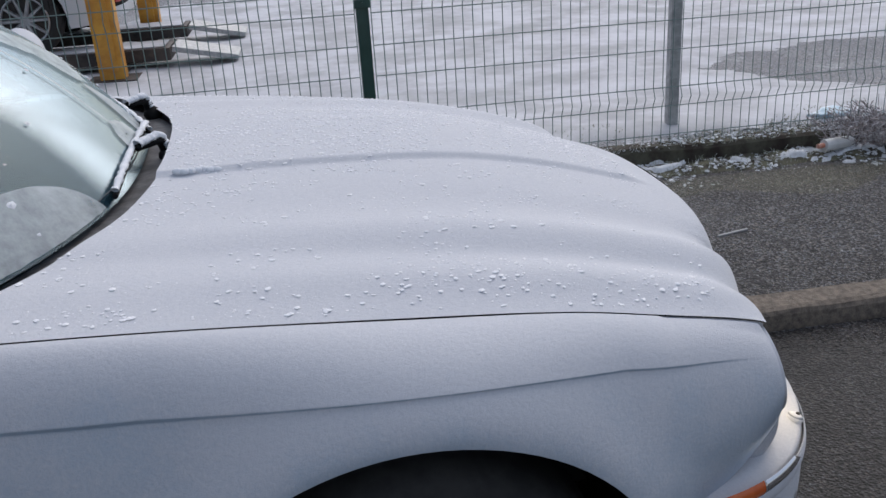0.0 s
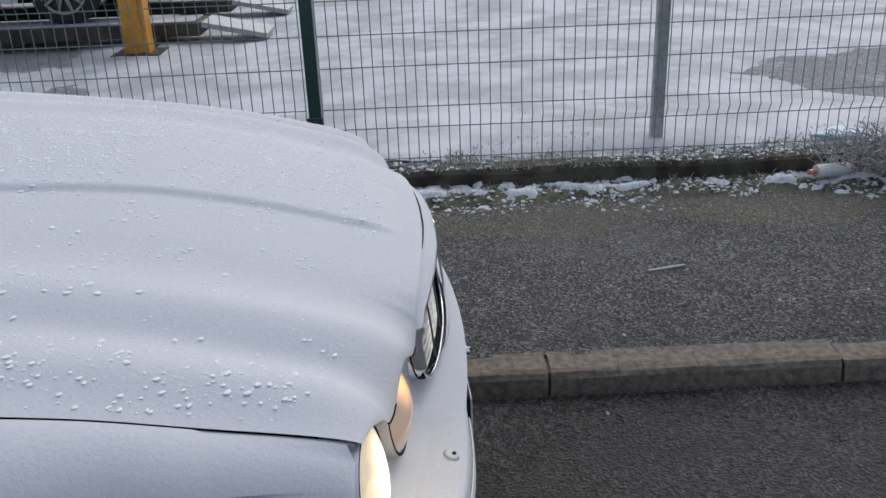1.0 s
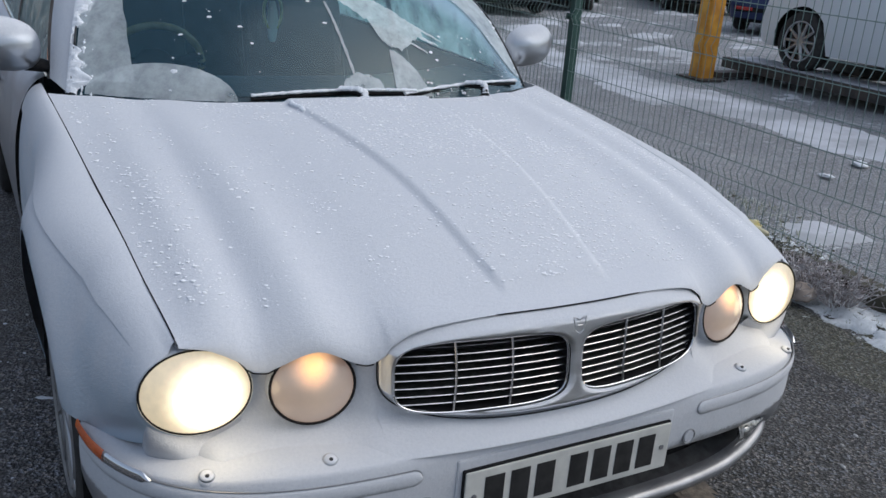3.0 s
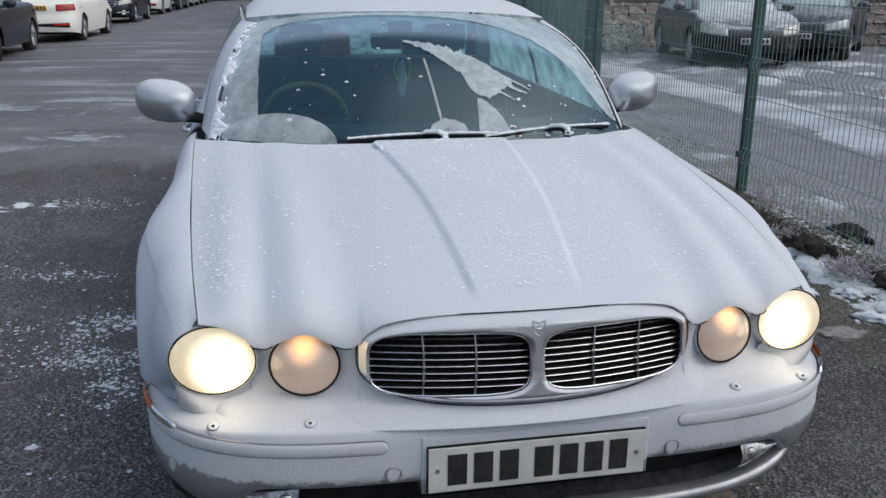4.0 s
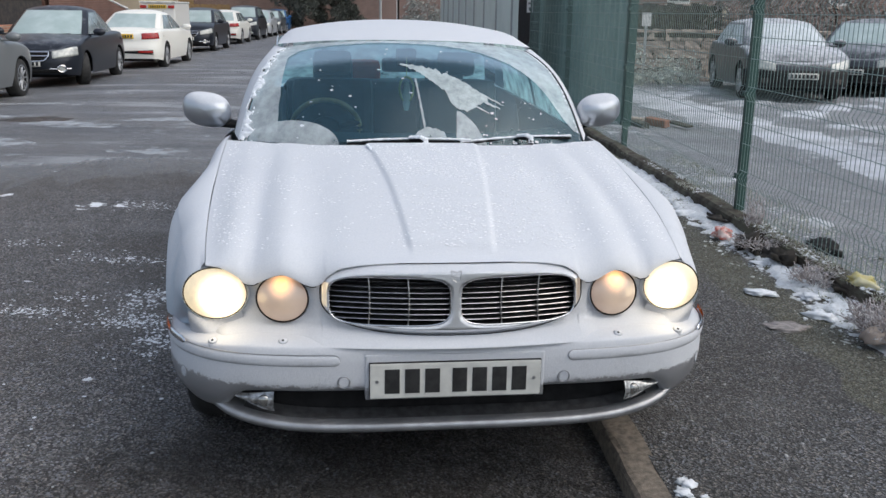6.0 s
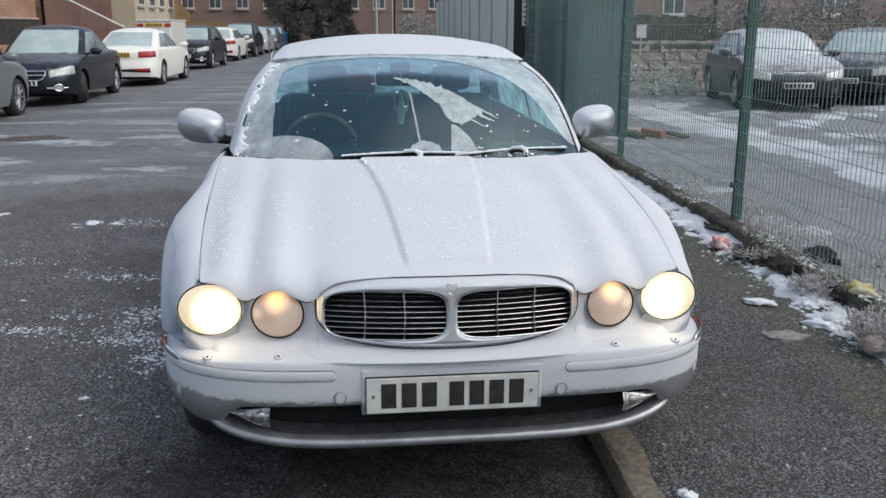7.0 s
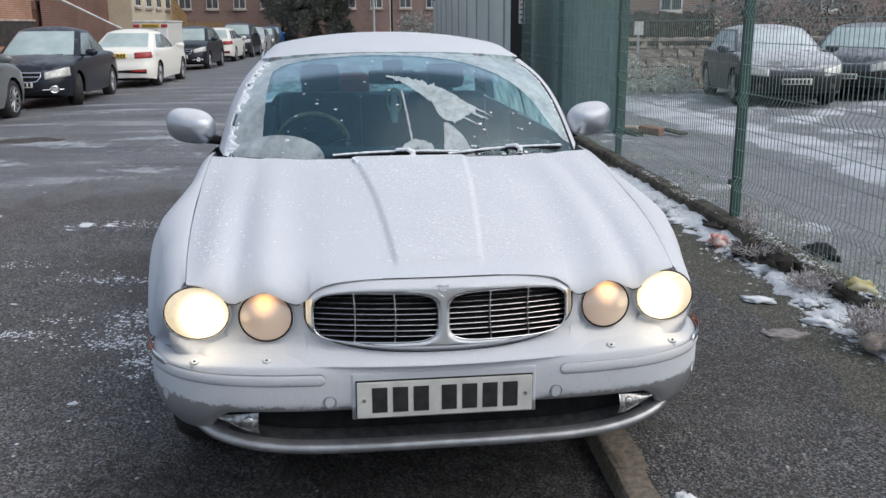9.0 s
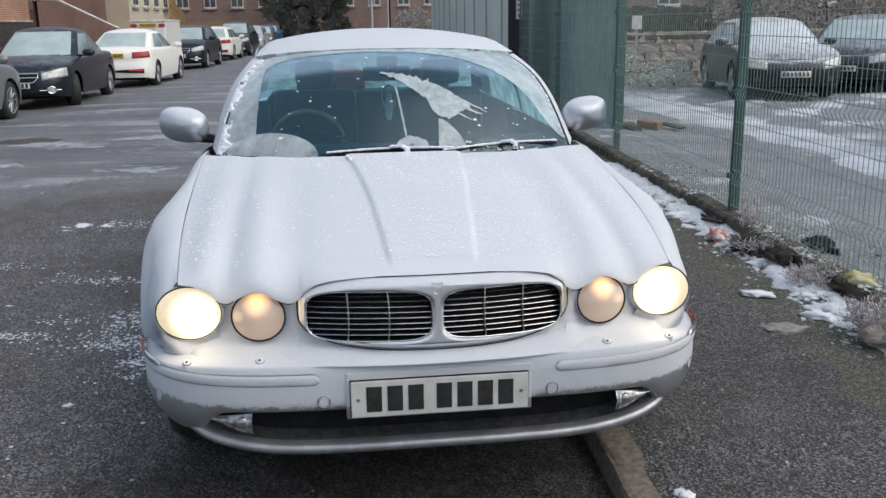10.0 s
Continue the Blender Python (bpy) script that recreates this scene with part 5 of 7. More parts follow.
bm = grid(lambda t, k: (-2.0 + 0.008 * math.cos(k), (0.006 + 0.013 * math.sin(math.pi * t) ** 0.6 + 0.004 * t) * math.sin(k), 1.19 - 0.15 * t), lin(0.02, 1, 12), lin(0, 2 * math.pi, 11)[:-1], closed=True)
part("pendant_drop", bm, MAT["plate"], pendant, "pale drop hanging inside the oval", True)
MAT["redcloth"] = plain("red_cloth", (0.62, 0.09, 0.05), 0.8)
part("cushion", boxbm(-3.9, -3.62, -0.27, -0.05, 1.03, 1.20, 0.04), MAT["redcloth"], cab, "red cushion on the parcel shelf")

# ---- ice grains lying on bonnet
r = random.Random(11)
tmp = bmesh.new()
bmesh.ops.create_icosphere(tmp, subdivisions=1, radius=1)
ico = [v.co.copy() for v in tmp.verts], [[v.index for v in f.verts] for f in tmp.faces]
tmp.free()
vs, fs = [], []
for i in range(21000):
    s, v = 0.07 + 0.93 * r.random(), r.uniform(-0.98, 0.98)
    if 0.38 * noise.noise((s * 3.2, v * 3.0, 0.5)) + 0.6 * noise.noise((s * 9, v * 9, 2.5)) + r.uniform(-0.45, 0.45) + 0.34 * math.exp(-((v - 0.05) / 0.28) ** 2) - 0.16 * math.exp(-((v + 0.7) / 0.3) ** 2) < 0.17:
        continue
    p = Vector(bonnet_pt(s, v))
    k = 0.0009 + 0.0040 * r.random() ** 2.6
    m = Matrix.Rotation(r.random() * 6, 3, "Z") @ Matrix.Diagonal((k * r.uniform(0.9, 1.7), k * r.uniform(0.8, 1.4), k * 0.30))
    n = len(vs)
    p.z += k * 0.12
    vs += [m @ q + p for q in ico[0]]
    fs += [[n + a for a in f] for f in ico[1]]
me = bpy.data.meshes.new("hoar_frost")
me.from_pydata(vs, [], fs)
MAT["ice"] = plain("ice_grain", (0.88, 0.89, 0.91), 0.9, 0, (0.82, 0.83, 0.855), 200, spec=0.1)
me.materials.append(MAT["ice"])
grains = new("hoar_frost", me)
grains.parent = car
grains["label"], grains["kind"] = "scattered small grains of ice", "stuff"

bm = bmesh.new()
for k in range(7):
    ball(bm, (-1.13 + 0.012 * k, -0.226 + 0.0022 * k + 0.003 * math.sin(5 * k), hood_z(0.95 - 0.01 * k, -0.27, -0.22) + 0.003), 0.011, 0.008 + 0.002 * math.sin(3 * k), 0.0065, 8, 6)
part("ice_bead", bm, MAT["rimewhite"], car, "bead of frozen snow at the head of the crease", True)["kind"] = "stuff"

# ---------------------------------------------------------------- other cars
MAT["car_glass"] = plain("frosted_car_glass", (0.33, 0.41, 0.40), 0.35, 0, (0.47, 0.55, 0.54), 1.2, coat=0.3)
MAT["side_pane"] = plain("misted_side_glass", (0.13, 0.17, 0.18), 0.22, 0, (0.24, 0.29, 0.30), 1.5, coat=0.5)
MAT["rime_glass"] = plain("rime_covered_glass", (0.60, 0.64, 0.66), 0.6, 0, (0.46, 0.51, 0.53), 3.0, 0.2, 150)
MAT["red_lens"] = plain("red_lamp_lens", (0.42, 0.02, 0.015), 0.25, 0, (0.30, 0.012, 0.01), 9, coat=0.6)
MAT["clear_lens"] = plain("clear_lamp_lens", (0.62, 0.62, 0.57), 0.22, 0.1, (0.42, 0.43, 0.41), 14, coat=0.5)
MAT["white"] = plain("white_window_paint", (0.72, 0.72, 0.70), 0.5)
MAT["yplate"] = plain("yellow_plate", (0.75, 0.48, 0.03), 0.5)
MAT["gap"] = plain("door_gap", (0.01, 0.01, 0.01), 0.8)


def other_car(m, paint, label, length=4.4, width=1.78, height=1.46, kind="saloon", frost=0.1, group="parked cars", trim="", steer=0.0, screen="car_glass", belt=0.635):
    """A parked car, nose along +x of its pose, standing on z = 0."""
    e = empty("parked_car", m, label, "car", group)
    P = frosted_paint("car_paint", paint, 0.0 if paint[0] > 0.5 else 0.25, frost - 0.35)
    L, W = length / 2, width / 2
    fx, rx = L - 0.88, -L + 0.86
    hb = height * belt
    RW = 0.325
    deck = spl(*{"saloon": ([-L, -L + 0.25, -L + 0.75, L - 1.25, L - 0.6, L - 0.2, L], [hb - 0.02, hb + 0.035, hb + 0.06, hb + 0.02, hb - 0.07, hb - 0.16, hb - 0.23]),
                 "hatch": ([-L, -L + 0.3, L - 1.05, L - 0.5, L - 0.18, L], [hb, hb + 0.05, hb + 0.02, hb - 0.07, hb - 0.15, hb - 0.22])}[kind])
    # plan outline from the middle of the nose round to the middle of the tail
    raw = []
    for t in lin(0, math.pi / 2, 120):
        raw.append((L - 0.85 + 0.85 * math.cos(t) ** 0.52, W * math.sin(t) ** 0.62))
    for t in lin(0, math.pi / 2, 120)[1:]:
        raw.append((-L + 0.7 - 0.7 * math.sin(t) ** 0.50, W * math.cos(t) ** 0.50))
    cum = [0.0]
    for p, q in zip(raw, raw[1:]):
        cum.append(cum[-1] + math.dist(p, q))
    xs = [p[0] for p in raw]
    ys = [p[1] for p in raw]

    def edge(u):
        """Plan point and outward normal at u metres from the nose, negative u on the other side."""
        s, u = (-1 if u < 0 else 1), min(abs(u), cum[-1])
        x, y = float(np.interp(u, cum, xs)), float(np.interp(u, cum, ys))
        d = 0.04
        u0, u1 = max(0, u - d), min(cum[-1], u + d)
        tx, ty = float(np.interp(u1, cum, xs) - np.interp(u0, cum, xs)), float(np.interp(u1, cum, ys) - np.interp(u0, cum, ys))
        if u < d:
            tx = 0.0
        if u > cum[-1] - d:
            tx = 0.0
        n = math.hypot(tx, ty) or 1.0
        return x, s * y, ty / n, -s * tx / n
    u_of_x = lambda x: next(c for c, p in zip(cum, xs) if p <= x)
    u_tail = lambda y: next(c for c, q, p in zip(cum, ys, xs) if p < 0 and q <= y)
    u_nose = lambda y: next(c for c, q in zip(cum, ys) if q >= y)
    f_off = spl([0.15, 0.24, 0.36, 0.50, 0.60, 0.75, 0.95], [-0.10, -0.03, 0.0, -0.005, -0.03, -0.09, -0.17])
    r_off = spl([0.15, 0.26, 0.42, 0.56, 0.64, 0.80, 1.05], [-0.10, -0.04, 0.0, -0.005, -0.05, -0.06, -0.12])
    s_off = spl([0.15, 0.25, 0.50, 0.72, 0.95, 1.10], [-0.07, -0.03, 0.0, -0.012, -0.05, -0.085])

    def skin(u, z, off=0.0):
        x, y, nx, ny = edge(u)
        k = nx * nx
        d = (f_off(z) if nx > 0 else r_off(z)) * k + s_off(z) * (1 - k) + off
        return Vector((x + nx * d, y + ny * d, z))

    def low(x):
        for wx in (fx, rx):
            if abs(x - wx) < RW + 0.05:
                return max(0.22, RW + math.sqrt((RW + 0.05) ** 2 - (x - wx) ** 2))
        return 0.22 + 0.05 * sstep(L - 0.5, L, abs(x))

    def side(u, k):
        x, y, nx, ny = edge(u)
        zt, zl = deck(x), low(x)
        if k <= 0.8:
            return skin(u, zl + (zt - 0.07 - zl) * k / 0.8)
        a = (k - 0.8) / 0.2 * math.pi / 2
        return skin(u, zt - 0.07 + 0.07 * math.sin(a), -0.09 * (1 - math.cos(a)))
    arch = [u_of_x(wx + (RW + 0.05) * math.cos(radians(d))) for wx in (fx, rx) for d in (0.5, 4, 10, 20, 32, 46, 62, 78, 90, 102, 118, 134, 148, 160, 170, 176, 179.5)]
    us = sorted({*lin(0, cum[-1], 70), *arch})
    ks = lin(0, 0.8, 10) + [0.84, 0.88, 0.92, 0.96, 1.0]
    bm = bmesh.new()
    for s in (-1, 1):
        grid(lambda u, k: side(s * u, k), us, ks, bm)
    grid(lambda u, v: Vector((side(u, 1).x, side(u, 1).y * v, side(u, 1).z + 0.045 * min(1, side(u, 1).y / W) * (1 - v * v))), us, lin(-1, 1, 15), bm)
    bmesh.ops.remove_doubles(bm, verts=bm.verts, dist=0.0005)
    bmesh.ops.recalc_face_normals(bm, faces=bm.faces)
    part("body", bm, P, e, "", True)

    def patch(name, u0, u1, lo, hi, mat, off=0.006, n=14, label=""):
        bm = grid(lambda t, k: skin(u0 + (u1 - u0) * t, lo(t) + (hi(t) - lo(t)) * k, off), lin(0, 1, n), lin(0, 1, 5))
        bmesh.ops.recalc_face_normals(bm, faces=bm.faces)
        thick(bm, 0.012)
        return part(name, bm, mat, e, label, True)
    # cabin: front and rear faces bowed in plan, sides leaning in
    c = {"saloon": (L - 1.22, L - 2.02, -L + 1.42, -L + 0.62), "hatch": (L - 1.02, L - 1.80, -L + 0.62, -L + 0.16)}[kind]
    zb, DOME = hb + 0.005, 0.095
    zc = height - DOME
    fa = lambda k: c[0] + (c[1] - c[0]) * k ** 1.12
    ra = lambda k: c[3] + (c[2] - c[3]) * k ** 1.25
    hw = lambda k: W * (0.885 - 0.185 * k ** 1.3)
    zk = lambda k: zb + (zc - zb) * k

    def front(v, k):
        return Vector((fa(k) - 0.16 * abs(v) ** 2.4, hw(k) * 0.955 * v, zk(k)))

    def rear(v, k):
        return Vector((ra(k) + 0.14 * abs(v) ** 2.4, hw(k) * 0.93 * v, zk(k)))

    def flank(f, k, s):
        x0, x1 = fa(k) - 0.23, ra(k) + 0.22
        x = x0 + (x1 - x0) * f
        return Vector((x, s * hw(k) * (1 - 0.05 * max(0, f - 0.45) ** 2 / 0.3 - 0.015 * (1 - f) ** 3), zk(k)))
    ring = [(front, v) for v in lin(-1, 1, 17)] + [(lambda f, k: flank(f, k, 1), f) for f in lin(0, 1, 20)] + [(rear, v) for v in lin(1, -1, 17)] + [(lambda f, k: flank(f, k, -1), f) for f in lin(1, 0, 20)]
    rp = lambda i, k: ring[i][0](ring[i][1], k)
    bm = grid(lambda k, i: rp(i, k), lin(0, 1, 9), list(range(len(ring))), closed=True)
    mid = Vector(((fa(1) + ra(1)) / 2, 0, 0))
    grid(lambda q, i: Vector((rp(i, 1).x * q + mid.x * (1 - q), rp(i, 1).y * q, zc + DOME * (1 - q ** 2.6))), [1, 0.985, 0.96, 0.92, 0.86, 0.76, 0.6, 0.4, 0.2, 0.02], list(range(len(ring))), bm, closed=True)
    bmesh.ops.remove_doubles(bm, verts=bm.verts, dist=0.0005)
    bmesh.ops.recalc_face_normals(bm, faces=bm.faces)
    part("roof", bm, P, e, "", True)

    def pane(name, fn, ts, kk, mat, out):
        bm = grid(lambda k, t: fn(t, k) + out, kk, ts)
        bmesh.ops.recalc_face_normals(bm, faces=bm.faces)
        part(name, bm, mat, e, "", True)
    glass_f = MAT[screen]
    glass_s = MAT["side_pane"] if screen == "car_glass" else MAT[screen]
    pane("windscreen", front, lin(-0.90, 0.90, 17), lin(0.06, 0.97, 9), glass_f, Vector((0.012, 0, 0.010)))
    pane("rear_window", rear, lin(-0.86, 0.86, 17), lin(0.14, 0.94, 9), glass_f, Vector((-0.012, 0, 0.012)))
    for s in (-1, 1):
        for f0, f1 in (((0.0, 0.455), (0.49, 0.90)) if kind == "saloon" else ((0.0, 0.45), (0.485, 0.80), (0.83, 0.96))):
            pane("side_window", lambda t, k: flank(t, k, s), lin(f0, f1, 9), lin(0.08, 0.90, 7), glass_s, Vector((0, s * 0.008, 0.003)))
        # door mirror on its arm
        bm = ball(bmesh.new(), (c[0] - 0.36, s * (W + 0.085), hb + 0.085), 0.075, 0.125, 0.078, 16, 10)
        box(bm, c[0] - 0.40, c[0] - 0.30, min(s * (W - 0.13), s * (W + 0.05)), max(s * (W - 0.13), s * (W + 0.05)), hb + 0.015, hb + 0.05, 0.012)
        part("door_mirror", bm, P, e, "", True)
        for x in (c[0] - 0.22, c[0] - 1.22, c[0] - 2.05):
            u = s * u_of_x(x)
            zt, zl = deck(x) - 0.03, max(0.30, low(x) + 0.02)
            patch("door_gap", u - 0.004, u + 0.004, lambda t: zl, lambda t: zt, MAT["gap"], 0.003 - 0.011, 2)
        for x in (c[0] - 1.10, c[0] - 1.98):
            u = s * u_of_x(x)
            patch("door_handle", u - 0.09, u + 0.09, lambda t: hb - 0.115, lambda t: hb - 0.085, P, 0.022, 4)
        un = s * u_nose(W * 0.52)
        patch("headlight", un, s * (u_nose(W * 0.52) + 0.56), lambda t: hb - 0.375 + 0.06 * t, lambda t: hb - 0.245 + 0.085 * min(1, t * 1.3), MAT["clear_lens"], 0.008, 16)
        ut = u_tail(W * 0.52)
        patch("tail_light", s * ut, s * (ut - 0.50), lambda t: hb - 0.19 + 0.02 * t, lambda t: hb - 0.04 + 0.02 * t, MAT["red_lens"], 0.008, 16)
        ur = u_tail(W * 0.42)
        patch("rear_reflector", s * ur, s * (ur - 0.34), lambda t: 0.415, lambda t: 0.47, MAT["red_lens"], 0.020)
        uf = u_nose(W * 0.62)
        patch("fog_light", s * uf, s * (uf + 0.12), lambda t: 0.33, lambda t: 0.42, MAT["steel"] if trim == "dark" else MAT["clear_lens"], 0.010, 6)
        for wx in (fx, rx):
            w = road_wheel(e, wx, s * (W - 0.125), s, RW, 0.21, MAT["alloy"], RW, 10)
            if wx == fx:
                w.rotation_euler.z = radians(steer)
    part("underside", boxbm(-L + 0.25, L - 0.25, -W + 0.24, W - 0.24, 0.2, 0.66), MAT["black"], e)
    part("wheel_well", boxbm(-L + 0.35, L - 0.35, -W + 0.20, W - 0.20, 0.5, 0.72), MAT["black"], e)
    g = W * 0.46
    if trim == "dark":
        patch("lower_bumper", -u_nose(W * 0.999), u_nose(W * 0.999), lambda t: 0.285, lambda t: 0.57, MAT["gap"], 0.008, 40)
    elif trim:
        patch("grille", -g, g, lambda t: hb - 0.43 + 0.06 * abs(2 * t - 1) ** 2, lambda t: hb - 0.25, MAT["black"], 0.006, 20)
    else:
        patch("grille", -g * 0.9, g * 0.9, lambda t: hb - 0.36, lambda t: hb - 0.27, MAT["black"], 0.006, 20)
    if trim != "dark":
        patch("bumper_intake", -W * 0.72, W * 0.72, lambda t: 0.29, lambda t: 0.37, MAT["black"], 0.006, 24)
    patch("front_plate", -0.26, 0.26, lambda t: 0.415, lambda t: 0.525, MAT["plate"], 0.03, 4)
    rz_ = (hb - 0.17, hb - 0.06) if kind == "saloon" else (hb - 0.24, hb - 0.13)
    patch("rear_plate", cum[-1] - 0.26, cum[-1], lambda t: rz_[0], lambda t: rz_[1], MAT["yplate"], 0.024, 4)
    patch("rear_plate", -cum[-1], -cum[-1] + 0.26, lambda t: rz_[0], lambda t: rz_[1], MAT["yplate"], 0.024, 4)
    for k in range(7):
        y = -0.205 + k * 0.068
        patch("bar", y - 0.022, y + 0.022, lambda t: 0.435, lambda t: 0.505, MAT["ink"], 0.032, 2)
        q = cum[-1] - abs(y)
        s = -1 if y < 0 else 1
        patch("bar", s * q - 0.022, s * q + 0.022, lambda t: rz_[0] + 0.02, lambda t: rz_[1] - 0.02, MAT["ink"], 0.026, 2)
    for s in (-1, 1):
        patch("rear_valance", s * u_tail(W * 0.80), s * cum[-1], lambda t: 0.375 + 0.03 * t, lambda t: 0.485 - 0.03 * t, MAT["black"], 0.010, 12)
    if trim == "chrome":
        bm = bmesh.new()
        for z, w in ((hb - 0.25, g), (hb - 0.325, g * 0.98), (hb - 0.43, g * 0.8)):
            tube(bm, [skin(u, z + 0.03 * (abs(u) / g) ** 2 * (z < hb - 0.4), 0.022) for u in lin(-w, w, 15)], 0.013, 6)
        for s in (-1, 1):
            tube(bm, [skin(s * g, hb - 0.25, 0.022), skin(s * g * 0.98, hb - 0.33, 0.022), skin(s * g * 0.8, hb - 0.41, 0.022)], 0.013, 6)
        part("grille_surround", bm, MAT["chrome"], e, "chrome grille surround and split bar")
        for s in (-1, 1):
            uf = s * (u_nose(W * 0.62) + 0.06)
            bm = bmesh.new()
            tube(bm, [skin(uf + 0.075 * math.cos(k), 0.375 + 0.06 * math.sin(k), 0.024) for k in lin(0, 6.283, 19)[:-1]], 0.011, 6, True)
            tube(bm, [skin(uf - 0.21, 0.372, 0.02), skin(uf - 0.08, 0.372, 0.024)], 0.010, 6)
            tube(bm, [skin(uf + 0.08, 0.372, 0.024), skin(uf + 0.17, 0.372, 0.02)], 0.010, 6)
            part("fog_ring", bm, MAT["chrome"], e)
    # wiper blades at the foot of the windscreen
    for v0, v1 in ((-0.62, 0.05), (0.0, 0.66)):
        bm = bmesh.new()
        tube(bm, [front(v0 + (v1 - v0) * t, 0.04 + 0.03 * t) + Vector((0.03, 0, 0.012)) for t in lin(0, 1, 6)], 0.009, 5)
        part("wiper", bm, MAT["black"], e)
    return e


def box_trailer(m, label):
    """A small box trailer, drawbar along +x of its pose."""
    e = empty("box_trailer", m, label, "trailer")
    P = frosted_paint("trailer_paint", (0.78, 0.77, 0.73), 0.1, -0.3)
    part("box_body", boxbm(-1.1, 1.1, -0.55, 0.55, 0.42, 1.66, 0.04), P, e)
    part("roof_cap", boxbm(-1.14, 1.12, -0.57, 0.57, 1.66, 1.72, 0.02), MAT["white"], e)
    part("chassis", boxbm(-1.08, 1.05, -0.45, 0.45, 0.32, 0.42), MAT["black"], e)
    part("drawbar", boxbm(1.05, 1.4, -0.05, 0.05, 0.34, 0.42), MAT["galv"], e)
    part("rear_bumper", boxbm(-1.18, -1.08, -0.53, 0.53, 0.36, 0.46, 0.02), MAT["black"], e)
    for s in (-1, 1):
        part("rear_door", boxbm(-1.125, -1.095, min(s * 0.01, s * 0.51), max(s * 0.01, s * 0.51), 0.48, 1.46, 0.008), P, e)
        part("door_rod", boxbm(-1.15, -1.126, s * 0.18 - 0.012, s * 0.18 + 0.012, 0.52, 1.44), MAT["galv"], e)
        part("marker_lamp", boxbm(-1.15, -1.10, s * 0.44 - 0.10, s * 0.44 + 0.10, 1.50, 1.60, 0.02), MAT["red_lens"], e)
        road_wheel(e, -0.1, s * 0.63, s, 0.28, 0.15, MAT["steel"], 0.28, 6)
        part("mudguard", grid(lambda a, y: (-0.1 + 0.33 * math.cos(a), s * (0.55 + 0.17 * y), 0.28 + 0.33 * math.sin(a)), lin(0.2, math.pi - 0.2, 14), [0, 1]), MAT["black"], e)
    part("sign_strip", boxbm(-1.145, -1.10, -0.28, 0.28, 1.50, 1.61, 0.008), MAT["yplate"], e, "yellow strip")
    for k in range(7):
        part("bar", boxbm(-1.150, -1.145, -0.24 + k * 0.07, -0.20 + k * 0.07, 1.52, 1.59), MAT["ink"], e)
    return e


z_left = road_z(-5)
WHITE, BLACK, GREY = (0.86, 0.84, 0.77), (0.017, 0.020, 0.028), (0.10, 0.11, 0.12)
other_car(pose(-11.2, -5.30, z_left, 0, 0, 181), (0.20, 0.21, 0.215), "grey hatchback with frosted glass parked at the far kerb", 4.1, 1.76, 1.48, "hatch", -0.25)
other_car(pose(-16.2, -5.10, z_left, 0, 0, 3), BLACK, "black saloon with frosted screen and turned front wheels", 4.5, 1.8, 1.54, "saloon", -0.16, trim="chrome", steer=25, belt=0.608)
other_car(pose(-21.95, -4.78, z_left, 0, 0, 180), WHITE, "white saloon parked with its tail to the road", 4.5, 1.8, 1.47, "saloon", -0.35)
box_trailer(pose(-27.6, -5.50, z_left, 0, 0, 180), "white box trailer with red lamps parked among the cars")
other_car(pose(-31.6, -5.25, z_left, 0, 0, 0), BLACK, "black car with a chrome grille parked at the kerb", 4.4, 1.8, 1.55, "hatch", -0.3, trim="chrome")
other_car(pose(-38.9, -5.4, z_left, 0, 0, 180), WHITE, "white hatchback parked at the kerb", 4.1, 1.75, 1.48, "hatch", -0.2)
other_car(pose(-44.5, -5.4, z_left, 0, 0, 0), BLACK, "dark tall car parked down the road", 4.5, 1.85, 1.7, "hatch", -0.2)
other_car(pose(-50.0, -5.4, z_left, 0, 0, 0), (0.4, 0.42, 0.44), "silver car parked down the road", 4.3, 1.78, 1.5, "hatch", -0.1)
other_car(pose(-55.0, -5.4, z_left, 0, 0, 0), GREY, "dark car parked down the road", 4.3, 1.78, 1.5, "hatch", -0.2)
other_car(pose(-59.6, -5.5, z_left, 0, 0, 0), (0.03, 0.12, 0.32), "blue car parked far down the road", 4.0, 1.75, 1.55, "hatch", -0.2)
other_car(pose(-14.1, 9.48, 0, 0, 0, -9), (0.055, 0.058, 0.066), "frosted grey hatchback parked in the yard", 4.2, 1.85, 1.46, "hatch", 0.15, "yard cars", "dark", screen="rime_glass")
other_car(pose(-15.2, 12.1, 0, 0, 0, -38), (0.06, 0.065, 0.075), "frosted dark grey car in the yard", 4.3, 1.8, 1.48, "hatch", -0.05, "yard cars", "dark")
other_car(pose(-15.3, 16.0, 0, 0, 0, -30), (0.25, 0.23, 0.25), "frosted mauve-grey car in the yard", 4.2, 1.75, 1.48, "hatch", 0.3, "yard cars", screen="rime_glass")
other_car(pose(-10.8, 15.0, 0, 0, 0, 120), (0.02, 0.03, 0.09), "dark blue estate car in the yard, tail to the fence", 4.5, 1.8, 1.5, "hatch", 0.1, "yard cars")
other_car(pose(-3.78, 9.75, 0.20, 0, 0, 181), (0.64, 0.67, 0.70), "pale silver tall car standing on a low vehicle lift", 4.4, 1.82, 1.68, "hatch", 0.4, "yard cars", screen="rime_glass")

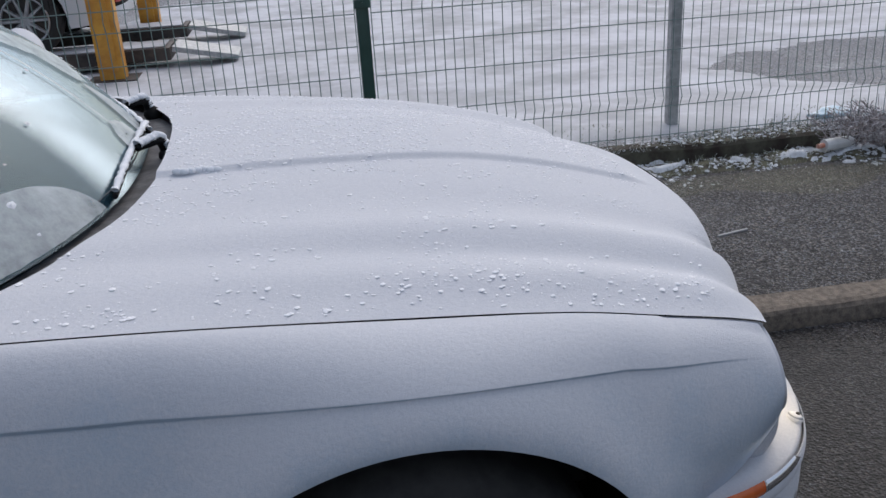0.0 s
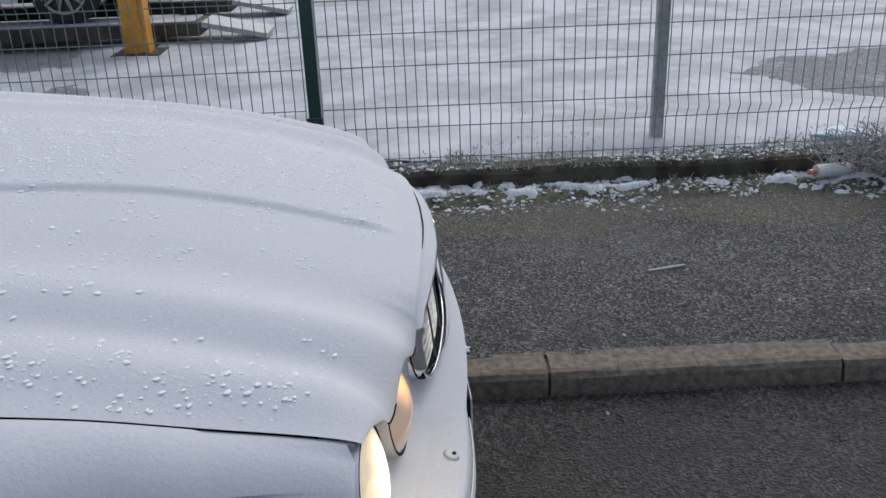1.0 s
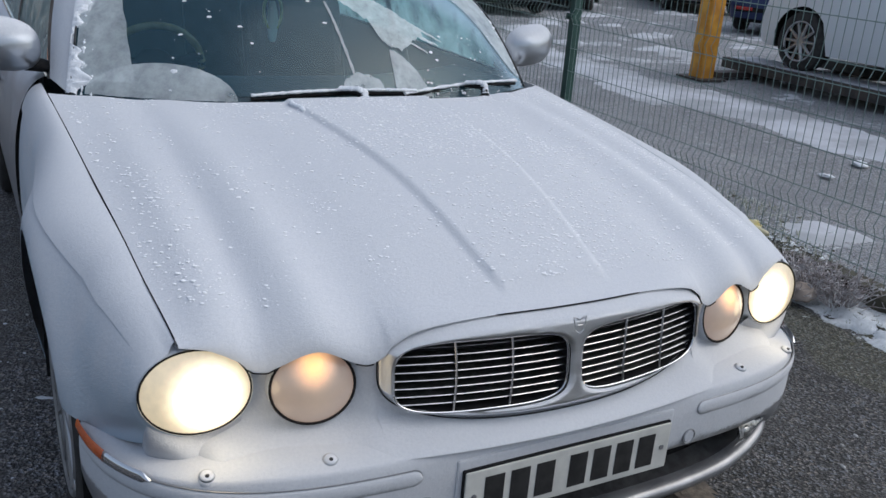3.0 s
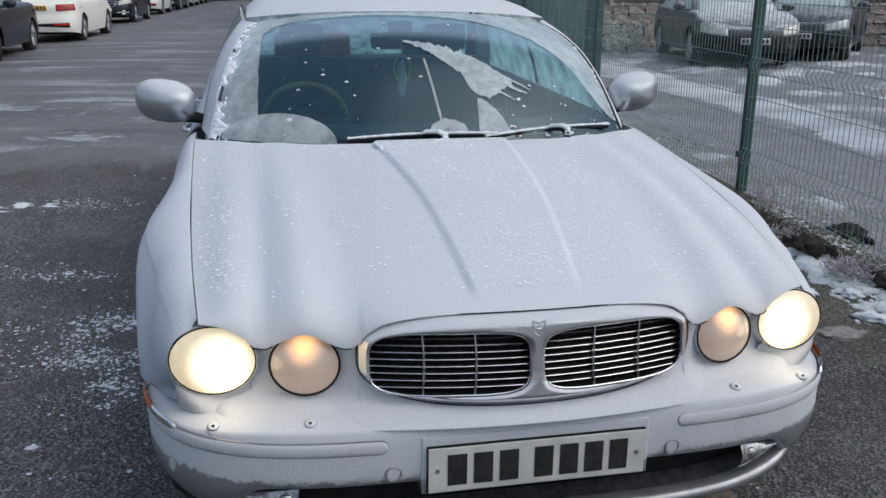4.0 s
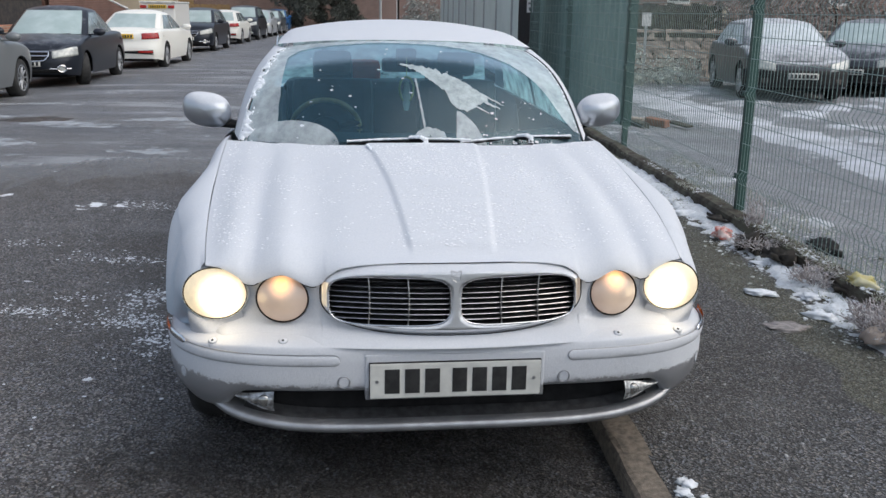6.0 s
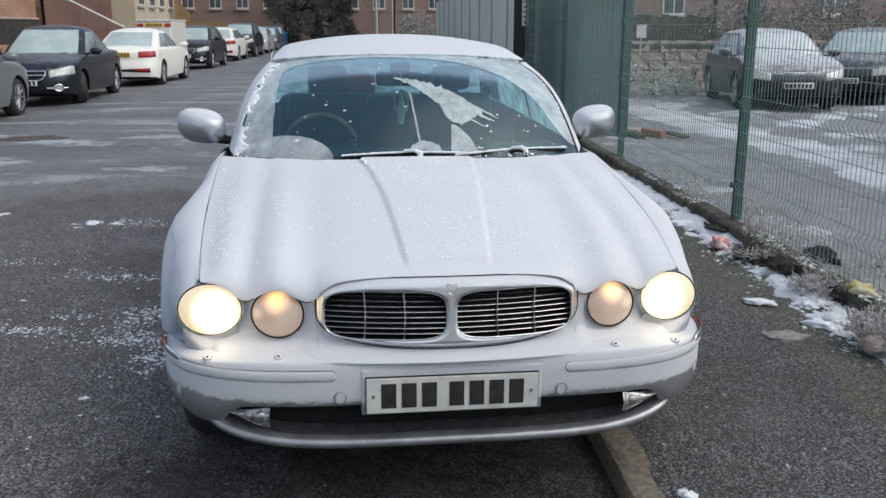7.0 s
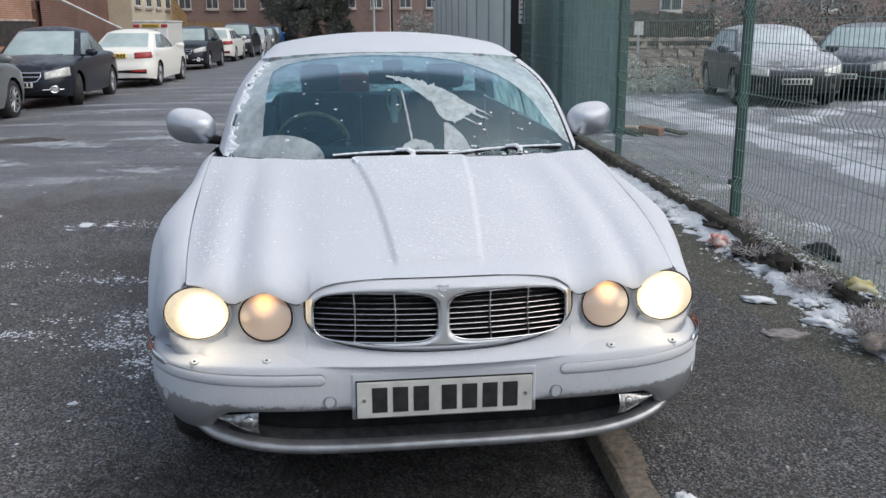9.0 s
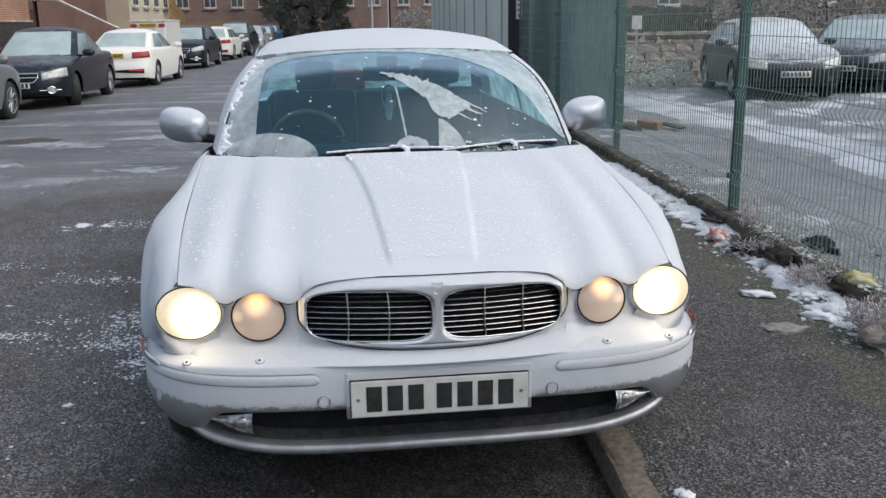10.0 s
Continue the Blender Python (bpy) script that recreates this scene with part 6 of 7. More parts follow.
# ---------------------------------------------------------------- vehicle lift
lift = empty("vehicle_lift", pose(0, 0, 0), "low four-post vehicle lift with yellow posts", "lift")
for x, y in ((-1.62, 8.36), (-5.75, 8.12), (-1.62, 10.95), (-5.75, 10.95)):
    bm = boxbm(x - 0.11, x + 0.11, y - 0.09, y + 0.09, 0, 2.3, 0.012)
    box(bm, x - 0.06, x + 0.06, y - 0.105, y - 0.085, 0.1, 2.2)
    part("lift_post", bm, MAT["yellow"], lift, "chipped yellow steel post")
    part("foot_plate", boxbm(x - 0.22, x + 0.22, y - 0.18, y + 0.18, 0, 0.02), MAT["steel"], lift)
for y in (8.72, 10.28):
    part("runway", boxbm(-6.1, -1.15, y, y + 0.5, 0.08, 0.20, 0.01), MAT["steel"], lift)
    bm = boxbm(-0.62, 0.0, y - 0.0, y + 0.5, -0.03, 0.02, 0.005, m=Matrix.Translation((-0.52, 0, 0.06)) @ Matrix.Rotation(radians(12), 4, "Y"))
    part("ramp_flap", bm, MAT["galv"], lift)
    part("snow_cover", boxbm(-6.0, -1.2, y + 0.04, y + 0.46, 0.203, 0.215, 0.004), MAT["snow"], lift, "thin snow on the runway")
for x in (-1.62, -5.75):
    part("cross_beam", boxbm(x - 0.08, x + 0.08, 8.3, 10.95, 0.02, 0.08), MAT["steel"], lift)

# ---------------------------------------------------------------- houses and far things
MAT["cream"] = plain("cream_render", (0.55, 0.48, 0.36), 0.85, 0, (0.48, 0.42, 0.32), 1.5, 0.2)
MAT["slate"] = plain("slate_roof", (0.06, 0.06, 0.065), 0.7, 0, (0.09, 0.09, 0.1), 3, 0.4)
MAT["pane"] = plain("far_window_pane", (0.05, 0.06, 0.07), 0.08, 0, (0.10, 0.11, 0.12), 0.7, coat=0.6)


MAT["darkbrick"] = brickwork("sooty_brick", (0.25, 0.155, 0.13), (0.19, 0.12, 0.10), (0.32, 0.26, 0.23))


def house(m, width, depth, height, wall, label, cols, rows, door=None, z0=0.95, ww=1.1, wh=1.4):
    """A terraced house: front face along x of its pose, looking along -y."""
    e = empty("terraced_house", m, label, "house", "houses")
    part("wall", boxbm(0, width, 0, depth, -0.3, height, 0.02), wall, e)
    part("roof", boxbm(-0.15, width + 0.15, -0.25, depth + 0.25, height, height + 0.12, 0.02), MAT["slate"], e)
    for i in range(cols):
        for j in range(rows):
            x, z = (i + 0.5) * width / cols, z0 + 2.9 * j
            if door == i and j == 0:
                part("door", boxbm(x - 0.45, x + 0.45, -0.05, 0.05, 0.0, 2.1, 0.01), MAT["white"], e)
                continue
            w = new("window")
            w.parent = e
            part("frame", boxbm(x - ww / 2, x + ww / 2, -0.05, 0.02, z, z + wh, 0.01), MAT["white"], w)
            for s in (-1, 1):
                part("pane", boxbm(x + s * ww * 0.235 - ww * 0.2, x + s * ww * 0.235 + ww * 0.2, -0.062, -0.052, z + 0.1, z + wh - 0.1), MAT["pane"], w)
            part("sill", boxbm(x - ww / 2 - 0.1, x + ww / 2 + 0.1, -0.14, 0.0, z - 0.1, z), MAT["stone"], w)
    return e


house(pose(-19.0, -11.0, 0, 0, 0, 180), 12.6, 8, 8.2, MAT["brick"], "red brick terraced house with a dark plinth", 3, 1, None, 3.6)
plinth = mesh_ob("plinth", boxbm(-31.6, -19.0, -11.0, -10.94, 0, 1.72, 0.01), MAT["steel"])
tagged(plinth, "dark painted plinth along the brick house", "plinth", kind="structure")
mesh_ob("plinth_sill", boxbm(-31.6, -19.0, -10.998, -10.90, 1.722, 1.80, 0.01), MAT["stone"], plinth)
house(pose(-31.65, -12.2, 0, 0, 0, 180), 13.9, 8, 8.2, MAT["brownbrick"], "brown brick house with steps along its front", 3, 1, None, 3.4)
house(pose(-45.6, -11.0, 0, 0, 0, 180), 11.7, 8, 8.2, MAT["cream"], "cream rendered house with a tan railing", 5, 1, None, 2.55, 1.15, 1.5)
house(pose(-58, -14, 0, 0, 0, 180), 7.5, 8, 8.2, MAT["darkbrick"], "dark brick terraced house", 3, 2, 1)
for i in range(5):
    house(pose(-66, -29.8 + 8.2 * i, 0, 0, 0, 90), 8.0, 8, 8.4, MAT["darkbrick"], "dark brick terraced house closing the road", 4, 2, None, 2.75, 0.9, 1.2)
for i in range(4):
    house(pose(-30, 5.2 + 9.2 * i, 0, 0, 0, 90), 9.0, 8, 8.4, MAT["darkbrick"], "dark brick house behind the yard", 3, 2, None, 1.9, 0.85, 1.1)
# ---------------------------------------------------------------- yard edge, hoarding, trees
def sheet(name, fn, us, vs, mat, label, category, kind="structure"):
    return tagged(mesh_ob(name, grid(fn, us, vs), mat, smooth=True), label, category, kind=kind)


# rough stone wall of single stones
yard_wall = empty("yard_wall", pose(-17.2, 5.6, 0), "low rough stone wall at the back of the yard", "wall", kind="structure")
r = random.Random(21)
mesh_ob("wall_core", boxbm(-0.35, -0.06, 0, 22, -0.1, 0.98), MAT["mossy"], yard_wall)
mesh_ob("coping", boxbm(-0.42, 0.04, 0, 22, 0.99, 1.10, 0.02), MAT["mossy"], yard_wall)
stone_meshes = []
for i in range(5):
    bm = boxbm(-0.10, 0.0, -0.5, 0.5, -0.5, 0.5, 0.0)
    bmesh.ops.subdivide_edges(bm, edges=list(bm.edges), cuts=1, use_grid_fill=True)
    for v in bm.verts:
        v.co += Vector((r.uniform(-0.02, 0.05), r.uniform(-0.1, 0.1), r.uniform(-0.1, 0.1)))
    me = bpy.data.meshes.new("stone")
    bm.to_mesh(me)
    bm.free()
    me.materials.append(MAT["stone"])
    stone_meshes.append(me)
z = 0.0
while z < 0.95:
    y, h = 0.0, r.uniform(0.17, 0.27)
    while y < 12:
        w = r.uniform(0.25, 0.6)
        o = new("stone", r.choice(stone_meshes))
        o.parent = yard_wall
        o.location, o.scale = (r.uniform(-0.02, 0.02), y + w / 2, z + h / 2), (1, w * 0.92, h * 0.9)
        y += w
    z += h

pillar_stone = mesh_ob("gate_pillar", boxbm(-20.2, -19.7, 9.95, 10.65, 0, 1.75, 0.03), MAT["cream"])
tagged(pillar_stone, "pale rendered gate pillar behind the yard wall", "pillar")
back_fence = empty("board_fence", pose(-18.4, 5.6, 0), "dark weathered board fence behind the yard wall", "fence")
for i in range(22):
    part("board", boxbm(0, 0.03, i * 0.2, i * 0.2 + 0.19, 0.0, 1.78 - 0.03 * (i % 3)), MAT["mossy"], back_fence)

# corrugated green sheet hoarding behind the fence, and a paler one further off
MAT["gsheet"] = plain("green_corrugated_steel", (0.28, 0.41, 0.37), 0.5, 0.0, (0.22, 0.34, 0.30), 2, 0.15)
MAT["psheet"] = plain("pale_green_sheet", (0.68, 0.77, 0.73), 0.5, 0.0, (0.60, 0.69, 0.65), 1, 0.1)
hoard = empty("steel_hoarding", pose(0, 0, 0), "green corrugated steel hoarding", "hoarding")
corr = lambda s: 0.03 * max(-1, min(1, 2.2 * math.sin(s * 2 * math.pi / 0.28)))
part("sheet", grid(lambda s, z: (-7.95 - s, 4.86 + corr(s), z), lin(0, 6.7, 300), [0.04, 2.5]), MAT["gsheet"], hoard)
part("end_post", boxbm(-7.98, -7.90, 4.80, 4.92, 0, 2.55, 0.008), MAT["fence"], hoard)
gate_post = mesh_ob("gate_board", boxbm(-14.2, -12.3, 4.34, 4.39, 0, 2.7, 0.008), MAT["black"])
tagged(gate_post, "black boarded gate leaf with a white notice", "gate")
part("notice", boxbm(-13.1, -12.35, 4.328, 4.338, 1.50, 2.0), MAT["white"], gate_post, "white paper notice")
for k, w in enumerate((0.50, 0.40, 0.55, 0.46, 0.30)):
    part("bar", boxbm(-12.72 - w / 2, -12.72 + w / 2, 4.3255, 4.3275, 1.90 - 0.085 * k, 1.93 - 0.085 * k), MAT["redcloth"] if k < 1 else MAT["ink"], gate_post)
part("gate_stile", boxbm(-12.32, -12.22, 4.31, 4.42, 0, 2.75, 0.01), MAT["black"], gate_post)
hoard2 = empty("pale_hoarding", pose(0, 0, 0), "pale green sheet hoarding along the road", "hoarding")
for i in range(10):
    x = -14.6 - 2.9 * i
    part("sheet", boxbm(x - 2.88, x, 4.70, 4.74, 0.06, 2.66 + 0.03 * (i % 2)), MAT["psheet"], hoard2)
    part("post", boxbm(x - 0.02, x + 0.02, 4.66, 4.70, 0, 2.7), MAT["galv"], hoard2)
notice = mesh_ob("paper_notice", boxbm(-17.0, -16.98, 7.6, 7.82, 1.24, 1.54), MAT["white"])
tagged(notice, "small white notice standing above the stone wall", "sign")
part("notice_post", boxbm(-17.02, -17.001, 7.69, 7.74, -0.05, 1.5), MAT["galv"], notice)

# wooden fence at the end of the road
MAT["wood"] = plain("tan_fence_boards", (0.34, 0.23, 0.11), 0.8, 0, (0.27, 0.18, 0.09), 5, 0.2)
wf = empty("wooden_fence", pose(-62, -12.2, 0), "tan boarded wooden fence at the end of the road", "fence")
for i in range(16):
    part("board", boxbm(0, 0.03, i * 0.2, i * 0.2 + 0.19, 0, 1.80 - 0.015 * (i % 3)), MAT["wood"], wf)

# brick garden walls and steps in front of the far houses
garden = mesh_ob("garden_wall", boxbm(-30.2, -13.5, -9.5, -9.2, 0, 0.95, 0.02), MAT["brick"])
tagged(garden, "low red brick garden wall before the houses", "wall", kind="structure")
steps = empty("house_steps", pose(-33.2, -11.98, 0), "brown brick steps with a pale sloping coping", "steps")
for k in range(12):
    part("step", boxbm(-1.6 - 0.62 * k, -1.0 - 0.62 * k, 0.02, 0.9, 0, 2.05 - 0.165 * k), MAT["brownbrick"], steps)
part("landing", boxbm(-1.0, 1.0, 0.02, 0.9, 0, 2.2), MAT["brownbrick"], steps)
for y in (0.0, 0.92):
    bm = grid(lambda k, t: ((1.0, -1.2, -9.3, -9.9, -9.9, 1.0)[k], y + 0.16 * t, (2.55, 2.55, 1.42, 1.36, 0, 0)[k]), list(range(6)), [0, 1])
    bm.verts.ensure_lookup_table()
    for t in (0, 1):
        bm.faces.new([bm.verts[2 * k + t] for k in range(6)])
    bmesh.ops.recalc_face_normals(bm, faces=bm.faces)
    part("side_wall", bm, MAT["brownbrick"], steps)
    bm = bmesh.new()
    tube(bm, [(1.0, y + 0.08, 2.60), (-1.2, y + 0.08, 2.60), (-9.3, y + 0.08, 1.47), (-9.9, y + 0.08, 1.42)], 0.11, 4)
    part("coping", bm, MAT["white"], steps, "pale painted coping")
railing = empty("stair_railing", pose(-53.2, -10.6, 0), "tan painted railing sloping down before the cream house", "railing")
for dz in (0.0, -0.35, -0.7):
    bm = bmesh.new()
    tube(bm, [(0, 0, 3.25 + dz), (-4.2, 0, 2.22 + dz)], 0.045, 6)
    part("rail", bm, MAT["wood"], railing)
for k in range(15):
    part("post", boxbm(-0.3 * k - 0.03, -0.3 * k + 0.03, -0.03, 0.03, 0, 3.27 - 0.0736 * k), MAT["wood"], railing)
down_pipe = mesh_ob("down_pipe", cyl(bmesh.new(), (-32.0, -12.14, 0), (-32.0, -12.14, 8), 0.05, 10), MAT["galv"])
tagged(down_pipe, "grey down pipe on the brick house", "pipe")

# trees and shrubs
MAT["bark"] = plain("grey_bark", (0.08, 0.07, 0.06), 0.9, 0, (0.05, 0.045, 0.04), 12, 0.5)
# evergreen leaf colour lightened to stand in for distance haze
MAT["ever"] = plain("hazy_evergreen_leaf", (0.11, 0.12, 0.10), 0.8, 0, (0.17, 0.18, 0.155), 3)
MAT["hedge"] = plain("frosted_shrub_leaf", (0.32, 0.32, 0.28), 0.8, 0, (0.5, 0.52, 0.5), 3)
MAT["paleweed"] = plain("frosted_weed", (0.76, 0.79, 0.74), 0.9, 0, (0.48, 0.49, 0.41), 6)
MAT["shrub"] = plain("bare_brown_twig", (0.24, 0.19, 0.16), 0.9, 0, (0.40, 0.36, 0.33), 4)
MAT["twig"] = plain("frosted_twig", (0.58, 0.57, 0.58), 0.9, 0, (0.28, 0.235, 0.22), 25)


def tree(pos, h, rad, mat, label, n=2600, seed=1, trunk=0.14, low=0.12, leaf=0.11):
    r = random.Random(seed)
    e = empty("tree", pose(*pos), label, "tree", "trees")
    bm = bmesh.new()
    tube(bm, [(0.05 * math.sin(k), 0.05 * math.cos(2 * k), h * 0.8 * k / 5) for k in range(6)], lambda t: trunk * (1 - 0.8 * t), 8)
    for i in range(12):
        a, z = r.uniform(0, 6.28), h * r.uniform(0.18, 0.7)
        q = Vector((math.cos(a) * rad * 0.75, math.sin(a) * rad * 0.75, z + h * 0.12))
        tube(bm, [(0, 0, z), q * 0.5 + Vector((0, 0, z * 0.5)), q], lambda t: trunk * 0.35 * (1 - 0.8 * t), 5)
    part("trunk", bm, MAT["bark"], e)
    clumps = [(r.uniform(0, 6.28), r.uniform(0.2, 0.9), r.uniform(low, 0.95), r.uniform(0.25, 0.45)) for _ in range(26)]
    vs, fs = [], []
    for i in range(n):
        a, q, zz, s = r.choice(clumps)
        c = Vector((math.cos(a) * q * rad, math.sin(a) * q * rad, zz * h)) * 1.0
        c.x *= 1 - 0.5 * max(0, zz - 0.6)
        d = Vector((r.gauss(0, 1), r.gauss(0, 1), r.gauss(0, 0.8))).normalized() * (s * rad * r.random() ** 0.4)
        p = c + d
        u = Vector((r.gauss(0, 1), r.gauss(0, 1), r.gauss(0, 1))).normalized() * leaf * r.uniform(0.6, 1.4)
        w = u.orthogonal().normalized() * leaf * r.uniform(0.3, 0.7)
        k = len(vs)
        vs += [p - u, p + w, p + u, p - w]
        fs.append((k, k + 1, k + 2, k + 3))
    me = bpy.data.meshes.new("crown")
    me.from_pydata(vs, [], fs)
    me.materials.append(mat)
    o = new("crown", me)
    o.parent = e
    return e


tree((-62, -4.0, 0), 5.2, 2.0, MAT["ever"], "dark evergreen tree at the end of the road", 14000, 3, leaf=0.13, low=0.02)
tree((-62.4, -1.6, 0), 4.6, 1.8, MAT["ever"], "dark evergreen tree at the end of the road", 12000, 4, leaf=0.13, low=0.02)
tree((-61, 4.2, 0), 2.1, 1.7, MAT["hedge"], "grey-green shrub beside the hoarding", 2600, 5, 0.08, 0.05)
tree((-60, -14.5, 0), 3.0, 1.6, MAT["hedge"], "frosted shrub before a brick house", 1800, 6, 0.08, 0.05)
for i, (x, y, h) in enumerate(((-16.4, 6.3, 0.65), (-16.3, 7.1, 0.75), (-16.2, 7.8, 0.55), (-16.4, 8.4, 0.6), (-18.4, 10.5, 2.0), (-18.6, 13.0, 2.4), (-18.8, 16.0, 2.2))):
    low = h < 1
    tree((x, y, 0), h, 0.6 if low else 1.4, MAT["paleweed"] if low else MAT["shrub"], "frosted scrubby weeds against the stone wall" if low else "bare brown-grey shrub behind the wall", 800 if low else 3400, 10 + i, 0.02 if low else 0.06, 0.02, 0.035 if low else 0.06)
bm = bmesh.new()
tube(bm, [(0, 0, 0), (0, 0, 7)], lambda t: 0.09 - 0.03 * t, 10)
lp = mesh_ob("street_lamp", bm, MAT["galv"])
lp.location = (-56, 1.6, 0)
tagged(lp, "plain grey street lamp column far down the road", "street lamp")

# ---------------------------------------------------------------- verge, litter, frost on the ground


def verge_h(x, y):
    n = noise.fractal((x * 1.3, y * 3.0, 4.0), 1.0, 2.1, 5)
    n2 = noise.fractal((x * 7, y * 9, 1.0), 1.0, 2.1, 4)
    e = sstep(3.90, 4.14, y + 0.10 * n)
    return -0.02 + 0.045 * e + 0.018 * e * n2


def vsnow_h(x, y):
    n = noise.fractal((x * 1.5, y * 2.4, 11.0), 1.0, 2.1, 4)
    n2 = noise.fractal((x * 11, y * 14, 5.0), 0.8, 2.1, 4)
    m = sstep(-0.05, 0.45, 0.45 * n + 0.85 * n2 + 0.5 * sstep(0.14, 0.02, abs(y - 4.14)) + 0.62 * sstep(0.7, -0.4, x) - 0.24 - 0.10 * sstep(0.4, 1.0, x)) * sstep(3.80, 3.98, y + 0.12 * n2)
    return verge_h(x, y) - 0.022 + 0.034 * m + 0.010 * n2 * m


MAT["wetsoil"] = plain("wet_dark_soil", (0.022, 0.018, 0.014), 0.9, 0, (0.05, 0.042, 0.032), 12, 0.8, 60)
MAT["soil"] = plain("mossy_soil", (0.048, 0.040, 0.031), 0.95, 0, (0.13, 0.13, 0.085), 9, 0.8, 50)
MAT["fsnow"] = plain("crusted_snow", (0.82, 0.84, 0.87), 0.7, 0, (0.60, 0.63, 0.66), 14, 0.6, 70)
MAT["vsnow"] = frost_film("dirty_verge_snow", 0.68, (0.84, 0.87, 0.90), 45)
MAT["moss"] = frost_film("green_moss", 0.40, (0.215, 0.21, 0.12), 30, 0.52)
sheet("verge_soil", lambda x, y: (x, y, verge_h(x, y)), lin(-12, 8, 560), lin(3.62, 4.215, 22), MAT["soil"], "strip of dark mossy soil along the edging", "soil", "stuff")
sheet("verge_snow", lambda x, y: (x, y, vsnow_h(x, y)), lin(-5.5, 4.6, 760), lin(3.74, 4.21, 36), MAT["vsnow"], "crusted patches of snow along the edging", "snow", "stuff")
sheet("moss", lambda x, y: (x, y, pave_z(x, y) + 0.004 - 0.012 * sstep(3.75, 3.45, y + 0.15 * noise.noise((x * 2.2, y * 2, 1)))), lin(-8, 5, 300), lin(3.42, 3.95, 16), MAT["moss"], "thin green moss on the pavement's edge", "moss", "stuff")
r = random.Random(31)


def lump(name, x, y, z, sx, sy, sz, mat, label, category, rough=0.35, seed=0, rz=0):
    bm = bmesh.new()
    bmesh.ops.create_icosphere(bm, subdivisions=3, radius=1)
    for v in bm.verts:
        n = noise.noise(v.co * 1.8 + Vector((seed, 0, 0))) + 0.5 * noise.noise(v.co * 5 + Vector((0, seed, 0)))
        v.co *= 1 + rough * n
        v.co.z = max(v.co.z, -0.35)
        v.co = Vector((v.co.x * sx, v.co.y * sy, v.co.z * sz))
    o = mesh_ob(name, bm, mat, smooth=True)
    o.matrix_world = pose(x, y, z, 0, 0, rz)
    return tagged(o, label, category)


for i, (x, y, s) in enumerate(((0.91, 2.68, 0.036), (0.96, 2.645, 0.032), (1.01, 2.66, 0.022), (0.99, 2.71, 0.016), (-1.02, 4.03, 0.07), (-0.72, 3.94, 0.08), (-1.68, 4.05, 0.07), (-3.08, 3.99, 0.11), (-2.17, 6.56, 0.07), (-1.95, 5.98, 0.05), (-2.3, 4.06, 0.07))):
    lump("snow_lump", x, y, 0.010, s * 0.95, s * 0.7, s * 0.24, MAT["fsnow"], "small lump of crusted snow", "snow", 0.8, i * 3.1, i * 40)
for i, (x, y, sx, sy, sz) in enumerate(((-2.02, 4.10, 0.19, 0.075, 0.06), (-1.66, 4.14, 0.20, 0.065, 0.06), (-2.75, 4.18, 0.16, 0.06, 0.03), (-1.05, 4.22, 0.12, 0.05, 0.04))):
    lump("soil_clod", x, y, 0.03, sx, sy, sz, MAT["wetsoil"], "clod of dark wet soil by the fence", "soil", 1.0, i * 5.3 + 1)
lump("soil_block", -1.70, 4.43, 0.09, 0.15, 0.06, 0.055, MAT["rubber"], "black broken block lying behind the fence", "block", 0.9, 4)
MAT["paper"] = plain("faded_pink_wrapper", (0.60, 0.15, 0.10), 0.5, 0, (0.80, 0.66, 0.62), 16, lo=0.42, hi=0.60)
MAT["orange"] = plain("orange_wrapper", (0.55, 0.16, 0.07), 0.4, 0, (0.7, 0.45, 0.38), 14)
MAT["bagyellow"] = plain("yellow_plastic", (0.62, 0.52, 0.16), 0.35, 0, (0.70, 0.64, 0.42), 14)
MAT["pink"] = plain("pinkish_mortar", (0.36, 0.325, 0.31), 0.9, 0, (0.22, 0.20, 0.19), 40, 0.6)
lump("wrapper", -2.29, 4.01, 0.04, 0.07, 0.05, 0.055, MAT["paper"], "crumpled pink and white wrapper", "litter", 0.6, 2.2, 30)
lump("plastic_bag", -0.94, 4.27, 0.115, 0.095, 0.05, 0.04, MAT["bagyellow"], "crumpled yellow plastic bag by the fence", "litter", 0.7, 8.1, 15)
lump("ice_chip", -1.09, 3.77, 0.012, 0.085, 0.05, 0.014, MAT["fsnow"], "flat white chip of ice on the pavement", "ice", 0.7, 1.0, 60)
lump("mortar_patch", -0.57, 3.70, 0.003, 0.085, 0.105, 0.006, MAT["pink"], "flat pinkish mortar patch on the pavement", "patch", 0.55, 6.4)
MAT["blueplastic"] = plain("pale_blue_plastic", (0.42, 0.60, 0.72), 0.3, 0, (0.6, 0.7, 0.76), 10)
lump("plastic_sheet", 3.05, 4.52, 0.10, 0.14, 0.07, 0.04, MAT["blueplastic"], "scrap of pale blue plastic behind the fence", "litter", 0.5, 3.3, 20)
bm = bmesh.new()
cyl(bm, (-0.10, 0, 0.035), (0.06, 0, 0.035), 0.032, 14)
cyl(bm, (0.06, 0, 0.035), (0.10, 0, 0.035), 0.032, 14, 0.012)
bottle = mesh_ob("plastic_bottle", bm, MAT["white"], smooth=False)
bottle.matrix_world = pose(2.85, 4.10, 0.03, 0, 0, 10)
tagged(bottle, "white plastic bottle lying by the edging", "bottle")
bm = bmesh.new()
cyl(bm, (-0.14, 0, 0.036), (-0.10, 0, 0.036), 0.013, 12)
part("cap", bm, MAT["orange"], bottle, "red cap")
MAT["grit"] = plain("pale_grit", (0.5, 0.5, 0.5), 0.8, 0, (0.28, 0.27, 0.26), 3)
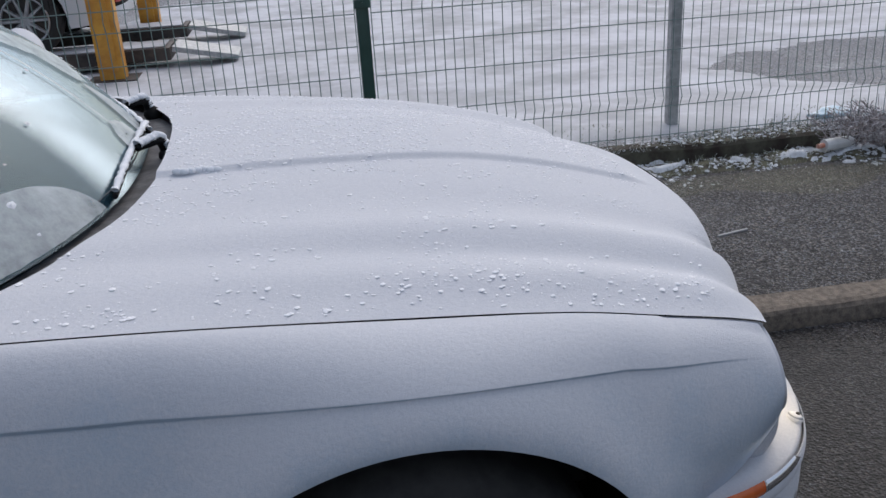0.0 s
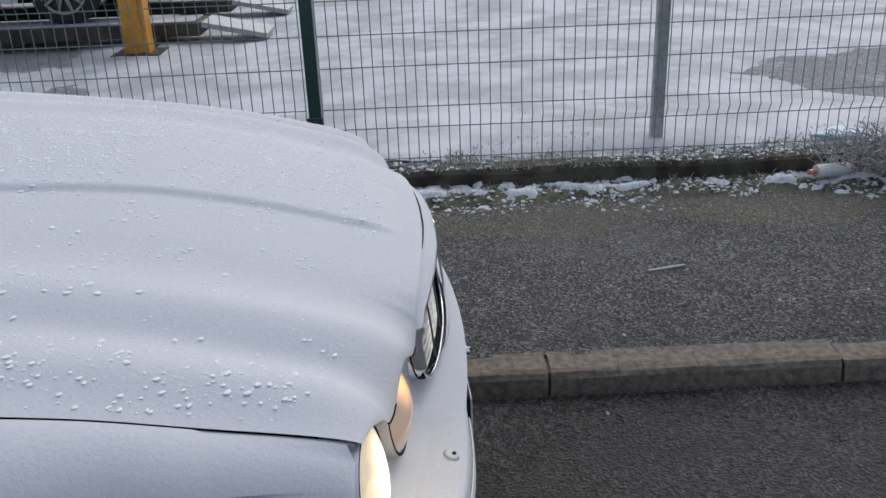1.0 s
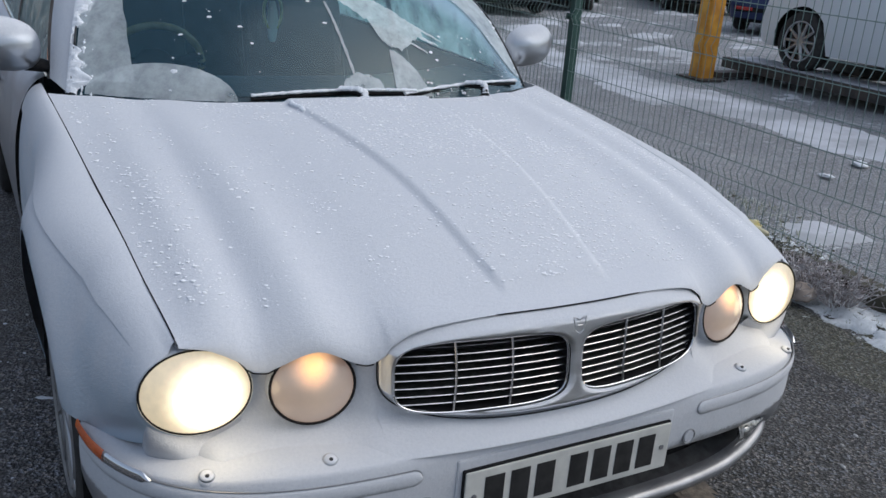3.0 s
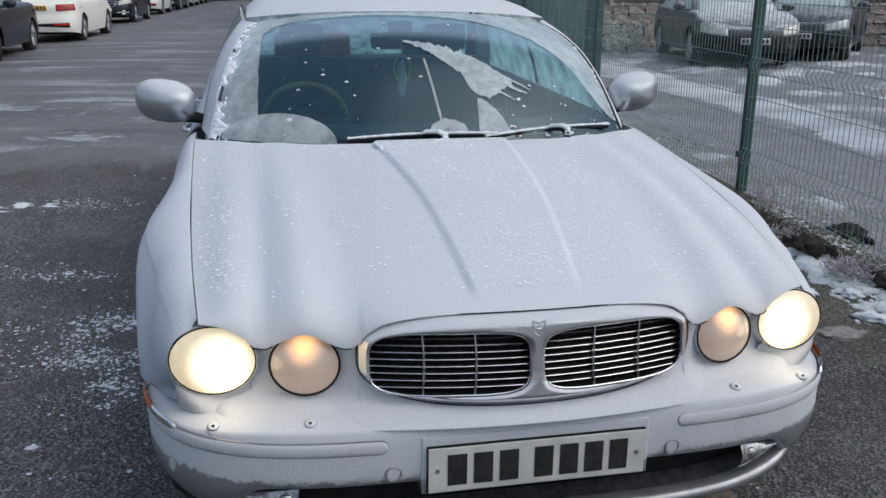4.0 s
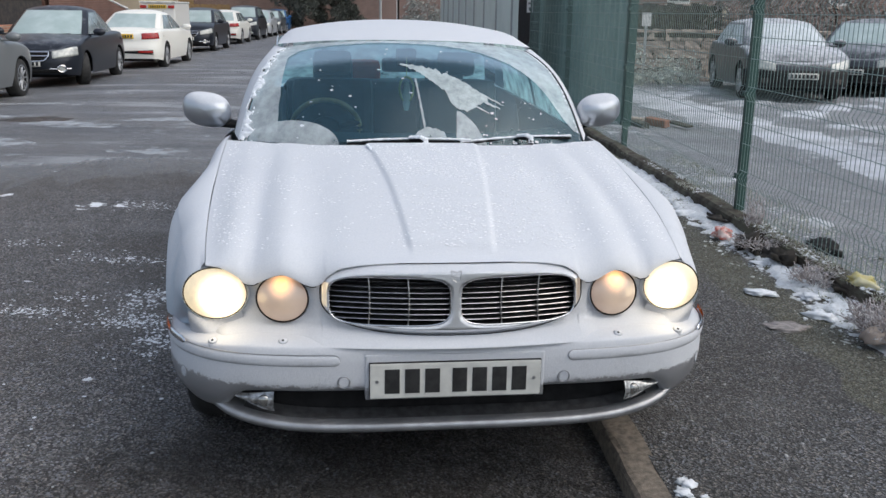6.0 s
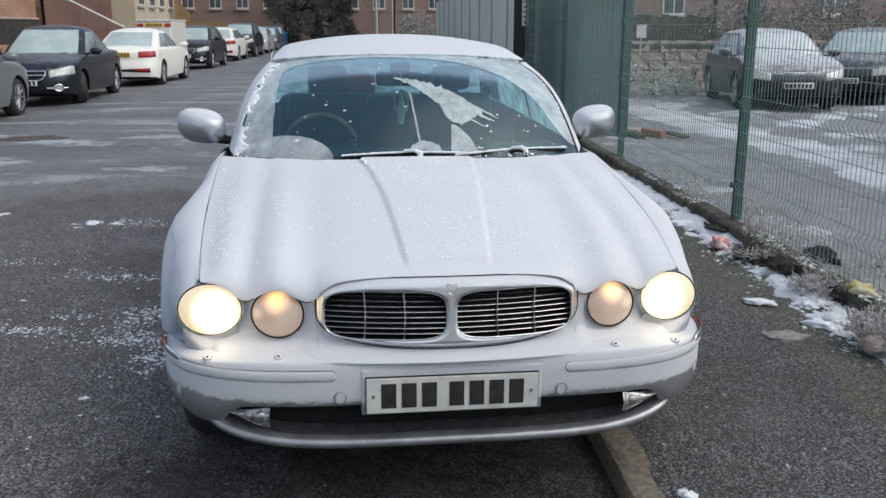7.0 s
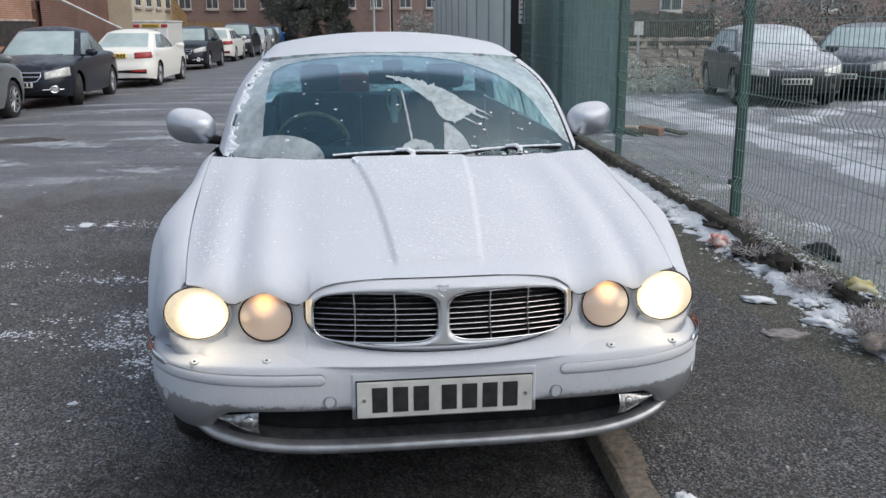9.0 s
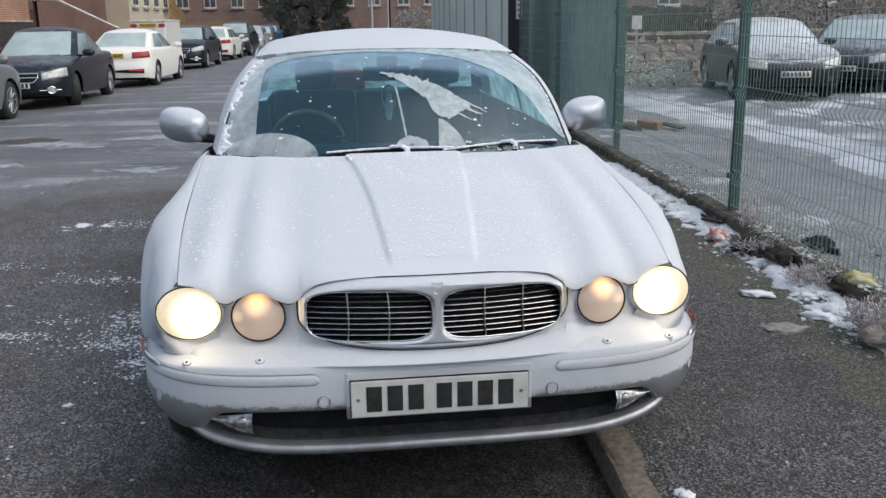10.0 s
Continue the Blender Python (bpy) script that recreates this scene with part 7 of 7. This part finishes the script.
bm = boxbm(-0.078, 0.078, -0.006, 0.006, 0.0, 0.008, 0.002)
stick = mesh_ob("white_stick", bm, MAT["grit"])
stick.matrix_world = pose(1.811, 3.205, 0.006, 0, 0, 14)
tagged(stick, "thin pale stick lying on the pavement", "stick")
MAT["redbrick"] = plain("broken_red_brick", (0.34, 0.17, 0.11), 0.9, 0, (0.22, 0.11, 0.075), 14, 0.6)
for x, y, rz, mat, size, label in ((-8.32, 5.40, 35, "redbrick", 0.17, "broken red brick lying on the yard"), (-7.98, 5.06, 15, "mossy", 0.15, "dark broken block lying on the yard"), (-8.46, 5.12, 60, "stone", 0.13, "pale broken block on the yard"), (-8.42, 5.75, 20, "mossy", 0.22, "dark flat slab lying on the yard")):
    bm = boxbm(-size, size, -0.06, 0.06, 0, 0.10 if size < 0.2 else 0.03, 0.012)
    b = mesh_ob("brick", bm, MAT[mat])
    b.matrix_world = pose(x, y, 0.04, 4, 3, rz)
    tagged(b, label, "brick")
bm = bmesh.new()
for i in range(900):
    x, y = r.uniform(-3, 3.2), r.uniform(2.66, 3.9)
    if r.random() < 0.35:
        x, y = r.uniform(-2.5, 3.2), r.uniform(-0.6, 2.45)
        if -3.9 < x < 1.0 and 0.9 < y:
            continue
    k = 0.0015 + 0.0055 * r.random() ** 4
    zz = pave_z(x, y) if y > 2.6 else road_z(y) + 0.005
    bmesh.ops.create_icosphere(bm, subdivisions=1, radius=1, matrix=Matrix.Translation((x, y, zz + k * 0.3)) @ Matrix.Rotation(r.random() * 6, 4, "Z") @ Matrix.Diagonal((k * r.uniform(0.8, 2), k, k * 0.7, 1)))
tagged(mesh_ob("grit", bm, MAT["grit"]), "pale grit and ice crumbs scattered on the asphalt", "grit", kind="stuff")


def dead_plant(x, y, rad, h, n, seed, label):
    """A frosted dead plant: many thin bent twigs with side shoots."""
    r = random.Random(seed)
    bm = bmesh.new()
    for i in range(n):
        a, q = r.uniform(0, 6.28), r.random() ** 0.5
        b = Vector((math.cos(a) * rad * 0.35 * q, math.sin(a) * rad * 0.35 * q, 0))
        t = Vector((math.cos(a) * rad * q * r.uniform(0.8, 1.2), math.sin(a) * rad * q * r.uniform(0.8, 1.2), h * r.uniform(0.3, 1.0)))
        m = b.lerp(t, 0.5) + Vector((r.uniform(-1, 1), r.uniform(-1, 1), 0.6)) * h * 0.16
        tube(bm, [b, m, t], lambda s: 0.0036 * (1 - 0.6 * s), 3)
        for k in range(3):
            p = m.lerp(t, r.random())
            d = Vector((r.gauss(0, 1), r.gauss(0, 1), r.gauss(0.4, 0.6))).normalized() * rad * r.uniform(0.08, 0.22)
            tube(bm, [p, p + d], 0.0022, 3)
    o = mesh_ob("dead_plant", bm, MAT["twig"])
    o.location = (x, y, 0.01)
    return tagged(o, label, "plant", "dead plants")


dead_plant(3.2, 4.14, 0.30, 0.20, 330, 1, "bushy dead plant white with frost by the fence")
dead_plant(2.95, 4.2, 0.22, 0.2, 120, 5, "low dead plant white with frost")
dead_plant(-0.38, 4.07, 0.19, 0.17, 260, 2, "frosted dead plant on the verge")
dead_plant(-1.21, 4.14, 0.17, 0.12, 150, 3, "low frosted dead plant on the verge")
dead_plant(-2.36, 4.27, 0.10, 0.32, 60, 4, "upright dead brown stalks by the fence post")
dead_plant(-1.95, 4.16, 0.24, 0.10, 150, 7, "low brown dead plant over the soil")
dead_plant(-0.2, 4.12, 0.18, 0.16, 120, 6, "low frosted dead plant on the verge")
lump("broken_stone", -0.28, 3.98, 0.05, 0.05, 0.07, 0.05, MAT["stone"], "rough stone half hidden in a dead plant", "stone", 0.3, 2.0)
# weeds and moss along the edging
bm = bmesh.new()
for i in range(9500):
    x, y = r.uniform(-6, 4), 3.9 + (0.46 if i < 4200 else 0.85) * r.random() ** 0.7
    if noise.noise((x * 1.2, y * 2, 8)) < -0.05:
        continue
    z0 = verge_h(x, y) if y < 4.19 else 0.10 if y < 4.34 else bank(y) - 0.012
    t = Vector((r.gauss(0, 0.012), r.gauss(0, 0.012), r.uniform(0.006, 0.026)))
    if y > 4.34:
        t *= 1.6
    tube(bm, [(x, y, z0), Vector((x, y, z0)) + t], 0.0014 if y < 4.34 else 0.002, 3)
MAT["grass"] = plain("frosted_grass", (0.26, 0.28, 0.18), 0.9, 0, (0.60, 0.62, 0.60), 15)
tagged(mesh_ob("weeds", bm, MAT["grass"]), "short frosted weeds along the edging", "weeds", kind="stuff")


def frost_h(x, y):
    """Height of the ice over the asphalt: it lies in streaks across the road."""
    far = sstep(-4.8, -6.0, x)
    n = noise.fractal((x * (3.0 - 1.3 * far), y * (1.1 - 0.55 * far), 3.0), 0.8, 2.1, 6)
    n2 = noise.fractal((x * 16, y * 9, 6.0), 0.9, 2.1, 4) * (1 - 0.2 * far)
    want = 0.30 * math.exp(-((x + 0.72) / 0.42) ** 2 - ((y - 0.62) / 0.42) ** 2) + 0.16 * math.exp(-((x + 1.1) / 1.3) ** 2 - ((y - 0.1) / 0.8) ** 2)
    want += 0.12 * math.exp(-((x + 3.2) / 0.7) ** 2 - ((y - 0.2) / 0.6) ** 2) + 0.44 * sstep(-5.0, -7.5, x) * sstep(0.4, -1.2, y) * sstep(-12.5, -9, x)
    return road_z(y) + (0.004 if x > JOINT(y) else 0.0) + 0.010 * (0.8 * n + 0.55 * n2 + want - 0.72)


MAT["flecks"] = frost_film("frozen_flecks", 0.78, (0.82, 0.84, 0.87), 90)
MAT["iceglaze"] = frost_film("thin_road_ice", 0.56, (0.62, 0.66, 0.70), 16, 0.75)
sheet("road_frost", lambda x, y: (x, y, frost_h(x, y)), lin(-2.6, 0.6, 230), lin(-1.2, 1.02, 160), MAT["flecks"], "thin flecks of frozen snow on the road", "frost", "stuff")
sheet("road_frost_mid", lambda x, y: (x, y, frost_h(x, y)), lin(-5.4, -2.61, 120), lin(-2.4, 1.02, 120), MAT["flecks"], "thin flecks of frozen snow on the road", "frost", "stuff")
sheet("road_frost_far", lambda x, y: (x, y, frost_h(x, y)), lin(-16, -5.41, 220), lin(-5.5, 1.2, 130), MAT["iceglaze"], "thin streaks of ice on the worn road", "frost", "stuff")

# worn asphalt joint, and darker asphalt in front of the car


MAT["wornedge"] = frost_film("worn_asphalt_edge", 0.50, (0.30, 0.305, 0.315), 11, 0.5)
for w in (0.3, 0.65, 1.05):
    sheet("worn_edge", lambda y, k: (JOINT(y) - 0.1 + w * k * (1 + 0.8 * noise.noise((y * 2.3, w * 9, 0)) + 0.5 * noise.noise((y * 11, w * 9, 3))), y, road_z(y) + 0.0062 + 0.0012 * (1.05 - w)), lin(-5.2, 1.15, 240), lin(0, 1, 6), MAT["wornedge"], "thin worn layer where two asphalts meet", "asphalt", "stuff")
def crack(y, k):
    w = 0.035 * max(0.0, noise.noise((y * 2.6, 3.0, 1.0)) + 0.5 * noise.noise((y * 13, 1.0, 0)) + 0.05)
    return (JOINT(y) + 0.02 + w * (k - 0.5), y, road_z(y) + 0.0085)


sheet("joint_crack", crack, lin(-2.4, 1.1, 300), [0, 1], MAT["mossy"], "dark open crack along the asphalt joint", "crack", "stuff")
def dark_asphalt():
    """Darker asphalt that fades out raggedly away from the middle of the patch."""
    m = asphalt("dark_asphalt", (0.034, 0.031, 0.028), (0.125, 0.119, 0.113), (0.42, 0.43, 0.45), -0.05, 0.5, 0.6)
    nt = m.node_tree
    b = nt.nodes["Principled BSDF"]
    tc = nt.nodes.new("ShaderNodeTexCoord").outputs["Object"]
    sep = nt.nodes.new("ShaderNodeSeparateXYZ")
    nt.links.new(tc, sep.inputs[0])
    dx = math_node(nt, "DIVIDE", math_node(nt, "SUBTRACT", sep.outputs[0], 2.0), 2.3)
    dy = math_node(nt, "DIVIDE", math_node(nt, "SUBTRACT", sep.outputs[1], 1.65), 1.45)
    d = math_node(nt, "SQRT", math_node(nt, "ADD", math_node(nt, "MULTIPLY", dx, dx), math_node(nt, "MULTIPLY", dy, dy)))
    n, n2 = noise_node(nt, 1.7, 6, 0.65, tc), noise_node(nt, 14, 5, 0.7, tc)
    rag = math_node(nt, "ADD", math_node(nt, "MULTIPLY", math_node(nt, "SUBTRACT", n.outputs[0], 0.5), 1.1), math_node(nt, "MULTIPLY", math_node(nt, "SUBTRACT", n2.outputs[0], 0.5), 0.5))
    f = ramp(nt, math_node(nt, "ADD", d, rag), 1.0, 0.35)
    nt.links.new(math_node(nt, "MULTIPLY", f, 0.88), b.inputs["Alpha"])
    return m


MAT["darker"] = dark_asphalt()
sheet("dark_patch", lambda x, y: (x, y, road_z(y) + 0.0075), lin(-1.2, 4.9, 60), lin(-0.4, 2.495, 60), MAT["darker"], "darker asphalt round the front of the car", "stain", "stuff")
sheet("dark_pavement", lambda x, y: (x, y, pave_z(x, y) + 0.004), lin(-0.6, 4.8, 90), lin(2.64, 3.6, 16), MAT["darker"], "darker asphalt on the pavement's edge", "stain", "stuff")

MAT["mud"] = frost_film("brown_mud_film", 0.62, (0.085, 0.062, 0.045), 12, 0.8)
sheet("mud_patch", lambda x, y: (x, y, road_z(y) + 0.008 - 0.03 * max(0.0, math.hypot((x + 8.7) / 0.30, (y + 2.95) / 0.50) - 0.75 + 0.5 * noise.fractal((x * 3, y * 3, 2.0), 1.0, 2.1, 4))), lin(-9.3, -8.1, 60), lin(-3.8, -2.1, 60), MAT["mud"], "thin brown mud drying on the road", "mud", "stuff")

# crumbs of frozen snow in small drifts beside the car and out on the road
r = random.Random(77)
vs, fs = [], []
for x, y, sx, sy, n in ((-0.72, 0.52, 0.06, 0.13, 420), (-1.13, 0.50, 0.08, 0.10, 300), (-0.92, 0.42, 0.05, 0.06, 70), (-0.49, 0.63, 0.05, 0.06, 120), (-0.36, 0.64, 0.05, 0.07, 50), (-0.85, -0.05, 0.035, 0.12, 150), (-1.07, 0.13, 0.05, 0.14, 60), (-1.8, 0.14, 0.05, 0.14, 130), (-1.91, -0.1, 0.06, 0.12, 50), (-2.17, -0.53, 0.05, 0.14, 70), (-3.33, -0.03, 0.10, 0.20, 160), (-0.7, 0.4, 0.6, 0.25, 80), (0.5, 0.7, 0.6, 0.5, 60)):
    for i in range(n):
        px, py = x + r.gauss(0, sx), y + r.gauss(0, sy)
        k = 0.0015 + 0.005 * r.random() ** 2
        m = Matrix.Rotation(r.random() * 6, 3, "Z") @ Matrix.Diagonal((k * r.uniform(1, 2.2), k * r.uniform(1, 1.8), k * 0.5))
        o = Vector((px, py, road_z(py) + 0.005))
        j = len(vs)
        vs += [m @ q + o for q in ico[0]]
        fs += [[j + a for a in f] for f in ico[1]]
me = bpy.data.meshes.new("ice_crumbs")
me.from_pydata(vs, [], fs)
me.materials.append(MAT["rimewhite"])
tagged(new("ice_crumbs", me), "white crumbs of frozen snow scattered on the road", "ice", kind="stuff")

MAT["oldsnow"] = plain("old_grey_snow", (0.72, 0.75, 0.78), 0.8, 0, (0.46, 0.48, 0.50), 40)

# broken snow, leaf crumbs and soil along the verge and on the edging
r = random.Random(91)
for nm, mat, count, label, big in (("snow_crumbs", MAT["oldsnow"], 6500, "broken crumbs of old snow along the verge", 0.009), ("soil_crumbs", MAT["soil"], 1800, "dark soil and leaf crumbs along the verge", 0.010)):
    vs, fs = [], []
    while count:
        x = r.uniform(-5, 4.2)
        y = r.choice((r.gauss(4.10, 0.05), r.gauss(4.02, 0.09), r.gauss(4.28, 0.05), r.gauss(4.5, 0.12)))
        if not 3.8 < y < 4.8 or 4.19 < y < 4.215 or noise.noise((x * 2.1, y * 3.0, 3.7)) + 0.5 * noise.noise((x * 7, y * 7, 1)) + r.uniform(-0.25, 0.25) < 0:
            continue
        count -= 1
        k = 0.002 + big * r.random() ** 2.5
        m = Matrix.Rotation(r.random() * 6, 3, "Z") @ Matrix.Rotation(r.uniform(-0.5, 0.5), 3, "X") @ Matrix.Diagonal((k * r.uniform(1, 2.4), k * r.uniform(0.8, 1.6), k * 0.4))
        z = max(verge_h(x, y), pave_z(x, y)) if y < 4.19 else 0.107 if y < 4.34 else bank(y) - 0.004
        o = Vector((x, y, z + 0.001))
        j = len(vs)
        vs += [m @ q + o for q in ico[0]]
        fs += [[j + a for a in f] for f in ico[1]]
    me = bpy.data.meshes.new(nm)
    me.from_pydata(vs, [], fs)
    me.materials.append(mat)
    tagged(new(nm, me), label, "crumbs", kind="stuff")
